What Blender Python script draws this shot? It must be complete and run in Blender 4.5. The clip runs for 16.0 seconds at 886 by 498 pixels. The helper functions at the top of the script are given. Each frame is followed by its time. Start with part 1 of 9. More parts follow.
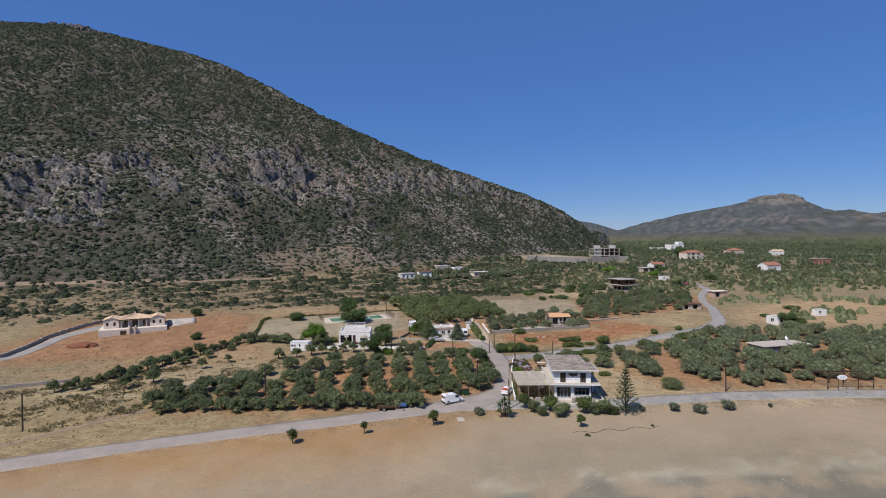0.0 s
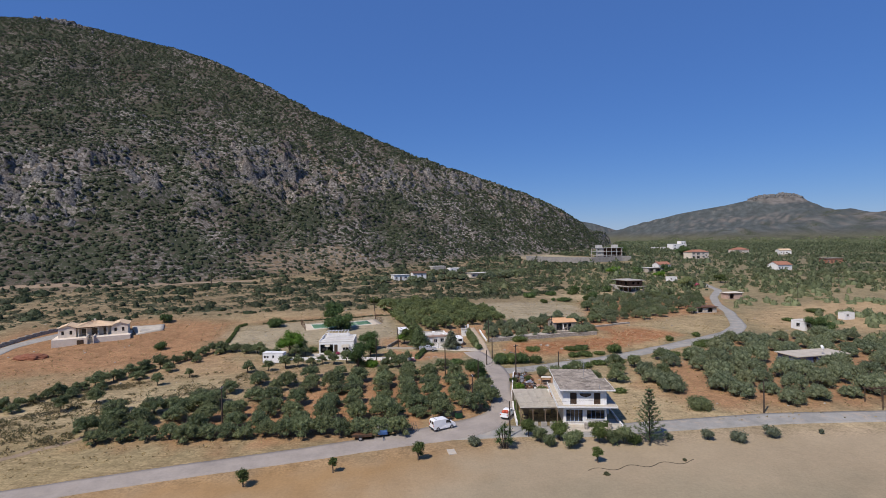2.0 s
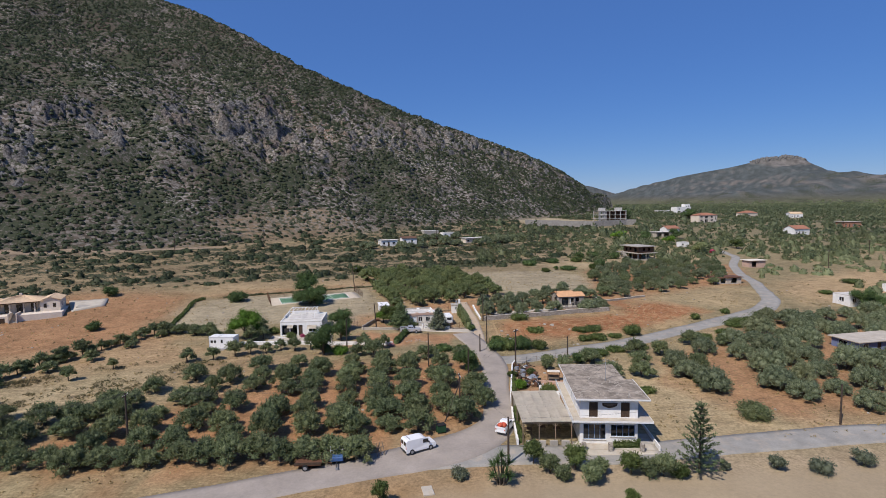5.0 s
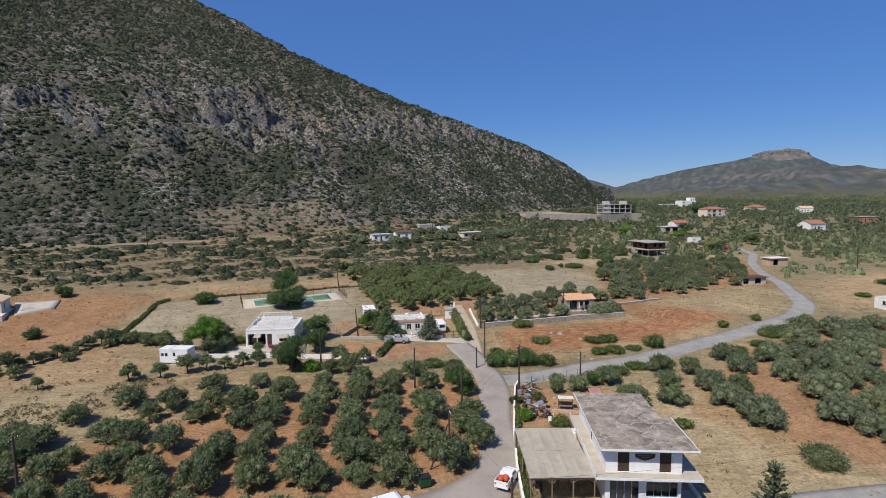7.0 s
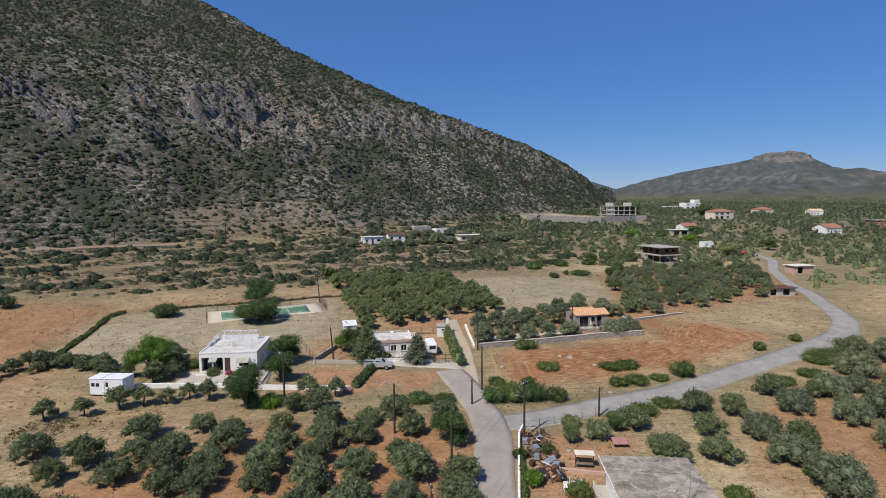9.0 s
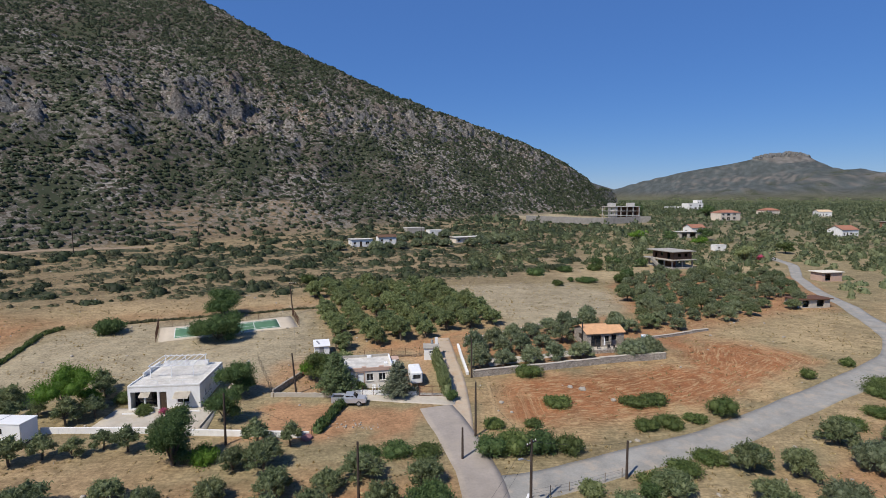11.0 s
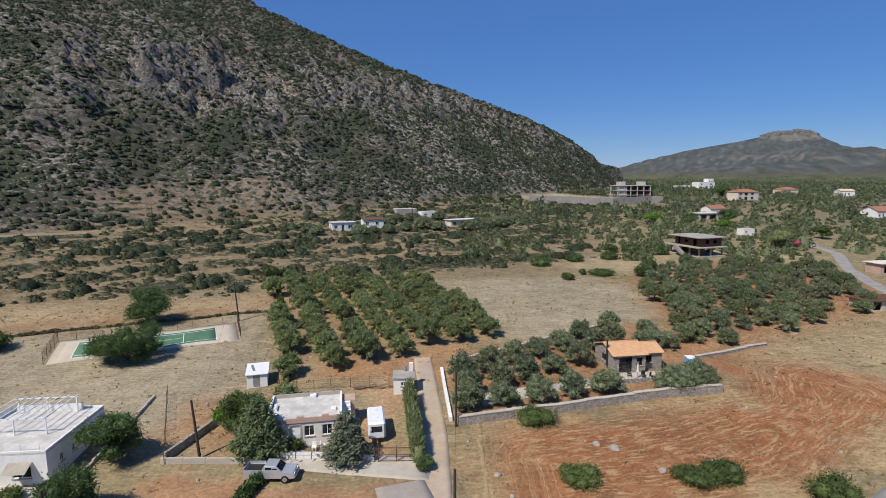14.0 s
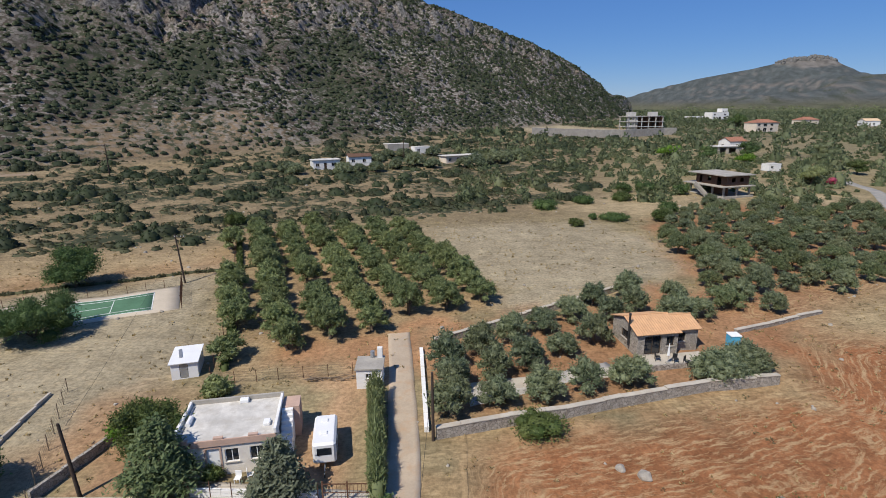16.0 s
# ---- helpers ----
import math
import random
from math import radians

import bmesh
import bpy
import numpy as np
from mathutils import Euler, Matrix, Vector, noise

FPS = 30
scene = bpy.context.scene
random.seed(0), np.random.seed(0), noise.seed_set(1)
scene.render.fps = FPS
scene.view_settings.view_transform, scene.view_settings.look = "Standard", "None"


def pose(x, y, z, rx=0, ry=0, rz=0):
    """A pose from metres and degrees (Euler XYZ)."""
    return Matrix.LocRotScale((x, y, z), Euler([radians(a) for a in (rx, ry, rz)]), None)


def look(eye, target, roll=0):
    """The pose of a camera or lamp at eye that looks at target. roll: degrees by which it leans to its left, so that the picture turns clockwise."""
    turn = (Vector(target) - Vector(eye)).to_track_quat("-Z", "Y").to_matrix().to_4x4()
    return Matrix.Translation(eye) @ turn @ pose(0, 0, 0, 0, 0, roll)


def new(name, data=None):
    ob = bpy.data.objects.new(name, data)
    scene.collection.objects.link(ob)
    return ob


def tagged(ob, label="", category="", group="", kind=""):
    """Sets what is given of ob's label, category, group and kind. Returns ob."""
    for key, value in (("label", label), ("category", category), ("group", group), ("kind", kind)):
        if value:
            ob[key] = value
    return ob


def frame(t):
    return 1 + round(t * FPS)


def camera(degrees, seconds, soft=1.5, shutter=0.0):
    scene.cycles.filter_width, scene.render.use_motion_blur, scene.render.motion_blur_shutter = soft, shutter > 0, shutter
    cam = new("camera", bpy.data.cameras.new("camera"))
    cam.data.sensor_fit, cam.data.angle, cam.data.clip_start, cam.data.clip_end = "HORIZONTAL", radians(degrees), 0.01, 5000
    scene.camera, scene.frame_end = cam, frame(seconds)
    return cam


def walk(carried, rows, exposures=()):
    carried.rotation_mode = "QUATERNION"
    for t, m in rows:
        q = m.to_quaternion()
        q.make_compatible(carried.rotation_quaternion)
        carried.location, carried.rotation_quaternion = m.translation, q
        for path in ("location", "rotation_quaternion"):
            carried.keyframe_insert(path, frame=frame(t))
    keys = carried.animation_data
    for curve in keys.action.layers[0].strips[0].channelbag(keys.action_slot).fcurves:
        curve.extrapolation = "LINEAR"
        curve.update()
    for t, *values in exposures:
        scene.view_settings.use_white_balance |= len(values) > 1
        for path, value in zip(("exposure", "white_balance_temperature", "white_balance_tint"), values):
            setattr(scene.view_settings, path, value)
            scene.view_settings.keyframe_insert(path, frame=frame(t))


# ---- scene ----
cam = camera(80.8, 16.0, soft=0.9)
PATH = [
    (0, (0.395, -0.807, 30.627), (0.391, 1.193, 30.603), -0.6),
    (0.5, (0.821, 3.227, 30.451), (0.818, 5.227, 30.428), -0.6),
    (1, (1.212, 7.285, 30.272), (1.211, 9.285, 30.249), -0.6),
    (1.5, (1.638, 11.355, 30.106), (1.639, 13.355, 30.084), -0.7),
    (2, (2.149, 15.425, 29.873), (2.151, 17.425, 29.852), -0.8),
    (2.5, (2.637, 19.431, 29.681), (2.641, 21.431, 29.657), -0.8),
    (3, (3.056, 23.31, 29.515), (3.062, 25.309, 29.484), -0.8),
    (3.5, (3.588, 27.297, 29.334), (3.595, 29.297, 29.299), -0.8),
    (4, (4.009, 31.278, 29.23), (4.018, 33.277, 29.188), -0.8),
    (4.5, (4.419, 35.216, 29.203), (4.43, 37.213, 29.094), -0.8),
    (4.7, (4.584, 36.847, 29.204), (4.595, 38.842, 29.057), -0.8),
    (7, (6.438, 55.311, 28.685), (6.451, 57.302, 28.499), -0.6),
    (7.5, (6.86, 59.148, 28.689), (6.873, 61.14, 28.504), -0.5),
    (8, (7.233, 63.066, 28.616), (7.247, 65.058, 28.433), -0.5),
    (8.5, (7.591, 67.004, 28.596), (7.607, 68.995, 28.413), -0.4),
    (9, (7.97, 70.955, 28.585), (7.987, 72.946, 28.402), -0.3),
    (9.2, (8.054, 72.511, 28.634), (8.074, 74.503, 28.452), -0.3),
    (11.3, (10.163, 89.239, 28.309), (10.189, 91.231, 28.127), -0.2),
    (11.5, (10.456, 90.859, 28.299), (10.48, 92.851, 28.118), -0.2),
    (12, (10.999, 94.855, 28.221), (11.022, 96.846, 28.039), -0.2),
    (12.5, (11.43, 98.856, 28.102), (11.454, 100.847, 27.917), -0.1),
    (13, (11.939, 102.836, 28.011), (11.961, 104.826, 27.808), -0.1),
    (13.5, (12.5, 106.829, 28.035), (12.522, 108.816, 27.812), -0.1),
    (14, (13.117, 110.798, 27.998), (13.138, 112.781, 27.737), -0.2),
    (14.5, (13.77, 114.859, 27.951), (13.79, 116.836, 27.649), -0.3),
    (15, (14.436, 118.906, 27.8), (14.454, 120.877, 27.464), -0.3),
    (15.5, (15.102, 122.947, 27.633), (15.117, 124.905, 27.228), -0.4),
    (16, (15.763, 127.018, 27.512), (15.776, 128.953, 27.006), -0.6),
]
walk(cam, [(t, look(eye, target, roll)) for t, eye, target, roll in PATH], exposures=[(0.0, 0.25, 6470, 14), (4.5, 0.26, 6470, 14), (7.0, 0.33, 6500, 11), (16.0, 0.32, 6540, 10)])

# ---------------------------------------------------------------- sky and sun
SUN_FROM = Vector((-0.50, -0.58, 1.0)).normalized()
world = bpy.data.worlds.new("sky")
scene.world = world
world.use_nodes = True
sky_nodes = world.node_tree.nodes
sky = sky_nodes.new("ShaderNodeTexSky")
sky.sky_type, sky.sun_disc = "NISHITA", False
sky.sun_elevation = math.asin(SUN_FROM.z)
sky.sun_rotation = math.atan2(SUN_FROM.x, SUN_FROM.y) % (2 * math.pi)
sky.altitude, sky.air_density, sky.dust_density, sky.ozone_density = 300, 1.0, 0.05, 8.0
sky_nodes["Background"].inputs["Strength"].default_value = 0.079
deep = sky_nodes.new("ShaderNodeHueSaturation")
deep.inputs["Saturation"].default_value = 1.2
deep.inputs["Hue"].default_value = 0.503
world.node_tree.links.new(sky.outputs[0], deep.inputs["Color"])
even = sky_nodes.new("ShaderNodeMix")
even.data_type = "RGBA"
even.inputs["Factor"].default_value = 0.52
for socket in even.inputs:
    if socket.identifier == "A_Color":
        world.node_tree.links.new(deep.outputs[0], socket)
    if socket.identifier == "B_Color":
        socket.default_value = (1.0, 2.12, 5.75, 1.0)
for socket in even.outputs:
    if socket.identifier == "Result_Color":
        world.node_tree.links.new(socket, sky_nodes["Background"].inputs["Color"])

sun_data = bpy.data.lights.new("sun", "SUN")
sun_data.energy, sun_data.angle, sun_data.color = 3.8, radians(0.53), (1.0, 0.94, 0.85)
sun = new("sun", sun_data)
sun.matrix_world = look(SUN_FROM * 100, (0, 0, 0))

# ---------------------------------------------------------------- materials
def material(name, rough=0.8, metal=0.0, spec=0.3):
    m = bpy.data.materials.new(name)
    m.use_nodes = True
    b = m.node_tree.nodes["Principled BSDF"]
    b.inputs["Roughness"].default_value, b.inputs["Metallic"].default_value = rough, metal
    b.inputs["Specular IOR Level"].default_value = spec
    return m, m.node_tree.nodes, m.node_tree.links, b


def noise_node(nodes, links, scale, detail=4.0, rough=0.6, vector=None):
    n = nodes.new("ShaderNodeTexNoise")
    n.inputs["Scale"].default_value, n.inputs["Detail"].default_value, n.inputs["Roughness"].default_value = scale, detail, rough
    if vector is not None:
        links.new(vector, n.inputs["Vector"])
    return n


def ramp(nodes, links, source, stops):
    r = nodes.new("ShaderNodeValToRGB")
    while len(r.color_ramp.elements) < len(stops):
        r.color_ramp.elements.new(0.5)
    for e, (at, c) in zip(r.color_ramp.elements, stops):
        e.position, e.color = at, (*c, 1) if len(c) == 3 else c
    links.new(source, r.inputs[0])
    return r.outputs[0]


def mixed(nodes, links, kind, factor, a, b):
    m = nodes.new("ShaderNodeMix")
    m.data_type, m.blend_type = "RGBA", kind
    for socket, value in ((m.inputs[0], factor), (m.inputs[6], a), (m.inputs[7], b)):
        if isinstance(value, (int, float)):
            socket.default_value = value
        elif isinstance(value, tuple):
            socket.default_value = (*value, 1)
        else:
            links.new(value, socket)
    return m.outputs[2]


def bump(nodes, links, bsdf, height, strength, distance):
    n = nodes.new("ShaderNodeBump")
    n.inputs["Strength"].default_value, n.inputs["Distance"].default_value = strength, distance
    links.new(height, n.inputs["Height"])
    links.new(n.outputs[0], bsdf.inputs["Normal"])


def grey(v):
    return (v, v, v)


def plain(name, color, rough=0.8, metal=0.0, scale=1.2, vary=0.18, grain=14.0, relief=0.02, spec=0.3, stain=None):
    """A surface with stains and grain at two scales over one base colour."""
    m, nodes, links, b = material(name, rough, metal, spec)
    at = nodes.new("ShaderNodeTexCoord").outputs["Object"]
    large, small = noise_node(nodes, links, scale, 5, 0.65, at), noise_node(nodes, links, grain, 3, 0.6, at)
    c = mixed(nodes, links, "MULTIPLY", 1.0, color, ramp(nodes, links, large.outputs[0], [(0.3, grey(1 - vary)), (0.7, grey(1 + vary * 0.4))]))
    c = mixed(nodes, links, "MULTIPLY", 1.0, c, ramp(nodes, links, small.outputs[0], [(0.3, grey(1 - vary * 0.6)), (0.7, grey(1.0))]))
    if stain:
        c = mixed(nodes, links, "MIX", ramp(nodes, links, noise_node(nodes, links, scale * 1.7, 6, 0.7, at).outputs[0], [(0.5, grey(0)), (0.68, grey(0.75))]), c, stain)
    links.new(c, b.inputs["Base Color"])
    if relief:
        bump(nodes, links, b, small.outputs[0], 0.5, relief)
    return m


def foliage(name, dark, light, rough=0.62, tint=(0.16, 0.12, 0.04), dry=0.0):
    """Leaves: each leaf has its own shade, and each plant its own cast."""
    m, nodes, links, b = material(name, rough, 0.0, 0.25)
    island = nodes.new("ShaderNodeNewGeometry").outputs["Random Per Island"]
    each = nodes.new("ShaderNodeObjectInfo").outputs["Random"]
    where = nodes.new("ShaderNodeNewGeometry").outputs["Position"]
    c = mixed(nodes, links, "MIX", island, dark, light)
    patch = noise_node(nodes, links, 0.16, 3, 0.6, where)
    c = mixed(nodes, links, "MIX", ramp(nodes, links, patch.outputs[0], [(0.42, grey(0)), (0.75, grey(0.3 + dry))]), c, tint)
    c = mixed(nodes, links, "MULTIPLY", 1.0, c, ramp(nodes, links, each, [(0.0, (0.78, 0.80, 0.76)), (1.0, (1.18, 1.15, 1.05))]))
    links.new(c, b.inputs["Base Color"])
    through_leaf, both = nodes.new("ShaderNodeBsdfTranslucent"), nodes.new("ShaderNodeMixShader")
    links.new(c, through_leaf.inputs["Color"])
    both.inputs[0].default_value = 0.38
    links.new(b.outputs[0], both.inputs[1])
    links.new(through_leaf.outputs[0], both.inputs[2])
    links.new(both.outputs[0], nodes["Material Output"].inputs["Surface"])
    return m


# leaves
OLIVE = foliage("olive_leaves", (0.090, 0.127, 0.056), (0.232, 0.272, 0.150))
SILVER = foliage("silvery_olive_leaves", (0.112, 0.148, 0.080), (0.272, 0.312, 0.198))
MIXED_LEAF = foliage("plain_tree_leaves", (0.084, 0.114, 0.054), (0.240, 0.278, 0.155), tint=(0.15, 0.13, 0.065), dry=0.25)
ORCHARD = foliage("orchard_leaves", (0.118, 0.160, 0.066), (0.275, 0.320, 0.152))
PINE_BRIGHT = foliage("bright_needles", (0.070, 0.150, 0.018), (0.165, 0.290, 0.045), tint=(0.14, 0.2, 0.03))
DARK_LEAF = foliage("dark_leaves", (0.050, 0.094, 0.033), (0.135, 0.198, 0.075), tint=(0.06, 0.08, 0.03))
CEDAR = foliage("cedar_needles", (0.078, 0.120, 0.055), (0.190, 0.240, 0.118), tint=(0.10, 0.11, 0.06))
GREY_CEDAR = foliage("grey_needles", (0.105, 0.130, 0.088), (0.260, 0.285, 0.200), tint=(0.12, 0.11, 0.07))
BUSH = foliage("bush_leaves", (0.062, 0.100, 0.028), (0.160, 0.205, 0.072), tint=(0.14, 0.12, 0.05))
SCRUB = foliage("scrub_leaves", (0.056, 0.066, 0.035), (0.140, 0.148, 0.082), tint=(0.105, 0.080, 0.050), dry=0.3)
MAQUIS = foliage("maquis_leaves", (0.025, 0.041, 0.020), (0.074, 0.096, 0.048), tint=(0.076, 0.064, 0.042), dry=0.15)
REED = foliage("reed_leaves", (0.150, 0.195, 0.075), (0.340, 0.380, 0.190), tint=(0.22, 0.20, 0.08))
WEED = foliage("weed_leaves", (0.105, 0.100, 0.050), (0.260, 0.230, 0.125), tint=(0.24, 0.17, 0.09), dry=0.2)
DRY_GRASS = foliage("dry_grass", (0.28, 0.21, 0.10), (0.50, 0.40, 0.22), tint=(0.38, 0.27, 0.12))
FLOWERS = foliage("pink_flowers", (0.45, 0.06, 0.16), (0.65, 0.16, 0.28), tint=(0.5, 0.1, 0.2))
BARK = plain("bark", (0.14, 0.11, 0.08), 0.95, scale=6, vary=0.4, grain=30, relief=0.03)

# building surfaces
WHITE = plain("white_render", (0.80, 0.79, 0.76), 0.85, vary=0.12, scale=0.7, grain=9, stain=(0.66, 0.63, 0.57))
CREAM = plain("cream_render", (0.70, 0.61, 0.50), 0.88, vary=0.14, scale=0.7, grain=9)
PALE_CREAM = plain("pale_cream_render", (0.74, 0.69, 0.61), 0.88, vary=0.14, scale=0.7, grain=9, stain=(0.62, 0.54, 0.45))
PINK_RENDER = plain("pink_render", (0.52, 0.36, 0.28), 0.88, vary=0.16, scale=0.8)


def old_roof_material():
    """Bare roof concrete: black lichen, pale patched cracks and streaks."""
    m, nodes, links, b = material("weathered_roof_concrete", 0.95)
    at = nodes.new("ShaderNodeTexCoord").outputs["Object"]
    large, mid, fine = (noise_node(nodes, links, sc, 6, 0.7, at) for sc in (0.32, 1.1, 6.0))
    c = mixed(nodes, links, "MIX", ramp(nodes, links, large.outputs[0], [(0.36, grey(0)), (0.62, grey(1))]), (0.185, 0.155, 0.122), (0.40, 0.34, 0.27))
    c = mixed(nodes, links, "MULTIPLY", 1.0, c, ramp(nodes, links, mid.outputs[0], [(0.34, grey(0.55)), (0.6, grey(1.12))]))
    warp = mixed(nodes, links, "ADD", 1.0, at, mixed(nodes, links, "MULTIPLY", 1.0, mid.outputs["Color"], grey(1.6)))
    crack = nodes.new("ShaderNodeTexVoronoi")
    crack.feature = "DISTANCE_TO_EDGE"
    crack.inputs["Scale"].default_value = 0.42
    links.new(warp, crack.inputs["Vector"])
    line = mixed(nodes, links, "MULTIPLY", 1.0, ramp(nodes, links, crack.outputs["Distance"], [(0.0, grey(0.85)), (0.035, grey(0.0))]), ramp(nodes, links, large.outputs[0], [(0.42, grey(1)), (0.56, grey(0.15))]))
    c = mixed(nodes, links, "MIX", line, c, (0.56, 0.50, 0.42))
    c = mixed(nodes, links, "MULTIPLY", 1.0, c, ramp(nodes, links, fine.outputs[0], [(0.3, grey(0.75)), (0.65, grey(1.1))]))
    links.new(c, b.inputs["Base Color"])
    bump(nodes, links, b, mid.outputs[0], 0.4, 0.03)
    return m


ROOF_GREY = old_roof_material()
ROOF_WHITE = plain("whitewashed_roof", (0.66, 0.63, 0.57), 0.9, vary=0.3, scale=0.6, stain=(0.42, 0.38, 0.32))
CONCRETE = plain("concrete", (0.40, 0.37, 0.32), 0.92, vary=0.25, scale=0.6)
PALE_CONCRETE = plain("pale_concrete", (0.50, 0.45, 0.37), 0.92, vary=0.22, scale=0.5, stain=(0.40, 0.33, 0.25))
BROWN_WALL = plain("brown_hollow_brick", (0.15, 0.085, 0.055), 0.95, vary=0.3, scale=1.5)
RED_BRICK = plain("red_hollow_brick", (0.40, 0.20, 0.13), 0.95, vary=0.25, scale=1.2)
DARK_WOOD = plain("dark_stained_wood", (0.085, 0.055, 0.035), 0.8, vary=0.35, scale=4, grain=40)
OLD_WOOD = plain("weathered_wood", (0.24, 0.18, 0.125), 0.9, vary=0.35, scale=4, grain=40)
POLE_WOOD = plain("tarred_pole_wood", (0.075, 0.055, 0.042), 0.9, vary=0.35, scale=3, grain=30)
CANVAS = plain("sun_bleached_canvas", (0.72, 0.66, 0.55), 0.95, vary=0.14, scale=0.8, stain=(0.55, 0.48, 0.38))
METAL_WHITE = plain("white_sheet_metal", (0.78, 0.78, 0.77), 0.45, vary=0.08, scale=0.8, relief=0.0, spec=0.5)
METAL_GREY = plain("galvanised_metal", (0.42, 0.43, 0.44), 0.5, 0.6, vary=0.2)
METAL_DARK = plain("dark_metal", (0.05, 0.05, 0.05), 0.55, 0.4, vary=0.3)
RUST = plain("rusty_metal", (0.17, 0.085, 0.05), 0.85, 0.2, vary=0.4, scale=3)
CAR_WHITE = plain("white_car_paint", (0.80, 0.80, 0.79), 0.28, vary=0.05, relief=0.0, spec=0.6)
CAR_SILVER = plain("silver_car_paint", (0.58, 0.60, 0.62), 0.3, 0.5, vary=0.06, relief=0.0, spec=0.6)
RED_LOAD = plain("red_tarpaulin", (0.55, 0.10, 0.05), 0.7, vary=0.25, scale=2)
RUBBER = plain("black_rubber", (0.02, 0.02, 0.02), 0.85, vary=0.2)
BLUE_FRAME = plain("blue_painted_wood", (0.30, 0.38, 0.52), 0.6, vary=0.15)
BLUE_WALL = plain("blue_render", (0.16, 0.20, 0.34), 0.85, vary=0.15)
CYAN = plain("light_blue_plastic", (0.10, 0.42, 0.62), 0.5, vary=0.1)
TILE = plain("orange_roof_tile", (0.62, 0.36, 0.19), 0.85, vary=0.2, scale=1.4, grain=16)
TILE_TAN = plain("tan_roof_tile", (0.62, 0.46, 0.30), 0.85, vary=0.2, scale=1.4, grain=16)
TILE_RED = plain("red_roof_tile", (0.33, 0.155, 0.10), 0.85, vary=0.25, scale=1.2, grain=16)
BEIGE_COURT = plain("beige_court_slab", (0.55, 0.47, 0.36), 0.9, vary=0.15, scale=0.4)
GREEN_COURT = plain("green_court_paint", (0.095, 0.20, 0.115), 0.85, vary=0.25, scale=0.3, grain=4)
LINE_WHITE = plain("white_line_paint", (0.72, 0.74, 0.70), 0.85, vary=0.2)
TARMAC = plain("worn_asphalt", (0.335, 0.292, 0.250), 0.93, vary=0.22, scale=0.25, grain=3.5, stain=(0.33, 0.285, 0.235))
GRAVEL = plain("crushed_gravel", (0.31, 0.297, 0.265), 0.95, vary=0.25, scale=0.35, grain=5, relief=0.05, stain=(0.38, 0.32, 0.25))
PALE_GRAVEL = plain("pale_garden_gravel", (0.46, 0.43, 0.38), 0.95, vary=0.3, scale=0.8, grain=7, relief=0.05)
FRAME_GREY = plain("bare_grey_concrete", (0.50, 0.48, 0.45), 0.92, vary=0.2, scale=0.4)
DIRT_LANE = plain("dusty_concrete_lane", (0.46, 0.37, 0.27), 0.95, vary=0.2, scale=0.35, grain=5, stain=(0.42, 0.28, 0.17))
TRACK_DIRT = plain("dirt_track", (0.30, 0.225, 0.15), 0.97, vary=0.25, scale=0.3, grain=4)
PALE_ROCK = plain("pale_field_stone", (0.40, 0.36, 0.30), 0.95, vary=0.3, scale=1.5)
PLASTIC_WHITE = plain("white_plastic", (0.8, 0.8, 0.78), 0.5, vary=0.06, relief=0)
HIDE = plain("faded_cloth", (0.42, 0.20, 0.18), 0.9, vary=0.3)


def glass_material():
    m, nodes, links, b = material("dark_window_glass", 0.06, 0.0, 0.8)
    b.inputs["Base Color"].default_value = (0.012, 0.016, 0.022, 1)
    return m


GLASS = glass_material()


def rubble_material():
    """Dry-laid grey field stones with dark joints."""
    m, nodes, links, b = material("rubble_masonry", 0.95)
    at = nodes.new("ShaderNodeTexCoord").outputs["Object"]
    cells, edge = nodes.new("ShaderNodeTexVoronoi"), nodes.new("ShaderNodeTexVoronoi")
    edge.feature = "DISTANCE_TO_EDGE"
    for v in (cells, edge):
        v.inputs["Scale"].default_value = 3.6
        links.new(at, v.inputs["Vector"])
    c = mixed(nodes, links, "MIX", cells.outputs["Color"], (0.26, 0.225, 0.185), (0.44, 0.40, 0.345))
    joint = ramp(nodes, links, edge.outputs["Distance"], [(0.0, grey(0.35)), (0.07, grey(1.0))])
    links.new(mixed(nodes, links, "MULTIPLY", 1.0, c, joint), b.inputs["Base Color"])
    bump(nodes, links, b, joint, 0.8, 0.05)
    return m


RUBBLE = rubble_material()


def crag_material():
    """Weathered limestone: grey blocks, some rusty, with streaks and crevice shade in their colour."""
    m, nodes, links, b = material("limestone_rock", 0.95, 0.0, 0.15)
    geo = nodes.new("ShaderNodeNewGeometry")
    at = nodes.new("ShaderNodeTexCoord").outputs["Object"]
    c = ramp(nodes, links, geo.outputs["Random Per Island"], [(0.0, (0.098, 0.094, 0.088)), (0.55, (0.115, 0.110, 0.103)), (0.85, (0.132, 0.126, 0.118)), (1.0, (0.132, 0.112, 0.094))])
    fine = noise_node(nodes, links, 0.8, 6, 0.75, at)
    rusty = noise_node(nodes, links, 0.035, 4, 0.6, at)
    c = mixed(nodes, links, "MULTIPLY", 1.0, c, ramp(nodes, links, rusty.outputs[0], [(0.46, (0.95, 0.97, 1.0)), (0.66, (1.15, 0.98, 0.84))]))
    # hollows of the bump noise are coloured nearly black, as crevice shade
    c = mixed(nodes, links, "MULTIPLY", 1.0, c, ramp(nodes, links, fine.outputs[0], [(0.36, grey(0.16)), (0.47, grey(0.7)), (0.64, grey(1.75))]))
    links.new(c, b.inputs["Base Color"])
    bump(nodes, links, b, fine.outputs[0], 1.0, 0.5)
    return m


FOREST_ROCK = crag_material()


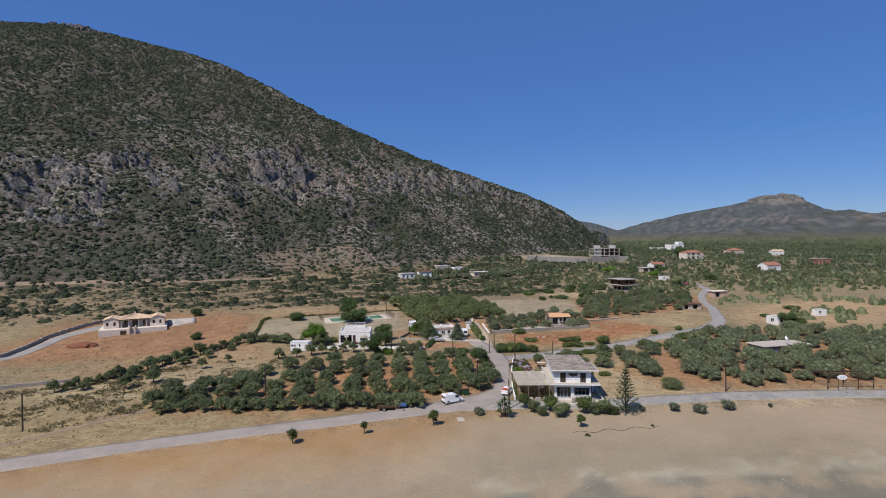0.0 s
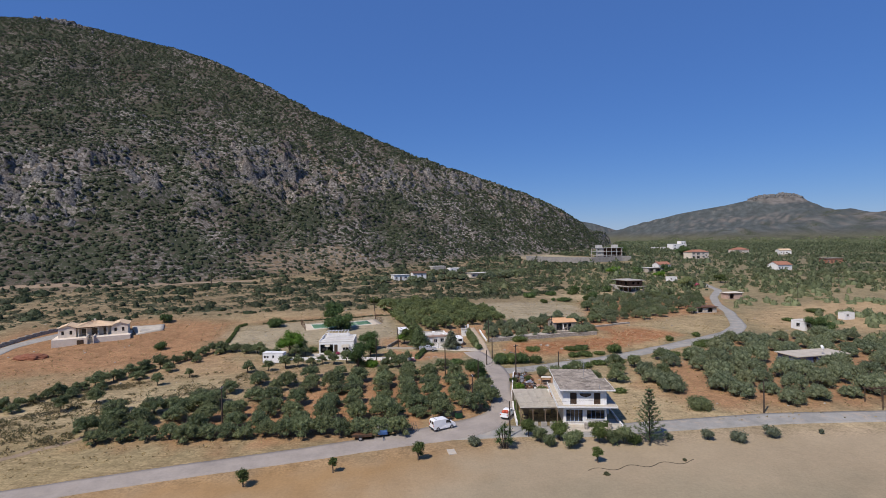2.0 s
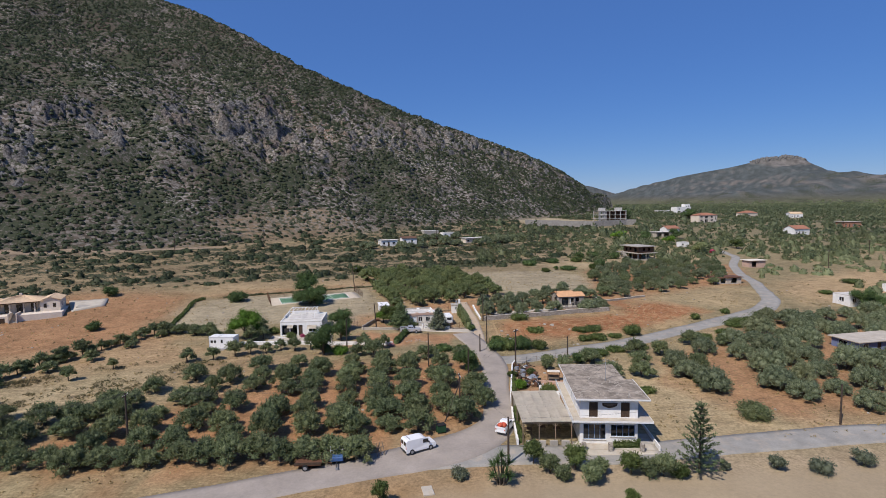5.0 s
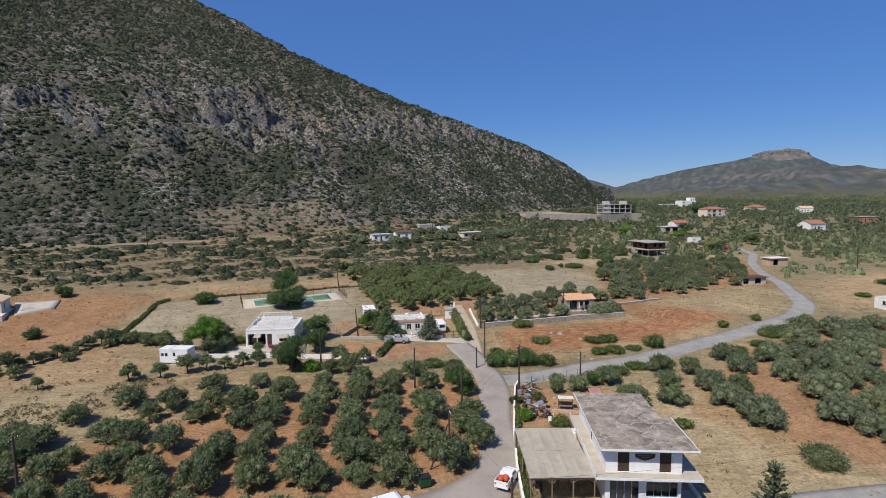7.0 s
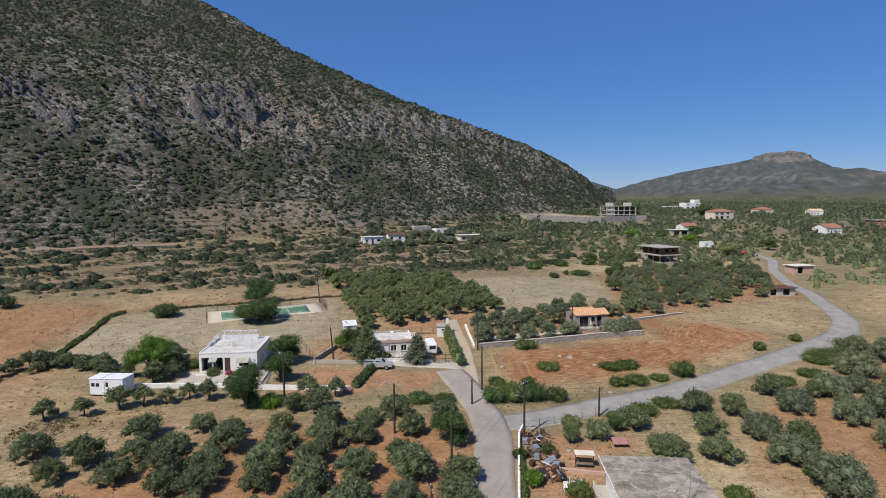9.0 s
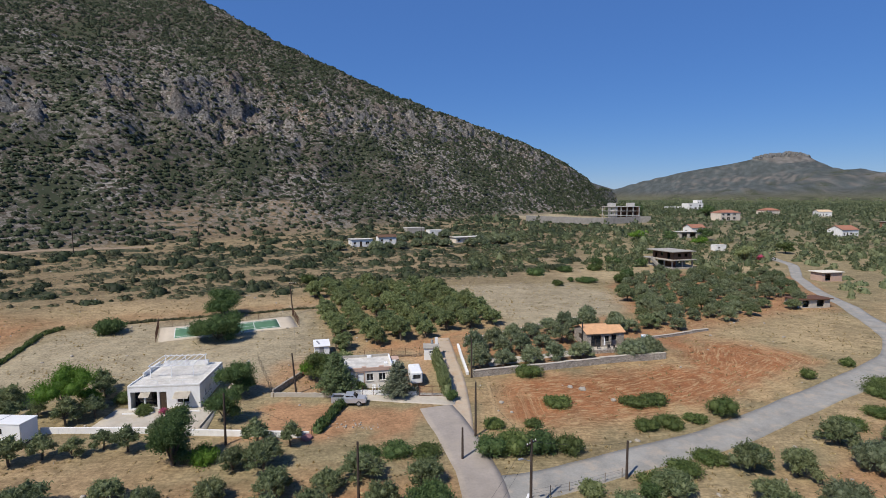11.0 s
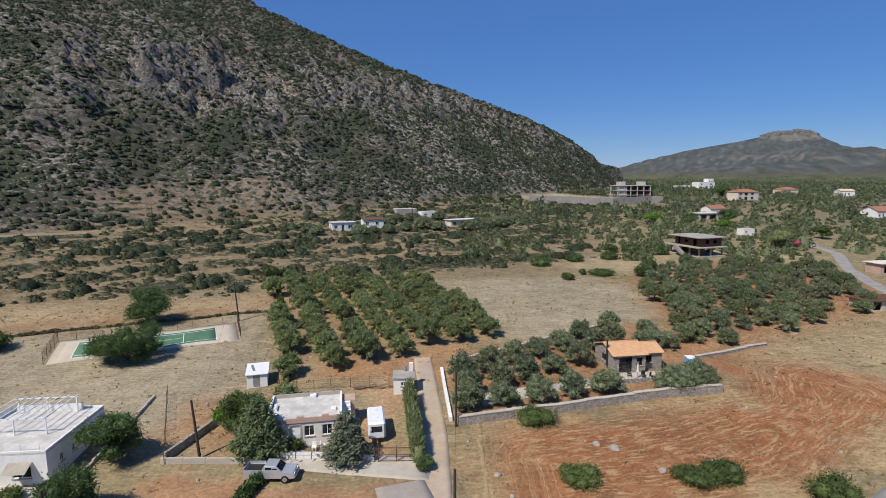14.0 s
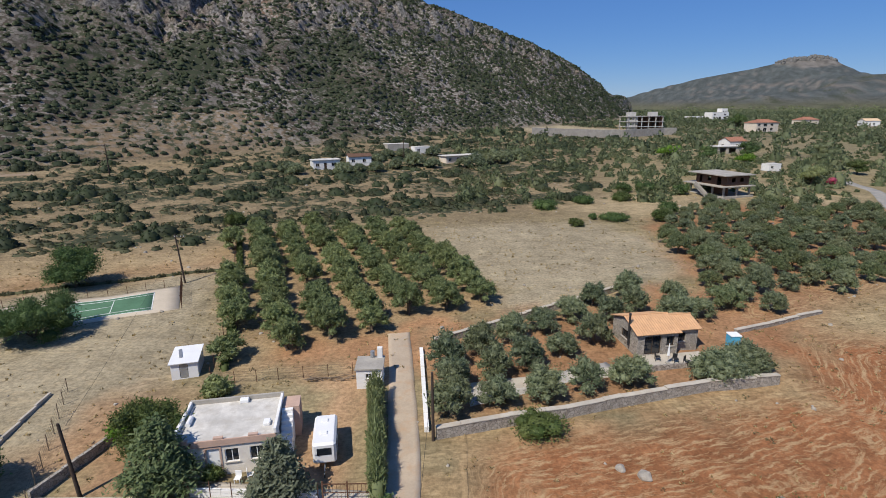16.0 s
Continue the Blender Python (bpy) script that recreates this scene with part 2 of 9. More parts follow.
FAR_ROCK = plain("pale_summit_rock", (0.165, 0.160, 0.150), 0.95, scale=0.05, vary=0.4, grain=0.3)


def water_material():
    m, nodes, links, b = material("sea_water", 0.08, 0.0, 0.5)
    b.inputs["Base Color"].default_value = (0.05, 0.10, 0.11, 1)
    at = nodes.new("ShaderNodeTexCoord").outputs["Object"]
    bump(nodes, links, b, noise_node(nodes, links, 1.1, 5, 0.6, at).outputs[0], 0.5, 0.12)
    return m


WATER = water_material()


def soil_material():
    """Earth, dry grass, sand and rock: the colour of each place is its own, broken up by clods, tufts and stones."""
    m, nodes, links, b = material("earth", 0.96, 0.0, 0.12)
    own = nodes.new("ShaderNodeAttribute")
    own.attribute_name = "soil"
    at = nodes.new("ShaderNodeTexCoord").outputs["Object"]
    big, mid, fine, tuft = (noise_node(nodes, links, s, d, r, at) for s, d, r in ((0.045, 5, 0.6), (0.35, 5, 0.65), (2.6, 4, 0.7), (0.9, 6, 0.75)))
    c = mixed(nodes, links, "MULTIPLY", 1.0, own.outputs["Color"], ramp(nodes, links, big.outputs[0], [(0.3, (0.84, 0.82, 0.80)), (0.7, (1.12, 1.10, 1.08))]))
    c = mixed(nodes, links, "MULTIPLY", 1.0, c, ramp(nodes, links, mid.outputs[0], [(0.3, (0.74, 0.72, 0.70)), (0.7, (1.18, 1.16, 1.14))]))
    # furrows and trodden lines run one way across the fields
    line_map = nodes.new("ShaderNodeMapping")
    line_map.inputs["Rotation"].default_value, line_map.inputs["Scale"].default_value = (0, 0, radians(-24)), (0.34, 1.5, 1.0)
    links.new(at, line_map.inputs["Vector"])
    furrow = noise_node(nodes, links, 1.0, 5, 0.68, line_map.outputs[0])
    furrow.inputs["Distortion"].default_value = 1.3
    tilled = nodes.new("ShaderNodeMath")
    tilled.operation, tilled.use_clamp = "MULTIPLY", True
    links.new(own.outputs["Alpha"], tilled.inputs[0])
    tilled.inputs[1].default_value = 2.0
    c = mixed(nodes, links, "MULTIPLY", tilled.outputs[0], c, ramp(nodes, links, furrow.outputs[0], [(0.36, (0.86, 0.84, 0.82)), (0.62, (1.10, 1.10, 1.08))]))
    # straw lies on the open fields in broken patches
    straw = ramp(nodes, links, mixed(nodes, links, "MIX", 0.5, tuft.outputs[0], furrow.outputs[0]), [(0.50, grey(0)), (0.62, grey(0.85))])
    c = mixed(nodes, links, "MIX", mixed(nodes, links, "MULTIPLY", 1.0, straw, own_alpha(nodes, links, own)), c, (0.44, 0.325, 0.18))
    c = mixed(nodes, links, "MULTIPLY", 1.0, c, ramp(nodes, links, fine.outputs[0], [(0.3, grey(0.62)), (0.62, grey(1.15))]))
    # low green scrub on stony ground, and none of all this on smooth sand
    carpet = nodes.new("ShaderNodeAttribute")
    carpet.attribute_name = "cover"
    even = nodes.new("ShaderNodeMapRange")
    even.inputs["From Min"].default_value, even.inputs["From Max"].default_value, even.inputs["To Max"].default_value = 0.0, -1.0, 0.72
    links.new(carpet.outputs["Fac"], even.inputs["Value"])
    sand = mixed(nodes, links, "MULTIPLY", 1.0, own.outputs["Color"], ramp(nodes, links, big.outputs[0], [(0.3, (0.90, 0.89, 0.88)), (0.7, (1.02, 1.01, 1.0))]))
    c = mixed(nodes, links, "MIX", even.outputs[0], c, sand)
    # plough lines: straw lies between the red ridges
    rows = nodes.new("ShaderNodeAttribute")
    rows.attribute_name = "rows"
    sway = nodes.new("ShaderNodeMath")
    sway.operation = "MULTIPLY_ADD"
    links.new(mid.outputs[0], sway.inputs[0])
    sway.inputs[1].default_value = 1.6
    links.new(rows.outputs["Fac"], sway.inputs[2])
    spot, strip = nodes.new("ShaderNodeSeparateXYZ"), nodes.new("ShaderNodeCombineXYZ")
    links.new(at, spot.inputs[0])
    for source, factor, socket in ((spot.outputs[0], 0.42, strip.inputs[0]), (sway.outputs[0], 2.6, strip.inputs[1])):
        scaled = nodes.new("ShaderNodeMath")
        scaled.operation = "MULTIPLY"
        scaled.inputs[1].default_value = factor
        links.new(source, scaled.inputs[0])
        links.new(scaled.outputs[0], socket)
    comb = noise_node(nodes, links, 1.0, 5, 0.72, strip.outputs[0])
    ridged = nodes.new("ShaderNodeMath")
    ridged.operation, ridged.use_clamp = "MULTIPLY", True
    links.new(rows.outputs["Fac"], ridged.inputs[0])
    ridged.inputs[1].default_value = 0.4
    lain = mixed(nodes, links, "MULTIPLY", 1.0, ramp(nodes, links, comb.outputs[0], [(0.49, grey(0)), (0.63, grey(0.8))]), ridged.outputs[0])
    c = mixed(nodes, links, "MIX", lain, c, mixed(nodes, links, "MIX", fine.outputs[0], (0.36, 0.23, 0.115), (0.50, 0.37, 0.205)))
    # loose pale limestone on the mountainside
    stony = nodes.new("ShaderNodeAttribute")
    stony.attribute_name = "stony"
    pebble = nodes.new("ShaderNodeTexVoronoi")
    pebble.inputs["Scale"].default_value, pebble.inputs["Randomness"].default_value = 0.62, 1.0
    links.new(at, pebble.inputs["Vector"])
    heap = noise_node(nodes, links, 0.11, 5, 0.7, at)
    show = nodes.new("ShaderNodeMath")
    show.operation = "MULTIPLY_ADD"
    links.new(heap.outputs[0], show.inputs[0])
    show.inputs[1].default_value = -1.0
    links.new(pebble.outputs["Distance"], show.inputs[2])
    stone_there = mixed(nodes, links, "MULTIPLY", 1.0, ramp(nodes, links, show.outputs[0], [(0.0, grey(1.0)), (0.09, grey(0.0))]), stony.outputs["Fac"])
    stone_tone = mixed(nodes, links, "MULTIPLY", 1.0, mixed(nodes, links, "MIX", pebble.outputs["Color"], (0.135, 0.122, 0.106), (0.345, 0.313, 0.276)), ramp(nodes, links, fine.outputs[0], [(0.3, grey(0.7)), (0.62, grey(1.1))]))
    c = mixed(nodes, links, "MIX", stone_there, c, stone_tone)
    scrub, leafy = noise_node(nodes, links, 0.42, 7, 0.78, at), noise_node(nodes, links, 0.06, 4, 0.6, at)
    grown = nodes.new("ShaderNodeMath")
    grown.operation = "MULTIPLY_ADD"
    links.new(carpet.outputs["Fac"], grown.inputs[0])
    grown.inputs[1].default_value = 0.34
    links.new(scrub.outputs[0], grown.inputs[2])
    there = nodes.new("ShaderNodeMapRange")
    there.inputs["From Min"].default_value, there.inputs["From Max"].default_value = 0.655, 0.70
    links.new(grown.outputs[0], there.inputs["Value"])
    c = mixed(nodes, links, "MIX", there.outputs[0], c, mixed(nodes, links, "MIX", leafy.outputs[0], (0.026, 0.034, 0.018), (0.062, 0.068, 0.040)))
    links.new(c, b.inputs["Base Color"])
    ridge_h = mixed(nodes, links, "MULTIPLY", 1.0, comb.outputs[0], ridged.outputs[0])
    rough_h = mixed(nodes, links, "ADD", 1.0, mixed(nodes, links, "ADD", 1.0, fine.outputs[0], mid.outputs[0]), mixed(nodes, links, "MULTIPLY", 1.0, ridge_h, grey(2.2)))
    bump(nodes, links, b, rough_h, 0.6, 0.10)
    return m


def own_alpha(nodes, links, attribute):
    mul = nodes.new("ShaderNodeMath")
    mul.operation = "MULTIPLY"
    links.new(attribute.outputs["Alpha"], mul.inputs[0])
    mul.inputs[1].default_value = 1.0
    return mul.outputs[0]


SOIL = soil_material()
# ---------------------------------------------------------------- lie of the land
def poly_dist(x, y, line):
    """Distance to a polyline, the side of it (positive on its left) and its third coordinate there."""
    best, side, high = np.full(x.shape, 1e9), np.zeros(x.shape), np.zeros(x.shape)
    for (ax, ay, az), (bx, by, bz) in zip(line, line[1:]):
        dx, dy = bx - ax, by - ay
        size = math.hypot(dx, dy)
        k = np.clip(((x - ax) * dx + (y - ay) * dy) / size ** 2, 0, 1)
        d = np.hypot(x - ax - k * dx, y - ay - k * dy)
        near = d < best
        best = np.where(near, d, best)
        side = np.where(near, (dx * (y - ay) - dy * (x - ax)) / size, side)
        high = np.where(near, az + k * (bz - az), high)
    return best, side, high


def wavy(x, y, size, seed=0.0):
    """Smooth noise between about -1 and 1 with features of that size."""
    total, weight = np.zeros(np.shape(x)), 0.0
    for n in range(5):
        a = 0.7 + 2.1 * n + seed
        k = 6.283 / size * (0.6 + 0.23 * n)
        total = total + np.sin(k * (x * math.cos(a) + y * math.sin(a)) + 5.1 * n + seed * 3.7 + 1.3 * np.sin(k * 0.6 * (y * math.cos(a) - x * math.sin(a)) + seed))
        weight += 1.0
    return total / weight * 1.6


FOOT = [(-900, -250, 14), (-480, 30, 14), (-250, 150, 13), (-125, 234, 14), (-75, 285, 15), (-20, 345, 17), (60, 440, 19), (158, 565, 21), (228, 715, 23), (290, 900, 26)]
RIDGE = [(-1500, 300, 300), (-900, 480, 290), (-520, 560, 276), (-422, 600, 286), (-349, 621, 272), (-272, 623, 253), (-192, 583, 206), (-123, 563, 166), (-19, 563, 119), (53, 588, 99), (120, 616, 79), (168, 652, 57), (212, 697, 23)]
RISE_Y = [-400, 40, 66, 72, 82, 100, 124, 157, 183, 252, 420, 520, 800, 1500, 2500, 4500]
RISE_Z = [-12, -4.6, -3.6, -3.3, -2.2, -1.4, -0.2, 0.8, 2.1, 4.6, 12, 15.5, 21, 27, 32, 40]
HILL = [(520, 2050, 40), (642, 1960, 69), (736, 1930, 97), (802, 1910, 113), (876, 1900, 129), (960, 1900, 144), (1034, 1900, 156), (1110, 1900, 172), (1129, 1900, 178), (1155, 1900, 186), (1203, 1900, 189),
        (1235, 1900, 195), (1283, 1900, 188), (1305, 1900, 172), (1334, 1900, 153), (1389, 1920, 139), (1463, 1950, 124), (1540, 1980, 128), (1680, 2050, 124), (2000, 2150, 150), (2900, 2300, 130)]
HILL_BEHIND = [(420, 3150, 190), (600, 3050, 172), (683, 3000, 164), (794, 3000, 150), (868, 3000, 138), (1014, 3000, 92), (1300, 3000, 70)]


def crest_height(x, y):
    """Height of the crest over a place, eased from one stretch of it to the next."""
    total, weight = np.zeros(np.shape(x)), np.zeros(np.shape(x))
    for (ax, ay, az), (bx, by, bz) in zip(RIDGE, RIDGE[1:]):
        n = max(2, int(math.hypot(bx - ax, by - ay) / 28))
        for i in range(n):
            k = i / n
            w = 1 / ((x - ax - k * (bx - ax)) ** 2 + (y - ay - k * (by - ay)) ** 2 + 1400) ** 2.4
            total, weight = total + w * (az + k * (bz - az)), weight + w
    return total / weight


CLIFF_WEST = [(-262, 300), (-242, 310), (-236, 326), (-212, 316), (-202, 315), (-188, 300), (-173, 275), (-184, 260), (-215, 258)]
CLIFF_BAND = [(-220, 322), (-223, 356), (-206, 365), (-183, 351), (-161, 328), (-162, 319), (-175, 322), (-191, 334), (-203, 321)]
CLIFF_BROWN = [(-188, 378), (-180, 408), (-158, 403), (-143, 373), (-151, 349), (-170, 357)]
CLIFF_CAVE = [(-162, 421), (-150, 470), (-125, 475), (-100, 449), (-77, 439), (-71, 403), (-102, 366), (-125, 360), (-144, 376)]
CLIFF_RUST = [(-124, 498), (-107, 491), (-78, 463), (-66, 432), (-80, 434), (-107, 464)]
CLIFF_EAST = [(-84, 497), (-42, 536), (14, 566), (60, 584), (122, 608), (152, 636), (160, 626), (111, 578), (61, 561), (8, 515), (-27, 471), (-61, 434)]
CLIFF_UPPER = [(-275, 442), (-234, 467), (-181, 492), (-133, 501), (-118, 485), (-143, 441), (-185, 382), (-240, 401)]
CLIFF_LOW = [(-27, 463), (41, 533), (48, 512), (-16, 440)]
CRAGS = [CLIFF_WEST, CLIFF_BAND, CLIFF_BROWN, CLIFF_CAVE, CLIFF_RUST, CLIFF_EAST, CLIFF_UPPER, CLIFF_LOW]
CRAG_SHARE = (0.66, 0.85, 0.9, 0.9, 0.5, 0.74, 0.36, 0.34)


def crag_at(x, y):
    """How far the bare limestone comes to the surface: 0 to 1."""
    k = np.zeros(np.shape(x))
    for n, poly in enumerate(CRAGS):
        k = np.maximum(k, np.clip((poly_inside(x, y, poly) + 5 * wavy(x, y, 31, 2.6 + n) + 6 * wavy(x, y, 12, 5.2)) / 6 + 0.1, 0, 1) * CRAG_SHARE[n])
    return k


def land(x, y):
    """Height of the ground."""
    x, y = np.asarray(x, float), np.asarray(y, float)
    z = np.interp(y, RISE_Y, RISE_Z)
    # gentle rise of the western fields towards the foot of the mountain
    west = np.clip((-x - 30) / 120, 0, 1.6) * np.clip((y - 150) / 70, 0, 1)
    z = z + 5.0 * west
    df, side, foot_z = poly_dist(x, y, FOOT)
    near_foot = np.exp(-df / 35) * np.clip((y - 140) / 60, 0, 1)
    z = z * (1 - near_foot) + foot_z * near_foot
    dr, over, _ = poly_dist(x, y, RIDGE)
    ridge_z = crest_height(x, y)
    up = side > 0
    k = df / (df + dr + 1e-6)
    # terraced cliffs in the lower third, broken by gullies
    band = np.clip((-x + 40) / 150, 0.0, 1) * np.clip((y - 120) / 120, 0, 1)
    gully = wavy(x * 1.3, y, 46, 2.0)
    cliff = 1 / (1 + np.exp(-(k - 0.25 - 0.035 * gully) / 0.016))
    step = (0.055 + 0.04 * wavy(x, y, 120, 5.0)) * band
    face = k * (1 - step) + step * cliff
    rough = np.clip(k * 6, 0, 1) * np.clip((1 - k) * 5, 0.15, 1)
    mount = foot_z + (ridge_z - foot_z) * face + rough * (2.2 * wavy(x, y, 60, 1.0) + 1.1 * wavy(x, y, 23, 3.0) + 0.6 * wavy(x, y, 9, 4.0))
    mount = mount + np.exp(-dr / 14) * (0.7 * wavy(x, y, 34, 7.0) + 0.4 * wavy(x, y, 13, 8.0))
    # broken crags where the limestone comes to the surface
    crag = crag_at(x, y)
    level = mount / 10.5 + 0.9 * wavy(x, y, 52, 4.1)
    ledge = level - np.floor(level)
    ledge = np.clip((ledge - 0.72) / 0.22, 0, 1) - ledge
    mount = mount + crag ** 1.5 * (12.0 * ledge + 4.0 * np.abs(wavy(x, y, 24, 11.0)) + 2.8 * np.abs(wavy(x, y, 10, 12.0)) - 0.8)
    # behind the crest the ground falls away
    beyond = over > 0
    mount = np.where(beyond, np.maximum(ridge_z - 0.35 * dr, 20), mount)
    z = np.where(up, mount, z)
    # distant hills
    for line, slope in ((HILL, 0.12), (HILL_BEHIND, 0.2)):
        d, _, h = poly_dist(x, y, line)
        spur = np.clip(1 + 0.7 * wavy(x, y, 260, 6.0) + 0.45 * wavy(x, y, 90, 3.0), 0.1, 3)
        z = np.where(y > 900, np.maximum(z, h - slope * d - 0.2 * np.minimum(d, 170) - 11 * (1 - np.exp(-d / 90)) * spur), z)
    # small unevenness of the fields, and a wavering water's edge
    z = z + 0.16 * wavy(x, y * 0.3, 52, 3.0) * np.exp(-((y - 69) / 7) ** 2)
    z = z + 0.12 * wavy(x, y, 17, 9.0) * np.clip((y - 100) / 60, 0, 1)
    return z


def poly_inside(x, y, pts):
    """Signed distance into a polygon: positive inside."""
    ring = [(px, py, 0) for px, py in pts] + [(pts[0][0], pts[0][1], 0)]
    d, _, _ = poly_dist(x, y, ring)
    inside = np.zeros(np.shape(x), bool)
    for (ax, ay, _), (bx, by, _) in zip(ring, ring[1:]):
        if ay != by:
            inside ^= ((ay > y) != (by > y)) & (x < (bx - ax) * (y - ay) / (by - ay) + ax)
    return np.where(inside, d, -d)


def spread(lo, near_lo, near_hi, hi, fine, grow_lo, grow_hi):
    mid = list(np.arange(near_lo, near_hi + 1e-6, fine))
    out, step, at = [], fine, near_hi
    while at < hi:
        step = min(step * grow_hi, 40)
        at += step
        out.append(at)
    low, step, at = [], fine, near_lo
    while at > lo:
        step = min(step * grow_lo, 60)
        at -= step
        low.append(at)
    return np.array(low[::-1] + mid + out)


# one sheet from the sea bed to the far hills, finest where the camera passes
xs = np.concatenate([spread(-1600, -430, -130, -130, 3.0, 1.12, 1.1)[:-1], np.arange(-130, 130, 1.25), spread(130, 130, 330, 640, 4.0, 1.1, 1.08), np.arange(680, 1480, 12.0), spread(1480, 1480, 1500, 3600, 14.0, 1.1, 1.1)])
ys = np.concatenate([spread(-320, 40, 64, 64, 2.0, 1.3, 1.1)[:-1], np.arange(64, 290, 1.25), spread(290, 290, 700, 1580, 3.2, 1.1, 1.07), np.arange(1630, 2010, 13.0), spread(2010, 2010, 2030, 4700, 16.0, 1.1, 1.1)])
GX, GY = np.meshgrid(xs, ys)
GZ = land(GX, GY)


def lie(x, y):
    """Height of the sheet itself."""
    x, y = np.asarray(x, float), np.asarray(y, float)
    i, j = np.clip(np.searchsorted(xs, x) - 1, 0, len(xs) - 2), np.clip(np.searchsorted(ys, y) - 1, 0, len(ys) - 2)
    u, v = (x - xs[i]) / (xs[i + 1] - xs[i]), (y - ys[j]) / (ys[j + 1] - ys[j])
    return (GZ[j, i] * (1 - u) + GZ[j, i + 1] * u) * (1 - v) + (GZ[j + 1, i] * (1 - u) + GZ[j + 1, i + 1] * u) * v


def gz(x, y):
    return float(lie(x, y))


SOIL_RGB = np.zeros(GX.shape + (3,))
STRAW = np.zeros(GX.shape)
edge_wave = 1.6 * wavy(GX, GY, 11, 3.3) + 0.7 * wavy(GX, GY, 4.3, 6.1)


def zone(color, straw, soft, *pts, weight=1.0):
    """Lays one kind of earth over a stretch of the plan."""
    k = np.clip((poly_inside(GX, GY, pts) + edge_wave * min(soft, 1.5)) / soft * 0.5 + 0.5, 0, 1)[..., None] * weight
    SOIL_RGB[:] = SOIL_RGB * (1 - k) + np.array(color) * k
    STRAW[:] = STRAW * (1 - k[..., 0]) + straw * k[..., 0]


ORANGE, TAN, SAND = (0.36, 0.235, 0.140), (0.37, 0.285, 0.185), (0.362, 0.266, 0.188)
PALE = (0.350, 0.288, 0.220)
SOIL_RGB[:] = (0.26, 0.205, 0.125)
STRAW[:] = 0.45
# beach, with a wet dark strip and shingle by the sea
zone(SAND, 0.0, 3, (-300, -300), (400, -300), (400, 103), (60, 102.5), (10, 100), (-40, 88), (-75, 76), (-300, 40))
zone((0.355, 0.200, 0.088), 0.0, 7, (-90, 70), (-40, 74), (-8, 80), (10, 98), (-20, 93), (-60, 82))
zone((0.275, 0.225, 0.165), 0.0, 7, (2, 71), (24, 72), (60, 74), (75, 79), (48, 82.5), (20, 81), (4, 77.5))
zone((0.40, 0.335, 0.27), 0.0, 1.6, (2, 70.6), (30, 71.6), (50, 73.2), (75, 76.2), (76, 78.2), (50, 75.6), (26, 73.6), (4, 72.6))
zone((0.20, 0.175, 0.145), 0.0, 1.2, (14, 69.6), (34, 71.2), (50, 72.6), (66, 74.6), (66, 75.2), (48, 73.3), (32, 72.0), (14, 70.4))
zone((0.205, 0.180, 0.148), 0.0, 1.5, (-300, -300), (400, -300), (400, 74), (62, 71.2), (46, 69.6), (20, 67.6), (-40, 65), (-300, 58))
# verges of the coast road
zone((0.315, 0.238, 0.135), 0.6, 4, (-130, 70), (-66, 80), (-40, 90.5), (-18, 97), (-2, 103), (-30, 98), (-52, 97), (-56, 104), (-90, 106), (-140, 90))
zone((0.36, 0.22, 0.125), 0.35, 3, (-30, 96), (-5, 101), (10, 106), (-4, 104), (-30, 99))
zone((0.40, 0.300, 0.190), 0.7, 4, (30, 103), (30, 130), (40, 137), (50, 132), (48, 112), (60, 108), (95, 108), (95, 105))
# red earth of the olive groves
zone((0.355, 0.172, 0.084), 0.18, 4, (-54, 99), (-50, 107), (-34, 121), (-24, 133), (12.5, 138), (13, 112), (8, 108), (-5, 103.5), (-31, 98))
zone((0.32, 0.215, 0.13), 0.5, 5, (-34, 122), (-18, 131), (-16, 143), (-36, 143), (-48, 128))
zone((0.345, 0.180, 0.095), 0.2, 4, (44, 119), (49, 110), (66, 109), (100, 111), (128, 166), (84, 168), (58, 142), (46, 134))
zone((0.345, 0.245, 0.150), 0.6, 4, (30, 136), (48, 142), (72, 154), (78, 164), (60, 152), (44, 142), (30, 140))
# fields west of the white house
zone((0.33, 0.165, 0.085), 0.3, 6, (-130, 130), (-70, 140), (-48, 140), (-62, 162), (-66, 186), (-58, 206), (-30, 216), (-18, 222), (-20, 205), (-46, 193), (-60, 190), (-100, 196), (-128, 178))
zone(ORANGE, 0.5, 6, (-88, 118), (-48, 137), (-40, 146), (-63, 152), (-80, 140), (-96, 124))
zone(TAN, 0.85, 5, (-92, 106), (-54, 106), (-36, 121), (-50, 132), (-70, 122), (-88, 116))
zone((0.40, 0.285, 0.175), 0.5, 4, (-62, 193), (-28, 206), (-18, 218), (-42, 214), (-84, 199))
zone(PALE, 0.35, 3, (-61, 161), (-46, 157), (-32, 165), (-14, 158), (-11, 172), (-8, 178), (-19, 206), (-46, 194), (-64, 183))
zone((0.40, 0.225, 0.13), 0.3, 4, (-18, 160), (-9, 162), (-10, 172), (-15, 171))
# round the small white-roofed house
zone((0.385, 0.195, 0.105), 0.1, 1.5, (-14, 147), (7, 146), (7, 154.5), (-14, 157))
zone((0.40, 0.235, 0.14), 0.15, 1.5, (3.5, 159), (9, 159), (9, 175), (3, 175))
zone((0.37, 0.21, 0.125), 0.1, 1.0, (-11, 159), (-5, 159), (-6, 168), (-12, 165))
zone((0.37, 0.20, 0.11), 0.1, 1.0, (17.5, 114), (22, 114), (31, 131), (20, 134), (17.5, 130))
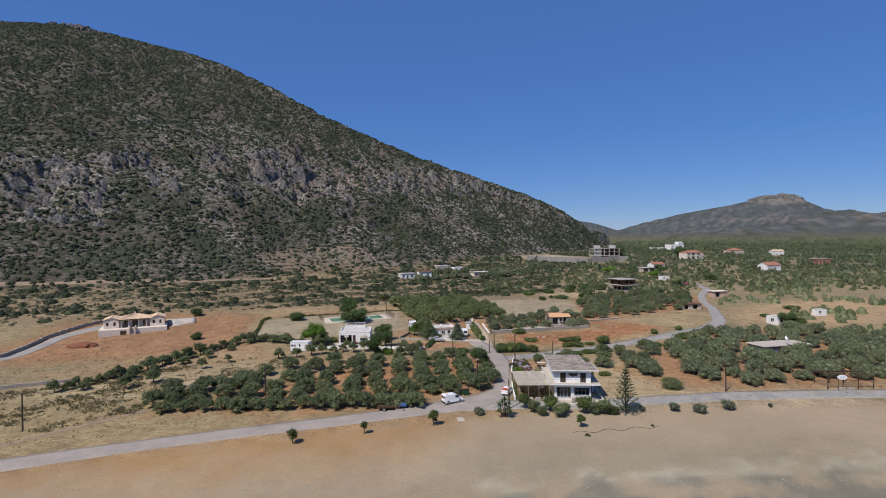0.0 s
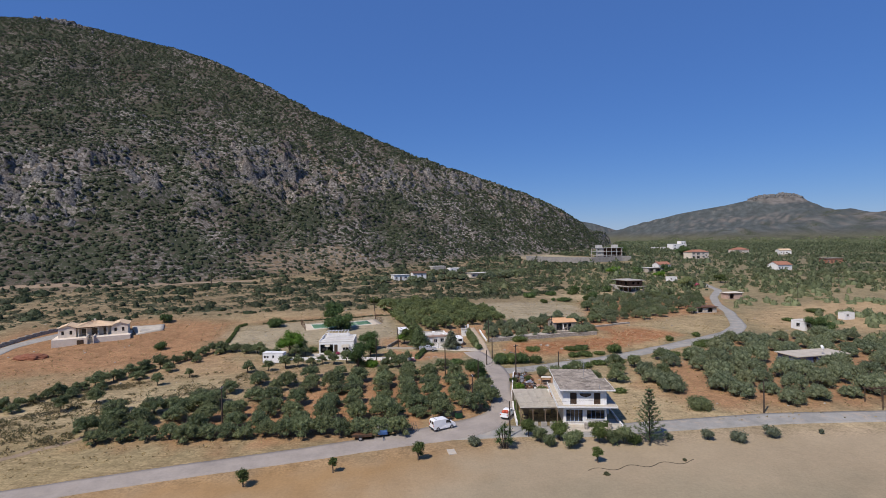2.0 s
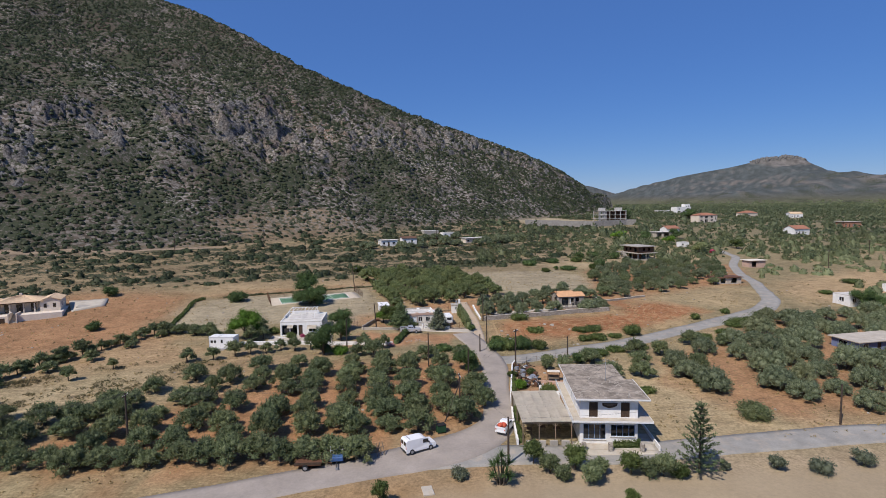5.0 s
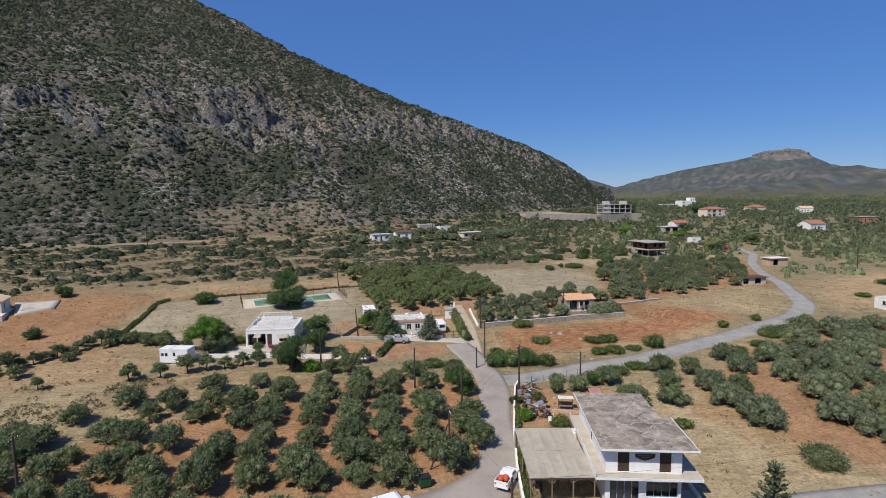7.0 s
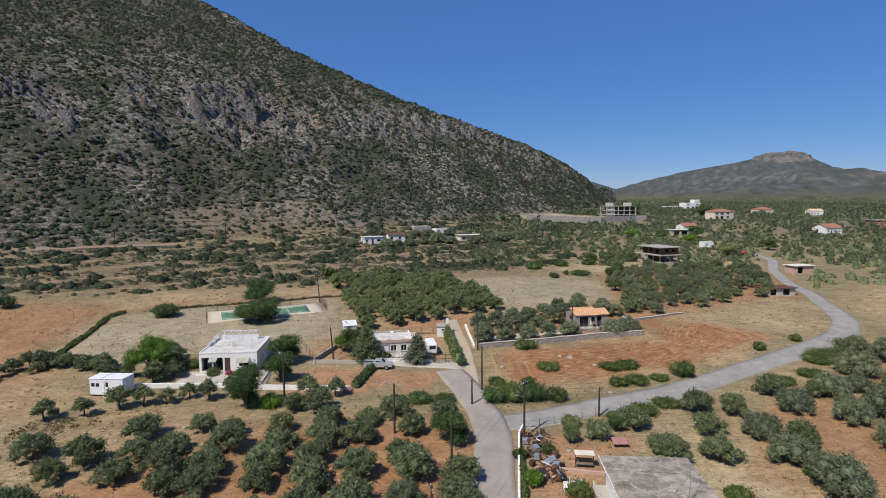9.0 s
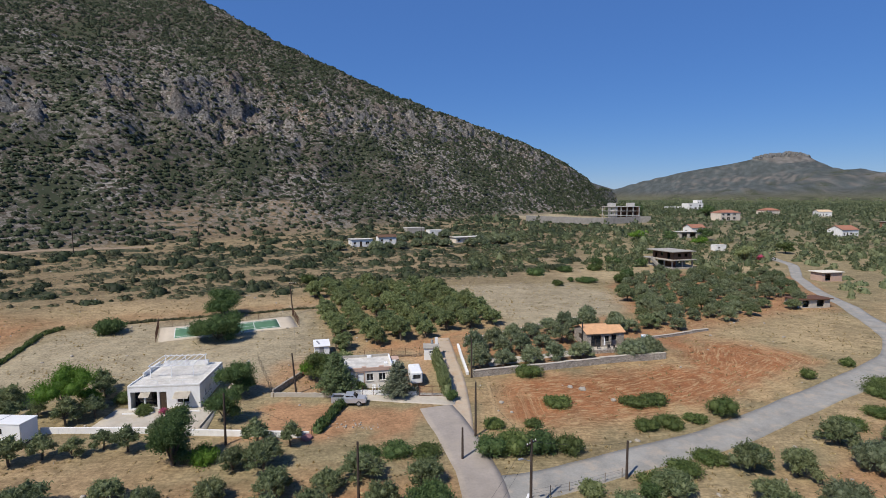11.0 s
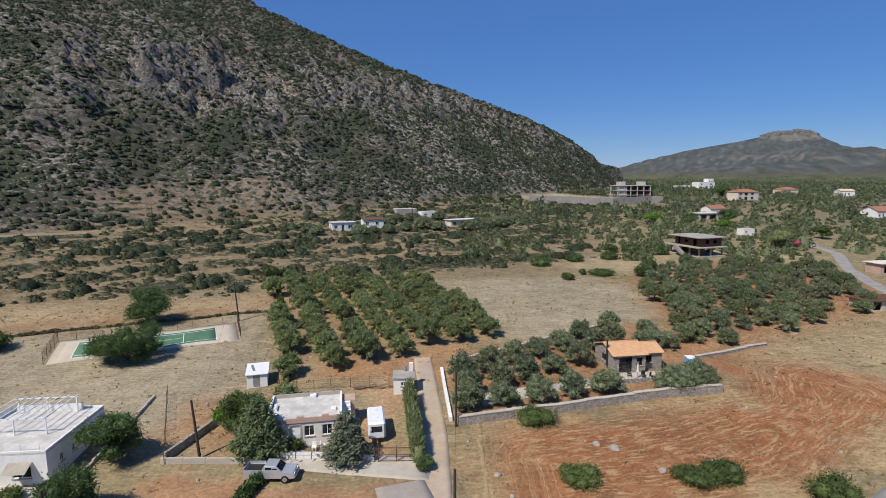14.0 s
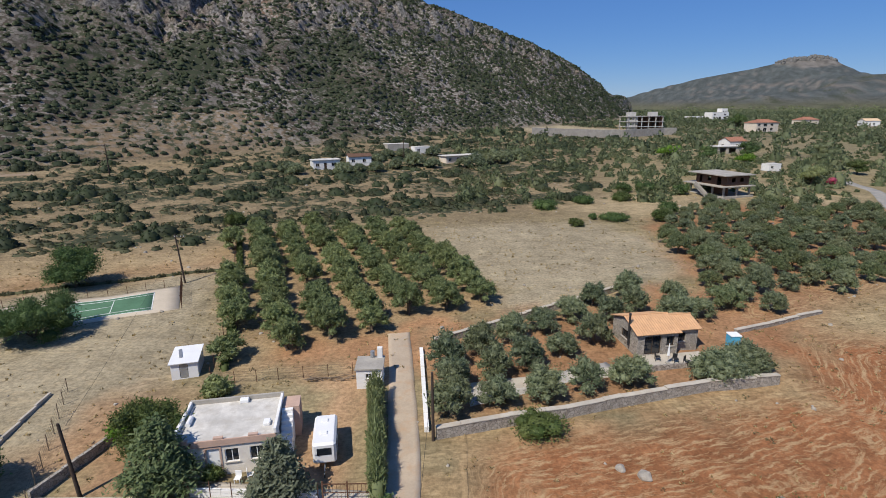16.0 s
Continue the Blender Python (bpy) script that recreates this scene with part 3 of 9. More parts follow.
# orchard and ploughed fields to the east
zone((0.34, 0.225, 0.135), 0.45, 3, (-26, 233), (-5, 173), (5, 177), (14, 185), (26, 192), (12, 231))
zone((0.39, 0.195, 0.100), 0.1, 1.5, (10, 177), (13, 178), (24, 188), (12, 187), (-4, 178.5))
zone(PALE, 0.35, 3, (12, 232), (25, 192), (33, 190), (46, 200), (58.5, 206), (59, 221), (45, 238), (28, 236))
zone((0.36, 0.18, 0.095), 0.15, 3, (15.5, 166), (48, 171), (56, 182), (70, 192), (66, 205), (52, 199), (36, 193), (14.5, 180))
zone((0.34, 0.165, 0.085), 0.1, 4, (50, 186), (62, 186), (84, 198), (104, 205), (122, 246), (84, 256), (62, 240))
zone((0.335, 0.122, 0.046), 0.1, 3, (15.8, 148), (20, 147), (32, 149), (47, 153), (66, 166), (74, 172), (66, 183), (56, 182), (51, 173), (36, 168), (15.6, 163))
zone((0.38, 0.27, 0.155), 0.9, 2.5, (15.2, 146), (19, 150), (18.5, 166), (48, 170.5), (50, 173), (15.2, 165))
zone((0.36, 0.25, 0.14), 0.9, 2, (17, 146.5), (34, 149.6), (50, 155), (66, 165.5), (66, 163), (44, 150.5), (30, 146.8))
zone((0.38, 0.28, 0.17), 0.9, 5, (62, 184), (72, 180), (80, 172), (90, 180), (98, 192), (99, 204), (86, 197), (66, 190))
zone((0.40, 0.27, 0.16), 0.75, 6, (108, 196), (120, 210), (160, 230), (220, 225), (200, 190), (130, 172), (104, 180))
# stony dry ground below the mountain
zone((0.225, 0.165, 0.108), 0.4, 8, (-260, 130), (-140, 172), (-112, 182), (-84, 194), (-58, 207), (-26, 217), (-16, 238), (14, 236), (60, 246), (66, 290), (150, 540), (60, 430), (-75, 285), (-128, 236))
zone((0.25, 0.18, 0.11), 0.5, 8, (-150, 232), (-90, 262), (-40, 292), (20, 300), (-10, 330), (-76, 288), (-126, 240))
zone((0.38, 0.29, 0.19), 0.9, 5, (62, 240), (84, 258), (104, 262), (112, 252), (128, 262), (104, 280), (64, 262), (44, 252))
zone((0.30, 0.225, 0.145), 0.6, 6, (-100, 272), (-72, 284), (-48, 312), (-40, 335), (-60, 338), (-84, 316), (-104, 290))
# old terraces: pale risers between the levels
steps_in = np.clip(poly_inside(GX, GY, [(-250, 132), (-140, 174), (-112, 184), (-84, 196), (-58, 209), (-26, 219), (-16, 240), (14, 238), (60, 262), (66, 300), (60, 430), (-75, 285), (-128, 236)]) / 6, 0, 1)
riser = np.clip(np.sin(GZ * 4.2 + 1.1 * wavy(GX, GY, 34, 1.4)) * 2.0 - 0.95 + 0.5 * wavy(GX, GY, 45, 8.3), 0, 1) * steps_in * 0.45
SOIL_RGB[:] = SOIL_RGB * (1 - riser[..., None]) + np.array((0.33, 0.245, 0.155)) * riser[..., None]
# green plain inland
zone((0.215, 0.180, 0.115), 0.3, 60, (150, 330), (500, 300), (2600, 900), (3200, 1500), (500, 1500), (240, 800))
zone((0.108, 0.112, 0.075), 0.1, 120, (250, 760), (700, 620), (3600, 900), (3600, 3600), (250, 3600))
zone((0.40, 0.33, 0.24), 0.4, 6, (70, 424), (118, 424), (150, 446), (150, 470), (96, 480), (62, 440))
# all the earth is a little dusty
SOIL_RGB[:] = SOIL_RGB * 0.80 + 0.20 * SOIL_RGB.mean(-1, keepdims=True)
SOIL_RGB *= (0.965, 1.0, 0.86)
# mountain and distant hills
slope_y, slope_x = np.gradient(GZ, ys, xs)
steep = np.hypot(slope_x, slope_y)
side_of_foot = poly_dist(GX, GY, FOOT)[1]
on_mountain = np.clip(side_of_foot / 14 + 0.5, 0, 1) * (GY < 1400)
far_hill = np.clip((GZ - np.interp(GY, RISE_Y, RISE_Z) - 8) / 25, 0, 1) * (GY > 900)
patches = np.clip(0.5 + 0.6 * wavy(GX, GY, 55, 2.2) + 0.3 * wavy(GX, GY, 19, 4.0), 0, 1)[..., None]
lower = np.clip(1.1 - (GZ - 15) / 55, 0, 1)[..., None]
hillside = np.array((0.074, 0.065, 0.053)) * (1 - patches) + np.array((0.110, 0.091, 0.073)) * patches
hillside = hillside * (0.95 - 0.12 * lower)
bare = np.clip((steep - 1.0) / 0.6, 0, 1)[..., None]
crag_k = crag_at(GX, GY) * (side_of_foot > 0)
bare = np.maximum(bare, crag_k[..., None] * np.clip(0.55 + 0.5 * wavy(GX, GY, 21, 3.9), 0, 1)[..., None])
hillside = hillside * (1 - bare) + np.array((0.130, 0.121, 0.108)) * bare
rusty = np.clip(poly_inside(GX, GY, CLIFF_RUST) / 6 + 0.5, 0, 1)[..., None]
hillside = hillside * (1 - rusty) + np.array((0.155, 0.108, 0.080)) * rusty
k = np.maximum(on_mountain, far_hill)[..., None]
SOIL_RGB[:] = SOIL_RGB * (1 - k) + hillside * k
speck = np.random.default_rng(77).uniform(0, 1, GX.shape)
hazed_hill = far_hill[..., None]
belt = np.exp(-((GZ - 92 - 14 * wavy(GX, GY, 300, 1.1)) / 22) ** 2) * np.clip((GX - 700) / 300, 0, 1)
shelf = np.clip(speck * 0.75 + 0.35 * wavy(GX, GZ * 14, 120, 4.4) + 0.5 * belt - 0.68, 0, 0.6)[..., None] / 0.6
# scrub and stone of the far hills, with blue-grey distance haze painted in
far_haze_tone = np.array((0.078, 0.094, 0.096)) * (0.75 + 0.5 * speck[..., None]) * (1 - shelf) + np.array((0.17, 0.155, 0.142)) * shelf
SOIL_RGB[:] = SOIL_RGB * (1 - hazed_hill) + far_haze_tone * hazed_hill
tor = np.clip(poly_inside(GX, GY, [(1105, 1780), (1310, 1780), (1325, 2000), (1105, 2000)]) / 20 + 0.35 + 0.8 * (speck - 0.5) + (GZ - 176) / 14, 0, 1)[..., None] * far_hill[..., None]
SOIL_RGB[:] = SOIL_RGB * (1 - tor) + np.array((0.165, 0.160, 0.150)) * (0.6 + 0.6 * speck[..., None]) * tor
STONY = on_mountain * (0.50 - 0.15 * np.clip((-GX - 90) / 120, 0, 1) + 0.35 * wavy(GX, GY, 70, 3.7) + 0.5 * np.clip((GX + 60) / 160, 0, 1) + 0.45 * np.clip(crag_k * 2, 0, 1))
# ploughed terraces cut into the foot of the slope
cut = np.clip(poly_inside(GX, GY, [(-100, 272), (-72, 284), (-48, 312), (-40, 335), (-60, 338), (-84, 316), (-104, 290)]) / 6 + 0.4 + 0.3 * wavy(GX, GY, 14, 2.2), 0, 1)[..., None]
lines = np.clip(np.sin(GZ * 3.6 + 1.0 * wavy(GX, GY, 34, 1.4)) * 1.6 + 0.1, 0, 1)[..., None]
SOIL_RGB[:] = SOIL_RGB * (1 - cut) + (np.array((0.150, 0.118, 0.076)) * (1 - lines) + np.array((0.225, 0.168, 0.106)) * lines) * cut
# low scrub that carpets the stony ground
COVER = np.maximum(on_mountain * (0.50 - 0.2 * crag_k + 0.2 * wavy(GX, GY, 60, 6.6)), far_hill * 0.1)
COVER = np.maximum(COVER, steps_in * (0.46 + 0.25 * wavy(GX, GY, 30, 7.1)) * (1 - riser))
COVER = np.maximum(COVER, np.clip(poly_inside(GX, GY, [(66, 262), (160, 300), (500, 290), (2600, 900), (3200, 1700), (500, 1700), (240, 800), (150, 560), (100, 420)]) / 30, 0, 1) * (0.28 + 0.35 * wavy(GX, GY, 90, 2.1)))
COVER = COVER * (1 - 0.5 * cut[..., 0] * lines[..., 0])
# the beach is even sand
COVER = np.where(GY < 104, -np.clip(poly_inside(GX, GY, [(-300, -300), (400, -300), (400, 100), (60, 99.5), (10, 97), (-40, 85), (-75, 73), (-300, 36)]) / 3, 0, 1), COVER)
STRAW[:] = STRAW * (1 - k[..., 0]) + 0.06 * k[..., 0]


# plough lines run round the fields, parallel to their edges
ROWS = np.zeros(GX.shape)
for plot in ([(15.8, 145), (20, 144), (32, 146), (47, 150), (68, 164), (77, 171), (66, 186), (56, 183), (51, 174), (36, 169), (15.6, 164)],
             [(48, 184), (62, 186), (86, 198), (106, 206), (100, 212), (60, 200)]):
    ROWS = np.maximum(ROWS, np.clip(poly_inside(GX, GY, plot), 0, 99))


def mesh_arrays(name, verts, faces):
    """A mesh from arrays of corners and of four-cornered faces."""
    me = bpy.data.meshes.new(name)
    me.vertices.add(len(verts))
    me.vertices.foreach_set("co", np.asarray(verts, np.float32).ravel())
    me.loops.add(faces.size)
    me.loops.foreach_set("vertex_index", np.asarray(faces, np.int32).ravel())
    me.polygons.add(len(faces))
    me.polygons.foreach_set("loop_start", np.arange(0, faces.size, faces.shape[1], dtype=np.int32))
    me.update(calc_edges=True)
    return me


rows_n, cols_n = GX.shape
index = np.arange(rows_n * cols_n).reshape(rows_n, cols_n)
quads = np.stack([index[:-1, :-1], index[:-1, 1:], index[1:, 1:], index[1:, :-1]], -1).reshape(-1, 4)
ground_mesh = mesh_arrays("ground", np.stack([GX, GY, GZ], -1).reshape(-1, 3), quads)
paint = ground_mesh.attributes.new("soil", "FLOAT_COLOR", "POINT")
paint.data.foreach_set("color", np.concatenate([SOIL_RGB, STRAW[..., None]], -1).astype(np.float32).ravel())
carpet = ground_mesh.attributes.new("cover", "FLOAT", "POINT")
carpet.data.foreach_set("value", COVER.astype(np.float32).ravel())
for attribute_name, values in (("stony", STONY), ("rows", ROWS)):
    ground_mesh.attributes.new(attribute_name, "FLOAT", "POINT").data.foreach_set("value", values.astype(np.float32).ravel())
ground_mesh.polygons.foreach_set("use_smooth", np.ones(len(quads), bool))
ground_mesh.materials.append(SOIL)
ground = tagged(new("ground", ground_mesh), "dry reddish earth, sand and stony hillside", "ground", kind="structure")


# ---------------------------------------------------------------- helpers for things
def part(name, bm, mat, parent=None, label="", smooth=False):
    me = bpy.data.meshes.new(name)
    bm.to_mesh(me)
    bm.free()
    me.materials.append(mat)
    if smooth:
        me.polygons.foreach_set("use_smooth", np.ones(len(me.polygons), bool))
    ob = new(name, me)
    if parent is not None:
        ob.parent = parent
    if label:
        ob["label"] = label
    return ob


def thing(name, m, label, category, group=""):
    ob = new(name)
    ob.matrix_world = m
    ob.empty_display_size = 0.3
    return tagged(ob, label, category, group)


def on_ground(x, y, turn=0.0, sink=0.0):
    return pose(x, y, gz(x, y) - sink, 0, 0, turn)


def box(bm, x0, y0, z0, x1, y1, z1, bevel=0.0):
    m = Matrix.Translation(((x0 + x1) / 2, (y0 + y1) / 2, (z0 + z1) / 2)) @ Matrix.Diagonal((x1 - x0, y1 - y0, z1 - z0, 1))
    got = bmesh.ops.create_cube(bm, size=1, matrix=m)
    if bevel:
        edges = list({e for v in got["verts"] for e in v.link_edges})
        bmesh.ops.bevel(bm, geom=edges, offset=bevel, segments=1, affect="EDGES")
    return bm


def boxed(*args, bevel=0.0):
    return box(bmesh.new(), *args, bevel=bevel)


def rod(bm, a, b, r0, r1=None, sides=8):
    a, b = Vector(a), Vector(b)
    m = Matrix.Translation((a + b) / 2) @ (b - a).to_track_quat("Z", "Y").to_matrix().to_4x4()
    bmesh.ops.create_cone(bm, cap_ends=True, segments=sides, radius1=r0, radius2=r0 if r1 is None else r1, depth=(b - a).length, matrix=m)
    return bm


def rodded(a, b, r0, r1=None, sides=8):
    return rod(bmesh.new(), a, b, r0, r1, sides)


def ribbon(name, mat, line, label, category, lift=0.06, step=1.5, ragged=0.12):
    """A road that lies on the ground, with a real edge; line: x, y, width."""
    pts = []
    for (ax, ay, aw), (bx, by, bw) in zip(line, line[1:]):
        n = max(1, int(math.hypot(bx - ax, by - ay) / step))
        pts += [(ax + (bx - ax) * i / n, ay + (by - ay) * i / n, aw + (bw - aw) * i / n) for i in range(n)]
    pts.append(line[-1])
    p = np.array(pts, float)
    for _ in range(4):
        p[1:-1] = (p[:-2] + 2 * p[1:-1] + p[2:]) / 4
    d = np.gradient(p[:, :2], axis=0)
    d /= np.linalg.norm(d, axis=1)[:, None]
    nrm = np.stack([-d[:, 1], d[:, 0]], 1)
    across = np.linspace(-0.5, 0.5, 7)
    verts, faces, w = [], [], len(across) + 2
    for i in range(len(p)):
        wob = ragged * (wavy(p[i, 0], p[i, 1], 7, 2.0), wavy(p[i, 0], p[i, 1], 7, 5.0))[0]
        wid = p[i, 2] + float(wob)
        row = [p[i, :2] + nrm[i] * wid * a for a in across]
        zz = [gz(*q) + lift for q in row]
        verts.append((*row[0], zz[0] - lift - 0.25))
        verts += [(q[0], q[1], z) for q, z in zip(row, zz)]
        verts.append((*row[-1], zz[-1] - lift - 0.25))
    for i in range(len(p) - 1):
        for j in range(w - 1):
            a = i * w + j
            faces.append((a, a + w, a + w + 1, a + 1))
    me = mesh_arrays(name, np.array(verts), np.array(faces)[:, ::-1])
    me.materials.append(mat)
    me.polygons.foreach_set("use_smooth", np.ones(len(faces), bool))
    return tagged(new(name, me), label, category, kind="structure")


def slab_on_ground(name, mat, corners, label, category, lift=0.08, cells=10, kind="structure", parent=None):
    """A four-cornered slab that follows the ground, with edges."""
    a, b, c, d = (np.array(q, float) for q in corners)
    verts, faces = [], []
    n = cells
    for i in range(n + 1):
        for j in range(n + 1):
            u, v = i / n, j / n
            q = (a * (1 - u) + b * u) * (1 - v) + (d * (1 - u) + c * u) * v
            verts.append((q[0], q[1], gz(*q) + lift))
    for i in range(n):
        for j in range(n):
            k = i * (n + 1) + j
            faces.append((k, k + n + 1, k + n + 2, k + 1))
    ring = [i * (n + 1) for i in range(n + 1)] + [n * (n + 1) + j for j in range(1, n + 1)] + [i * (n + 1) + n for i in range(n - 1, -1, -1)] + [j for j in range(n - 1, 0, -1)]
    low = len(verts)
    verts += [(verts[i][0], verts[i][1], verts[i][2] - lift - 0.3) for i in ring]
    for i in range(len(ring)):
        e = (i + 1) % len(ring)
        faces.append((ring[i], low + i, low + e, ring[e]))
    me = mesh_arrays(name, np.array(verts), np.array(faces))
    me.materials.append(mat)
    ob = new(name, me)
    if parent is not None:
        ob.parent = parent
        return ob
    return tagged(ob, label, category, kind=kind)


# ---------------------------------------------------------------- roads and sea
sea_mesh = mesh_arrays("water", np.array([(-1500, -320, -3.8), (3000, -320, -3.8), (3000, 74, -3.8), (-1500, 74, -3.8)], float), np.array([[0, 1, 2, 3]]))
sea_mesh.materials.append(WATER)
tagged(new("water", sea_mesh), "calm shallow sea at the beach", "sea", kind="structure")

ribbon("road", TARMAC, [(-150, 46, 4.4), (-100, 66, 4.4), (-67.6, 77.9, 4.4), (-53.4, 82.8, 4.4), (-37.4, 88.2, 4.5), (-19, 93.7, 4.7), (-5, 98.5, 5.2), (4, 101.7, 7), (10, 105, 6.4), (13.2, 110, 4.8), (13.4, 122, 4.4), (14.6, 131, 4.8), (14.2, 138, 4.4), (12, 147, 4.8), (9.6, 154.8, 4.6)],
       "worn grey asphalt road along the beach and inland", "road")
ribbon("road_coast", GRAVEL, [(3, 100.5, 5), (14, 101.2, 4.6), (26, 100.6, 4.4), (40, 102.6, 4.4), (60, 105.0, 4.8), (80, 105.4, 4.8), (92, 105.4, 4.8), (140, 104, 5), (220, 98, 5)],
       "dusty grey gravel road behind the beach", "road", lift=0.045)
ribbon("road_gravel", GRAVEL, [(14.5, 135.5, 4.6), (19, 135.6, 4.6), (29, 140, 4.4), (42.6, 145, 4.6), (59.3, 154.8, 4.6), (77, 164.5, 4.8), (89, 172.5, 5.2), (97, 182, 4.6), (102, 194, 4.0), (108, 208, 3.6), (113, 226, 3.4), (122, 246, 3.2), (136, 268, 3.4), (142, 300, 3.0)],
       "pale grey gravel road through the fields", "road", lift=0.05)
ribbon("road_lane", DIRT_LANE, [(12.9, 143, 2.2), (13, 150, 2.6), (12.7, 158, 3.0), (12.7, 164, 2.6), (12.0, 171, 2.6), (11.6, 177, 2.5), (10.8, 184, 2.6)],
       "dusty pale concrete lane between hedge and wall", "road", lift=0.05)
ribbon("road_villa", GRAVEL, [(-132, 120, 4), (-118.5, 141, 4), (-120, 162, 4), (-113, 173, 5), (-104, 178, 6)], "gravel drive beside a low stone wall", "road", lift=0.05)
ribbon("road_track", TRACK_DIRT, [(-260, 160, 2.6), (-176, 205.7, 2.6), (-143, 225, 2.6), (-118, 240, 2.6), (-88, 262, 2.2)], "dirt track along the foot of the mountain", "track", lift=0.05)
ribbon("road_path", TRACK_DIRT, [(-75, 82, 1.4), (-66, 92, 1.4), (-58, 100, 1.4), (-54, 106, 1.2)], "trodden path through dry grass", "path", lift=0.03)
slab_on_ground("pavement", PALE_CONCRETE, [(-3, 157.4), (12.2, 155.2), (12.4, 159.0), (-2.6, 160.4)], "pale concrete forecourt", "forecourt")
slab_on_ground("pavement", PALE_CONCRETE, [(21.2, 100.6), (31.6, 100.6), (31.6, 104), (21.2, 104)], "pale concrete apron in front of the house", "apron", lift=0.10)
slab_on_ground("pavement", PALE_CONCRETE, [(-33, 148.2), (-18.4, 147.9), (-19.8, 155.2), (-33, 154.8)], "concrete terrace in front of the white house", "terrace", lift=0.10)
slab_on_ground("pavement", PALE_CONCRETE, [(17.2, 171.2), (36.5, 174.8), (36.3, 176.6), (17.0, 173.0)], "pale gravel path between olive trees", "path", lift=0.05)


# ---------------------------------------------------------------- plants
def leaf_quads(centres, normals, size, rng, long=1.7, spread_by=0.7, outward=False):
    """Small pointed leaves or sprays, each turned a little its own way; outward: they stand off like shoots."""
    n = len(centres)
    if outward:
        up = normals + rng.normal(0, spread_by, (n, 3)) + (0, 0, 0.25)
        up /= np.linalg.norm(up, axis=1)[:, None] + 1e-9
        side = np.cross(up, rng.normal(0, 1, (n, 3)))
        side /= np.linalg.norm(side, axis=1)[:, None] + 1e-9
        s = (size * rng.uniform(0.6, 1.35, n))[:, None]
        a, b = side * s * 0.5, up * s * 0.5 * long
        return np.stack([centres - b - a, centres - b + a, centres + b], 1).reshape(-1, 3), np.arange(3 * n).reshape(n, 3)
    nn = normals + rng.normal(0, spread_by, (n, 3))
    nn /= np.linalg.norm(nn, axis=1)[:, None] + 1e-9
    side = np.cross(nn, rng.normal(0, 1, (n, 3)))
    side /= np.linalg.norm(side, axis=1)[:, None] + 1e-9
    up = np.cross(nn, side)
    s = (size * rng.uniform(0.6, 1.35, n))[:, None] if np.ndim(size) == 0 else (size * rng.uniform(0.6, 1.35, n))[:, None]
    a, b = side * s * 0.5, up * s * 0.5 * long
    v = np.stack([centres - b - a, centres - b + a, centres + b], 1).reshape(-1, 3)
    return v, np.arange(3 * n).reshape(n, 3)


def halves(quads):
    """Four-cornered faces cut into threes."""
    q = np.asarray(quads)
    return np.concatenate([q[:, [0, 1, 2]], q[:, [0, 2, 3]]])


def sphere_points(n, rng, low=-1.0):
    z = rng.uniform(low, 1, n)
    a = rng.uniform(0, 2 * np.pi, n)
    r = np.sqrt(np.maximum(0, 1 - z * z))
    return np.stack([r * np.cos(a), r * np.sin(a), z], 1)


def crown_mesh(name, lobes, n_leaves, leaf, mat, seed, long=1.7, low=-0.55, depth=0.55, wild=0.9):
    """A crown of leafy lobes (x, y, z, radius, flatness), thick enough to hide its inside."""
    rng = np.random.default_rng(seed)
    lob = np.array(lobes, float)
    share = lob[:, 3] ** 2
    which = rng.choice(len(lob), n_leaves, p=share / share.sum())
    d = sphere_points(n_leaves, rng, low)
    lump = 1 + 0.22 * np.sin(d[:, 0] * 5 + which * 2.1) * np.cos(d[:, 1] * 5 + which) + 0.20 * np.sin(d[:, 2] * 9 + d[:, 0] * 7 + which)
    r = lob[which, 3] * np.where(rng.uniform(0, 1, n_leaves) < 0.12, rng.uniform(1.02, 1.28, n_leaves), rng.uniform(1 - depth * 0.6, 1.06, n_leaves)) * lump
    c = lob[which, :3] + d * r[:, None] * np.stack([np.ones(n_leaves), np.ones(n_leaves), lob[which, 4]], 1)
    v, f = leaf_quads(c, d, leaf * 1.08, rng, long, wild * 0.75, True)
    # dim inner mass of each lobe
    cv, cf, base = [], [], len(v)
    for i, (x, y, z, rad, flat) in enumerate(lob):
        rings = [(-0.45, 0.48), (0.0, 0.66), (0.4, 0.52), (0.66, 0.10)]
        for zz, rr in rings:
            for q in range(8):
                t = q * math.pi / 4 + i
                cv.append((x + rad * rr * math.cos(t) * (1 + 0.15 * math.sin(3 * t)), y + rad * rr * math.sin(t), z + rad * flat * zz))
        o = base + i * 32
        for k in range(3):
            for q in range(8):
                e = (q + 1) % 8
                cf.append((o + k * 8 + q, o + k * 8 + e, o + k * 8 + 8 + e, o + k * 8 + 8 + q))
    me = mesh_arrays(name, np.concatenate([v, np.array(cv)]), np.concatenate([f, halves(cf)]))
    me.materials.append(mat)
    return me


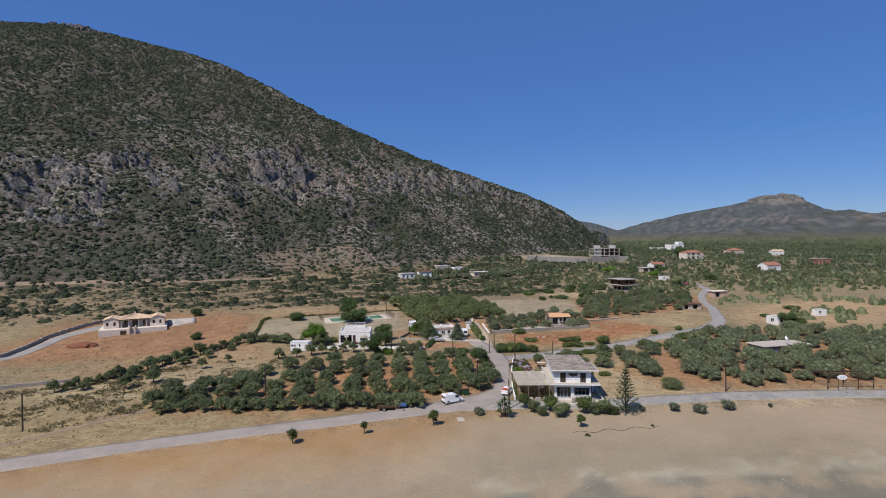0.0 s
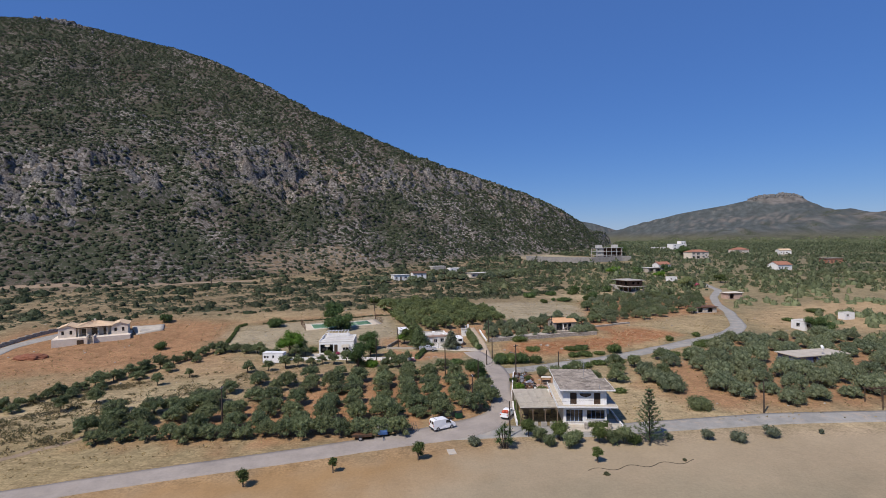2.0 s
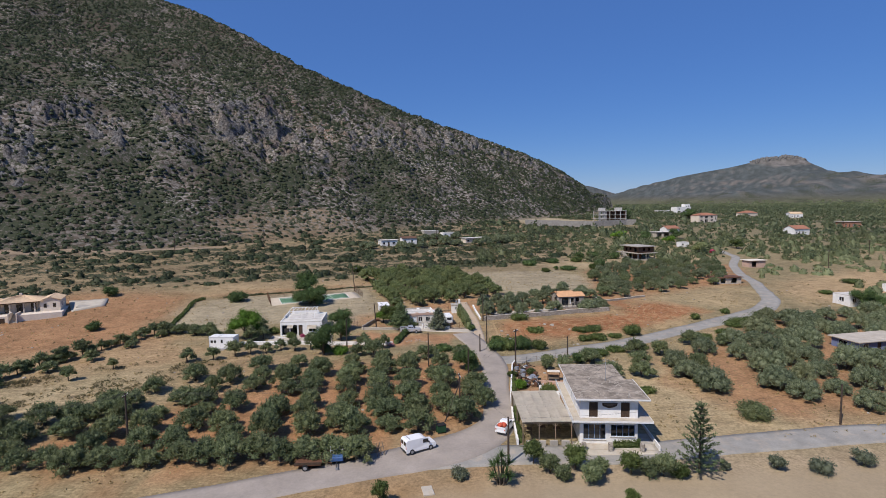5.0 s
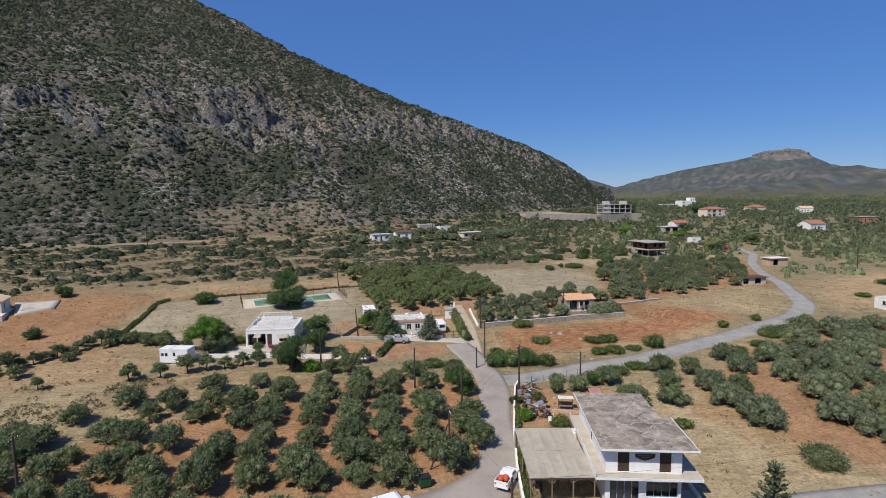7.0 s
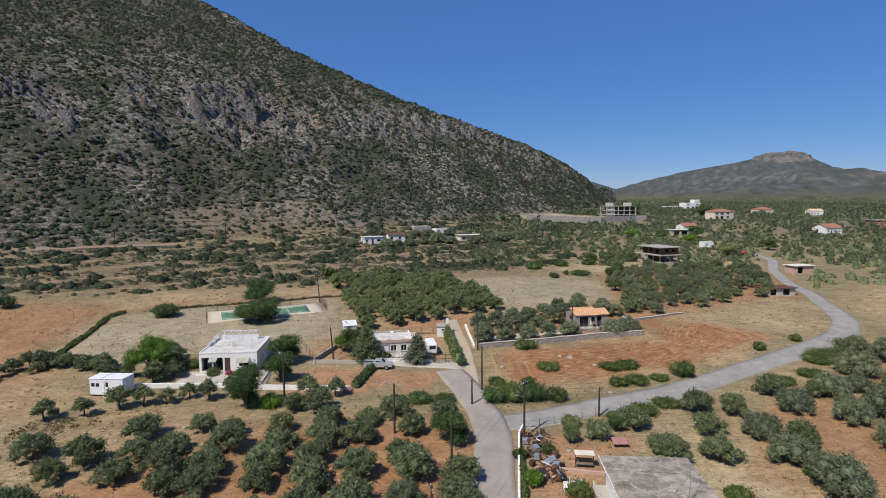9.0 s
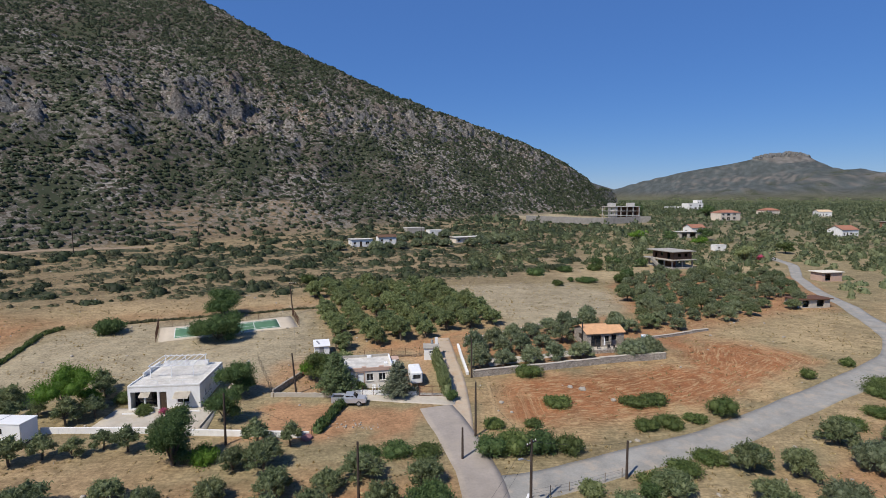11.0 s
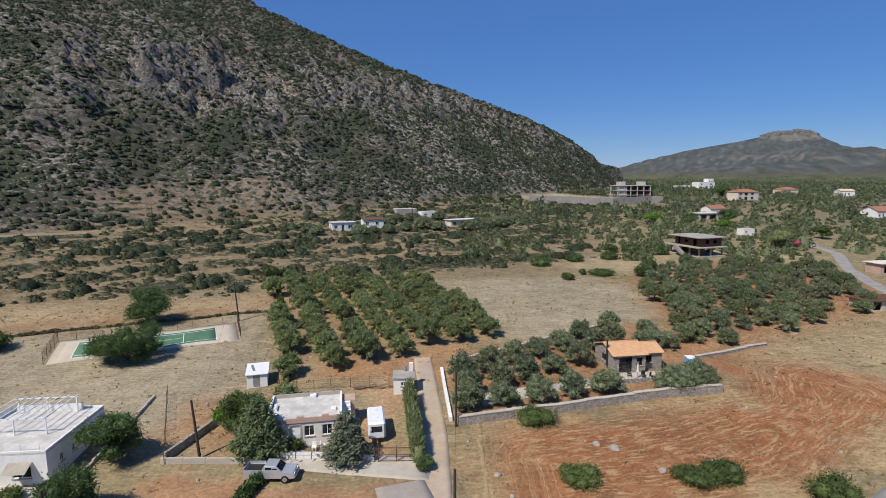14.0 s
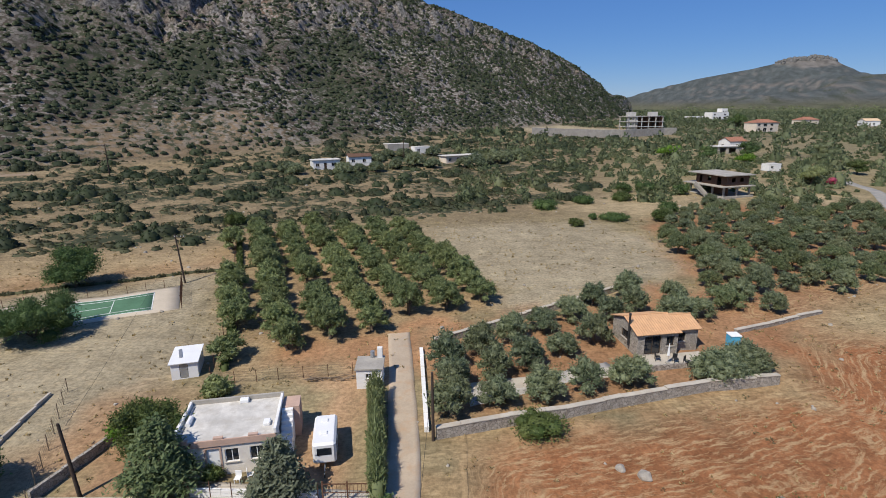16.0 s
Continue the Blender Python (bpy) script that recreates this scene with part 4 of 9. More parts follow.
def trunk_mesh(name, limbs, mat=None, sides=7):
    """Tapered trunk and limbs: each limb is a list of (x, y, z, radius)."""
    verts, faces = [], []
    for limb in limbs:
        o = len(verts)
        for i, (x, y, z, r) in enumerate(limb):
            for q in range(sides):
                t = 2 * math.pi * q / sides
                rr = r * (1 + 0.16 * math.sin(3 * t + i))
                verts.append((x + rr * math.cos(t), y + rr * math.sin(t), z))
        for i in range(len(limb) - 1):
            for q in range(sides):
                e = (q + 1) % sides
                a = o + i * sides
                faces.append((a + q, a + e, a + sides + e, a + sides + q))
    me = mesh_arrays(name, np.array(verts, float), np.array(faces))
    me.materials.append(mat or BARK)
    return me


def grow(name, m, label, category, trunk, crown, group=""):
    root = thing(name, m, label, category, group)
    if trunk is not None:
        t = new("trunk", trunk)
        t.parent = root
    c = new("crown", crown)
    c.parent = root
    return root


def olive_lobes(seed, r=1.0, h=1.0, count=8):
    rng = random.Random(seed)
    lobes = [(0, 0, 1.95 * h, 1.15 * r, 0.9), (rng.uniform(-0.4, 0.4), rng.uniform(-0.4, 0.4), 2.6 * h, 0.7 * r, 0.9)]
    for i in range(count):
        a = i * 2 * math.pi / count + rng.uniform(-0.4, 0.4)
        d = rng.uniform(0.7, 1.45) * r
        lobes.append((d * math.cos(a), d * math.sin(a), rng.uniform(1.05, 2.45) * h, rng.uniform(0.5, 0.95) * r, rng.uniform(0.75, 1.1)))
    return lobes


def dome_lobes(seed, r, h, count):
    """A broad crown built of many small tufts over a dome."""
    rng = random.Random(seed)
    lobes = [(0, 0, 1.9 * h, 1.25 * r, 0.75)]
    for i in range(count):
        a, up = i * 2.4 + rng.uniform(-0.3, 0.3), (i + 0.5) / count
        d = 1.75 * r * math.sqrt(1 - 0.9 * up) * rng.uniform(0.82, 1.1)
        lobes.append((d * math.cos(a), d * math.sin(a), (0.82 + 1.98 * up ** 0.85) * h + rng.uniform(-0.15, 0.15), rng.uniform(0.48, 0.78) * r, rng.uniform(0.8, 1.1)))
    return lobes


def olive_trunk(seed, h=1.0):
    rng = random.Random(seed + 50)
    lean = rng.uniform(-0.25, 0.25), rng.uniform(-0.25, 0.25)
    limbs = [[(0, 0, -0.25, 0.30), (0.03, 0, 0.1, 0.21), (lean[0] * 0.6, lean[1] * 0.6, 0.7 * h, 0.16), (lean[0], lean[1], 1.15 * h, 0.15)]]
    for i in range(4):
        a = i * 1.6 + rng.uniform(-0.4, 0.4)
        limbs.append([(lean[0], lean[1], 1.05 * h, 0.11), (lean[0] + 0.45 * math.cos(a), lean[1] + 0.45 * math.sin(a), 1.6 * h, 0.075), (lean[0] + 0.9 * math.cos(a), lean[1] + 0.9 * math.sin(a), 2.3 * h, 0.03)])
    return limbs


def grove(kinds, places, group, label, seed=0, size=(0.85, 1.15), name="olive_tree"):
    rng = random.Random(seed)
    for x, y in places:
        src = kinds[rng.randrange(len(kinds))]
        s = rng.uniform(*size)
        m = on_ground(x, y, rng.uniform(0, 360), 0.04) @ Matrix.Diagonal((s * rng.uniform(0.85, 1.15), s, s * rng.uniform(0.78, 1.12), 1))
        root = thing(name, m, label, "tree", group)
        for nm, me in (("trunk", src[0]), ("crown", src[1])):
            o = new(nm, me)
            o.parent = root


def fill(poly, dx, dy, turn, jitter, seed, drop=0.0, around=(0.0, 0.0)):
    """Places in rows inside a polygon."""
    rng = np.random.default_rng(seed)
    c, s = math.cos(radians(turn)), math.sin(radians(turn))
    i, j = np.meshgrid(np.arange(-40, 40), np.arange(-40, 40))
    u, v = i.ravel() * dx + rng.uniform(-jitter, jitter, i.size), j.ravel() * dy + rng.uniform(-jitter, jitter, i.size)
    x, y = around[0] + u * c - v * s, around[1] + u * s + v * c
    ok = (rng.uniform(0, 1, i.size) >= drop) & (poly_inside(x, y, poly) > 0.4)
    return [(float(a), float(b)) for a, b in zip(x[ok], y[ok])]


OLIVES = [(trunk_mesh("trunk", olive_trunk(n)), crown_mesh("crown", dome_lobes(n, 1.12, 1.0, 12 + n % 4), 3000, 0.135, OLIVE, n, 2.2)) for n in range(6)]
BIG_OLIVES = [(trunk_mesh("trunk", olive_trunk(20 + n, 1.1)), crown_mesh("crown", dome_lobes(20 + n, 1.55, 1.2, 22), 5600, 0.15, SILVER, 20 + n, 2.0)) for n in range(4)]
ORCHARD_TREES = [(trunk_mesh("trunk", olive_trunk(40 + n, 1.0)), crown_mesh("crown", dome_lobes(40 + n, 0.95, 1.15, 12), 2500, 0.135, ORCHARD, 40 + n, 2.2)) for n in range(4)]
YOUNG = [(trunk_mesh("trunk", [[(x * 0.55, y * 0.55, z * 0.9, r * 0.5) for x, y, z, r in limb] for limb in olive_trunk(60 + n, 0.9)]), crown_mesh("crown", olive_lobes(60 + n, 0.62, 0.82, 6), 1500, 0.10, OLIVE, 60 + n, 2.0)) for n in range(3)]

GARDEN_OLIVES = [(trunk_mesh("trunk", olive_trunk(30 + n)), crown_mesh("crown", dome_lobes(30 + n, 1.0, 1.05, 14), 3000, 0.13, SILVER, 30 + n, 2.2)) for n in range(3)]

near_grove = fill([(-53, 100.5), (-54, 110), (-47, 119), (-38, 128), (-24, 136), (-14, 141), (-4, 140), (11, 137), (11.3, 124), (12.2, 114), (9.4, 109.2), (4, 106.8), (-5, 104.0), (-31, 99.2)], 5.2, 4.6, 8, 1.15, 1, 0.08, (-20, 115))
near_grove += [q for q in [(-6.5, 107.0), (-2.6, 107.8), (1.5, 108.0), (5.7, 109.4), (8.9, 111.6), (10.6, 115.1), (1.0, 113.0), (5.6, 114.0), (-2.8, 112.0), (9.6, 118.6), (10.2, 122.4)] if min(math.hypot(q[0] - e[0], q[1] - e[1]) for e in near_grove) > 2.3]
grove(OLIVES, near_grove, "olives of the roadside grove", "grey-green olive tree on red earth in a grove", 1, (0.68, 1.05))
front_row = [(-46 + 3.1 * i, 99.6 + 0.13 * i + 0.5 * math.sin(i * 2.3)) for i in range(14)]
grove(OLIVES, [p for p in front_row if min(math.hypot(p[0] - q[0], p[1] - q[1]) for q in near_grove) > 1.9], "olives of the roadside grove", "grey-green olive tree on red earth in a grove", 2, (0.7, 0.95))
west_end = [q for q in [(-55.3, 106.0), (-51.4, 104.3), (-50.2, 99.4), (-46.0, 98.4), (-42.8, 98.6), (-53.9, 102.0), (-57.5, 108.8), (-59.0, 112.5), (-54.0, 98.6), (-57.4, 101.8), (-44.0, 113.2), (-48.6, 112.4)] if min(math.hypot(q[0] - e[0], q[1] - e[1]) for e in near_grove + front_row) > 1.7]
grove(OLIVES, west_end, "olives of the roadside grove", "grey-green olive tree on red earth in a grove", 3, (0.75, 1.05))
east_grove = fill([(54.5, 113.5), (60, 111.5), (80, 112), (98, 113), (128, 116), (150, 150), (122, 164), (86, 166), (72, 153), (62, 145), (63.5, 138), (60.5, 127)], 6.3, 6.0, 20, 1.2, 3, 0.05, (70, 125))
east_grove = [p for p in east_grove if not (82.5 < p[0] < 100.5 and 135.4 < p[1] < 143)]
grove(BIG_OLIVES, east_grove, "olives of the eastern grove", "large spreading grey-green olive tree on red earth", 4, (0.62, 0.98), "spreading_olive_tree")
grove(BIG_OLIVES, [(47.7, 120.2), (46.9, 125.7), (47.1, 131.2), (60.9, 134.7), (55.7, 138.2)], "olives of the eastern grove", "large spreading grey-green olive tree on red earth", 5, (0.72, 0.9))
grove(OLIVES, [(33.9, 126.8), (38.9, 125.8), (40.9, 132.3), (42.6, 138.3), (46.8, 137.3), (56.1, 143.8), (62.3, 143.2), (32.3, 133.9), (49.8, 128.4)], "olives behind the house", "small olive tree beside the gravel road", 6, (0.75, 1.0))
orchard = fill([(-26.5, 231), (-7.5, 176.5), (3.6, 178.5), (13.4, 187.5), (24, 193.5), (14.5, 215), (10.5, 229)], 5.2, 3.7, 21, 0.45, 7, 0.04, (0, 205))
grove(ORCHARD_TREES, orchard, "trees of the fenced orchard", "green fruit tree planted in a close row", 8, (1.0, 1.2), "fruit_tree")
garden_olives = [(16.6, 168.0), (17.0, 172.2), (16.4, 176.2), (20.9, 169.6), (21.2, 174.4), (20.0, 178.8), (25.4, 170.6), (24.6, 176.4), (23.8, 181.6), (29.6, 171.8), (28.8, 178.8), (27.8, 184.6), (34.2, 172.6), (33.0, 180.9), (31.8, 187.4), (36.8, 187.2), (40.6, 189.6), (44.6, 186.6), (47.9, 187.6), (36, 192), (41.5, 194.5), (46.8, 192.6)]
grove(GARDEN_OLIVES, garden_olives, "olives round the stone house", "clipped silvery olive tree in a walled garden", 9, (0.9, 1.12))
grove(BIG_OLIVES, [(46.6, 174.6), (43.4, 173.4)], "olives round the stone house", "clipped silvery olive tree in a walled garden", 10, (0.6, 0.95))
north_grove = fill([(62.5, 238), (82, 253), (102, 249), (118, 244), (100, 207), (82, 200.5), (60, 188.5), (52, 188.5), (52.5, 200)], 4.7, 4.6, 26, 0.9, 11, 0.06, (80, 220))
grove(OLIVES[:2] + GARDEN_OLIVES, north_grove, "olives of the northern grove", "grey-green olive tree in a dense grove", 12, (0.76, 1.02))
hedge_row = [(-84, 111), (-81.5, 114), (-79, 118), (-77, 121.5), (-75.4, 124.6), (-73.5, 128), (-72, 132), (-70.5, 135.4), (-69, 138.6), (-67, 142), (-65.5, 145.5), (-63.8, 149), (-62.3, 152.5), (-60.5, 156.5), (-57.5, 157.5), (-54, 156.8), (-50.5, 155.5), (-47, 154.5), (-56, 134), (-60, 128), (-66, 117), (-70, 113)]
SHRUBBY = [(trunk_mesh("trunk", [[(x * 0.6, y * 0.6, z * 0.6, r * 0.6) for x, y, z, r in limb] for limb in olive_trunk(80 + n, 0.8)]), crown_mesh("crown", dome_lobes(80 + n, 0.78, 0.66, 9), 1500, 0.14, OLIVE, 80 + n, 2.1)) for n in range(3)]
edge_rng = random.Random(19)
between = [((a[0] + b[0]) / 2 + edge_rng.uniform(-0.9, 0.9), (a[1] + b[1]) / 2 + edge_rng.uniform(-0.9, 0.9)) for a, b in zip(hedge_row[:18], hedge_row[1:18])]
beside = [(x + 3.2 + edge_rng.uniform(-1, 1), y - 1.6 + edge_rng.uniform(-1.5, 1.5)) for x, y in hedge_row[1:14:2]]
grove(SHRUBBY, between + beside, "young olives along the field edge", "low bushy olive tree along a field edge", 15, (0.8, 1.35), "young_olive_tree")
grove(YOUNG, hedge_row, "young olives along the field edge", "small young olive tree along a field edge", 13, (0.9, 1.45), "young_olive_tree")
grove(YOUNG, [(-44, 137.5), (-39.5, 138.6), (-36, 140.6), (-33.5, 142), (-30.5, 142.5), (-28, 144), (-25, 143.4), (-22, 144.3), (-36.5, 150), (-34.4, 152.2), (-41.8, 152.4), (-44.4, 151.2), (-11, 144.6), (-7, 144.2), (-36.8, 158.5), (-38.5, 160)], "small olives round the white house", "small open olive tree near a white wall", 14, (1.1, 1.5), "young_olive_tree")


def bush(name, x, y, r, h, mat, label, category="bush", seed=1, leaves=700, leaf=0.22, long=1.9, lobes=7, group=""):
    rng = random.Random(seed)
    lob = [(0, 0, h * 0.45, r * 0.62, min(1.0, 0.85 * h / r))]
    for i in range(lobes):
        a = i * 2 * math.pi / lobes + rng.uniform(-0.3, 0.3)
        low = min(1.0, 1.1 * h / r)
        lr = rng.uniform(0.36, 0.52) * r
        d = max(0.1, r - lr) * rng.uniform(0.7, 1)
        lob.append((d * math.cos(a), d * math.sin(a), rng.uniform(0.30, 0.62) * h, lr, low * rng.uniform(0.75, 1.05)))
    limbs = [[(0, 0, -0.3, 0.09), (0.05, 0, h * 0.3, 0.06), (0.15, 0.1, h * 0.6, 0.02)], [(0.1, 0.05, -0.3, 0.07), (-0.2, 0.1, h * 0.35, 0.05), (-0.3, 0.1, h * 0.6, 0.02)]]
    return grow(name, on_ground(x, y, rng.uniform(0, 360), 0.08), label, category, trunk_mesh("trunk", limbs), crown_mesh("crown", lob, int(leaves * 2.9), leaf * 0.50, mat, seed, long, -0.9), group)


def tree(name, x, y, r, h, clear, mat, label, seed=1, leaves=1800, leaf=0.26, long=1.7, lobes=10, flat=0.9, group=""):
    """A tree with a bare stem up to clear and a crown of that radius up to h."""
    rng = random.Random(seed)
    mid = (h + clear) / 2
    half = (h - clear) / 2
    lob = [(0, 0, mid, min(r, half) * 0.85, flat), (0, 0, h - 0.45 * half, 0.5 * min(r, half), flat)]
    for i in range(lobes):
        a = i * 2.4 + rng.uniform(-0.3, 0.3)
        lr = rng.uniform(0.34, 0.5) * min(r, half * 1.3)
        z = clear + lr * 0.7 + (h - clear - 1.5 * lr) * ((i * 0.37) % 1)
        fall = math.sqrt(max(0.15, 1 - ((z - mid) / (half * 1.15)) ** 2))
        lob.append(((r - lr) * fall * math.cos(a), (r - lr) * fall * math.sin(a), z, lr, flat))
    limbs = [[(0, 0, -0.3, 0.05 * h), (0, 0, clear, 0.038 * h), (0.1, 0.05, mid, 0.022 * h), (0, 0, h * 0.85, 0.01 * h)]]
    for i in range(4):
        a = i * 1.57 + rng.uniform(-0.3, 0.3)
        limbs.append([(0, 0, clear * 0.9, 0.022 * h), (0.4 * r * math.cos(a), 0.4 * r * math.sin(a), mid * 0.9, 0.013 * h), (0.7 * r * math.cos(a), 0.7 * r * math.sin(a), mid * 1.1, 0.005 * h)])
    return grow(name, on_ground(x, y, rng.uniform(0, 360), 0.06), label, "tree", trunk_mesh("trunk", limbs), crown_mesh("crown", lob, int(leaves * 3.6), leaf * 0.44, mat, seed, long), group)


# round the white house
tree("umbrella_pine", -38.6, 152.8, 3.6, 6.4, 1.8, PINE_BRIGHT, "bright green round-headed pine tree beside the white house", 71, 3200, 0.24, 1.4, 14)
tree("pine_tree", -36.6, 154.9, 1.6, 3.0, 0.5, PINE_BRIGHT, "small bright green pine beside a larger one", 72, 900, 0.22, 1.4, 7)
tree("fig_tree", -18.6, 158.6, 2.9, 5.0, 0.9, DARK_LEAF, "dense dark green tree beside the white house", 73, 2400, 0.28)
tree("fig_tree", -17.0, 150.4, 2.3, 4.6, 0.8, DARK_LEAF, "dark green tree in front of the white house", 74, 2000, 0.26)
tree("cypress_tree", -18.6, 140.6, 2.3, 6.4, 0.3, DARK_LEAF, "tall dark green tree beside the white garden wall", 75, 3200, 0.24, lobes=16)
bush("shrub", -15.4, 141.2, 1.9, 2.0, PINE_BRIGHT, "bright green rounded shrub", seed=76, leaves=800)
for n, (bx, by, br, bh) in enumerate([(-28.6, 153.2, 1.3, 1.3), (-24.0, 152.8, 1.4, 1.2), (-30.5, 158, 1.2, 1.5), (-33.5, 157, 1.5, 1.6)]):
    bush("garden_shrub", bx, by, br, bh, BUSH, "leafy green garden shrub by the terrace", seed=80 + n, leaves=500, leaf=0.2)
bush("flowering_shrub", -25.9, 153.1, 0.7, 1.1, FLOWERS, "pink flowering shrub by the terrace steps", "bush", 86, 300, 0.14)
# by the court
tree("carob_tree", -31.6, 183.6, 4.9, 5.2, 0.0, DARK_LEAF, "broad dark green tree in front of the tennis court", 90, 5200, 0.27, lobes=26)
tree("carob_tree", -36.6, 198.6, 3.8, 6.0, 0.2, DARK_LEAF, "broad dark green tree behind the tennis court", 91, 3200, 0.30)
bush("carob_bush", -52.6, 185.2, 2.9, 3.0, DARK_LEAF, "rounded dark green bush in a dry field", seed=92, leaves=1800, leaf=0.27)
bush("carob_bush", -89.4, 187.2, 2.4, 3.2, DARK_LEAF, "dark green bush beside a concrete pad", seed=94, leaves=1300)
bush("carob_bush", -76.5, 159.6, 1.9, 2.6, DARK_LEAF, "rounded dark green bush in a red field", seed=93, leaves=1100)
# round the small white-roofed house
tree("acacia_tree", -7.2, 163.2, 2.9, 4.6, 1.2, BUSH, "light green acacia tree beside the small house", 100, 2200, 0.24, 2.2)
tree("mulberry_tree", -9.2, 164.6, 2.0, 3.6, 0.8, PINE_BRIGHT, "light green tree beside the small house", 102, 1300, 0.24)
bush("cactus_bush", -5.6, 171.6, 1.7, 2.2, REED, "clump of pale prickly pear beside a shed", seed=103, leaves=420, leaf=0.42, long=1.3)
bush("oleander", -1.4, 160.6, 0.9, 1.5, BUSH, "small leafy bush by the garden wall", seed=104, leaves=400)
# lane side
tree("carob_tree", 9.4, 130.6, 2.5, 3.8, 0.3, DARK_LEAF, "dense round dark green tree beside the lane", 110, 2600, 0.25)
for n, (bx, by, br, bh) in enumerate([(15.8, 142.2, 2.1, 2.5), (18.4, 142.6, 2.4, 2.7), (21.4, 142.9, 2.3, 2.3), (24.6, 142.8, 1.9, 2.0), (5.2, 142.6, 2.2, 1.2), (8.6, 142.4, 2.0, 1.1), (2.0, 142.0, 1.6, 1.1)]):
    bush("mastic_bush", bx, by, br, bh, BUSH if n % 2 else DARK_LEAF, "low dense green bush at the road junction", seed=120 + n, leaves=1100, leaf=0.2)
for n, (bx, by, br, bh) in enumerate([(24.0, 165.8, 2.6, 1.7), (26.1, 155.2, 2.4, 1.2), (36.6, 155.0, 2.4, 1.1), (39.4, 155.6, 2.2, 1.3), (46.8, 151.6, 2.3, 2.6), (38.6, 148.8, 2.2, 1.4), (35.4, 148.0, 1.8, 1.2), (42.4, 150.0, 1.6, 0.9), (21.6, 148.9, 1.3, 0.9), (16.8, 148.8, 1.7, 1.0), (66.6, 163.6, 1.3, 1.7), (76.6, 168.6, 1.3, 1.4), (31.6, 135.9, 2.2, 1.0), (35.4, 138.4, 2.2, 1.1), (39.4, 140.6, 2.2, 1.0), (44.6, 141.3, 1.8, 0.9), (79, 160.0, 3.6, 1.7), (72.6, 157.4, 2.6, 1.3), (84.6, 164.6, 3.4, 1.7), (60.6, 148.2, 2.3, 1.1), (66.8, 150.8, 2.3, 1.2), (47.2, 122.8, 1.1, 0.8), (37.2, 119.4, 1.5, 0.9), (34.2, 120.4, 0.9, 0.9), (138, 205, 3.6, 1.6), (118, 190, 2.2, 1.2), (33.4, 116.5, 0.9, 1.0)]):
    bush("mastic_bush", bx, by, br, bh, BUSH, "low green bush at the edge of a dry field", seed=140 + n, leaves=int(450 * br), leaf=0.2)
bush("carob_bush", 48.8, 110.2, 2.6, 2.3, OLIVE, "low spreading green bush on bare earth", seed=170, leaves=1500, leaf=0.25)
tree("mulberry_tree", 115.5, 171.6, 4.2, 5.0, 0.6, DARK_LEAF, "large dark green tree beside a small white house", 171, 2600, 0.34)
# dry field in the middle distance
for n, (bx, by, br, bh) in enumerate([(44.5, 233.5, 1.7, 1.8), (54, 238.6, 3.4, 1.5), (49.6, 239.4, 1.0, 1.9), (63.6, 237, 2.2, 3.2), (68.0, 243.4, 2.4, 3.6), (10.6, 224.2, 2.0, 3.4), (-26.4, 233.4, 2.4, 3.0), (41, 250, 3.2, 2.2), (52, 256, 2.8, 1.8), (63, 260, 3, 2.2)]):
    bush("lentisk_bush", bx, by, br, bh, DARK_LEAF if n % 3 else BUSH, "dark green bush in a pale dry field", seed=180 + n, leaves=int(450 * br), leaf=0.27)
# garden behind the two-storey house
for n, (bx, by, br, bh, mt) in enumerate([(17.6, 121.6, 1.2, 1.7, PINE_BRIGHT), (21.7, 119.6, 1.5, 1.8, BUSH), (23.6, 130.2, 1.2, 2.6, OLIVE), (27.0, 131.0, 1.7, 2.9, OLIVE), (29.8, 133.2, 1.1, 2.4, DARK_LEAF), (20.3, 127.6, 0.9, 1.6, BUSH), (24.6, 134.6, 1.4, 1.4, REED), (16.9, 126.8, 0.9, 1.4, BUSH), (33.6, 128.4, 2.0, 1.9, OLIVE)]):
    bush("garden_bush", bx, by, br, bh, mt, "leafy bush in the cluttered yard behind the house", seed=200 + n, leaves=700, leaf=0.2)
# planting along the beach road
for n, (bx, by, br, bh) in enumerate([(15.6, 99.0, 1.2, 2.4), (17.1, 97.0, 1.1, 1.9), (18.3, 95.4, 0.9, 1.4), (20.2, 97.6, 1.3, 2.3), (21.4, 94.8, 1.2, 2.0), (22.8, 96.6, 0.9, 1.5), (26.2, 96.4, 1.2, 2.2), (28.0, 96.0, 1.2, 1.8), (29.8, 95.8, 1.4, 2.2), (31.5, 95.6, 0.9, 1.2)]):
    bush("oleander", bx, by, br * 1.2, bh * 1.65, OLIVE if n % 3 else BUSH, "straggly oleander bush on the beach verge", seed=220 + n, leaves=850, leaf=0.22, group="oleanders before the house")
for n, (bx, by, br, bh) in enumerate([(43.5, 97.0, 0.9, 1.7), (47.8, 95.9, 1.2, 1.6), (54.0, 97.6, 1.1, 1.7), (6.7, 96.2, 0.9, 1.2), (37.5, 97.2, 0.5, 0.9), (62.5, 98.5, 0.3, 0.8)]):
    bush("tamarisk", bx, by, br * 1.25, bh * 1.3, GREY_CEDAR, "grey-green tamarisk bush on the sand", seed=240 + n, leaves=600, leaf=0.2, group="tamarisks on the beach")
for n, (bx, by, br, bh, c) in enumerate([(-24.8, 84.3, 0.95, 2.5, 0.8), (-13.6, 87.9, 0.6, 2.2, 0.9), (-1.8, 91.3, 0.95, 2.9, 0.7), (24.0, 89.8, 0.8, 2.3, 0.9)]):
    tree("young_tree", bx, by, br, bh, c, BUSH, "young green tree planted on the sand", 250 + n, 620, 0.18, 1.8, 6, group="young trees on the beach")
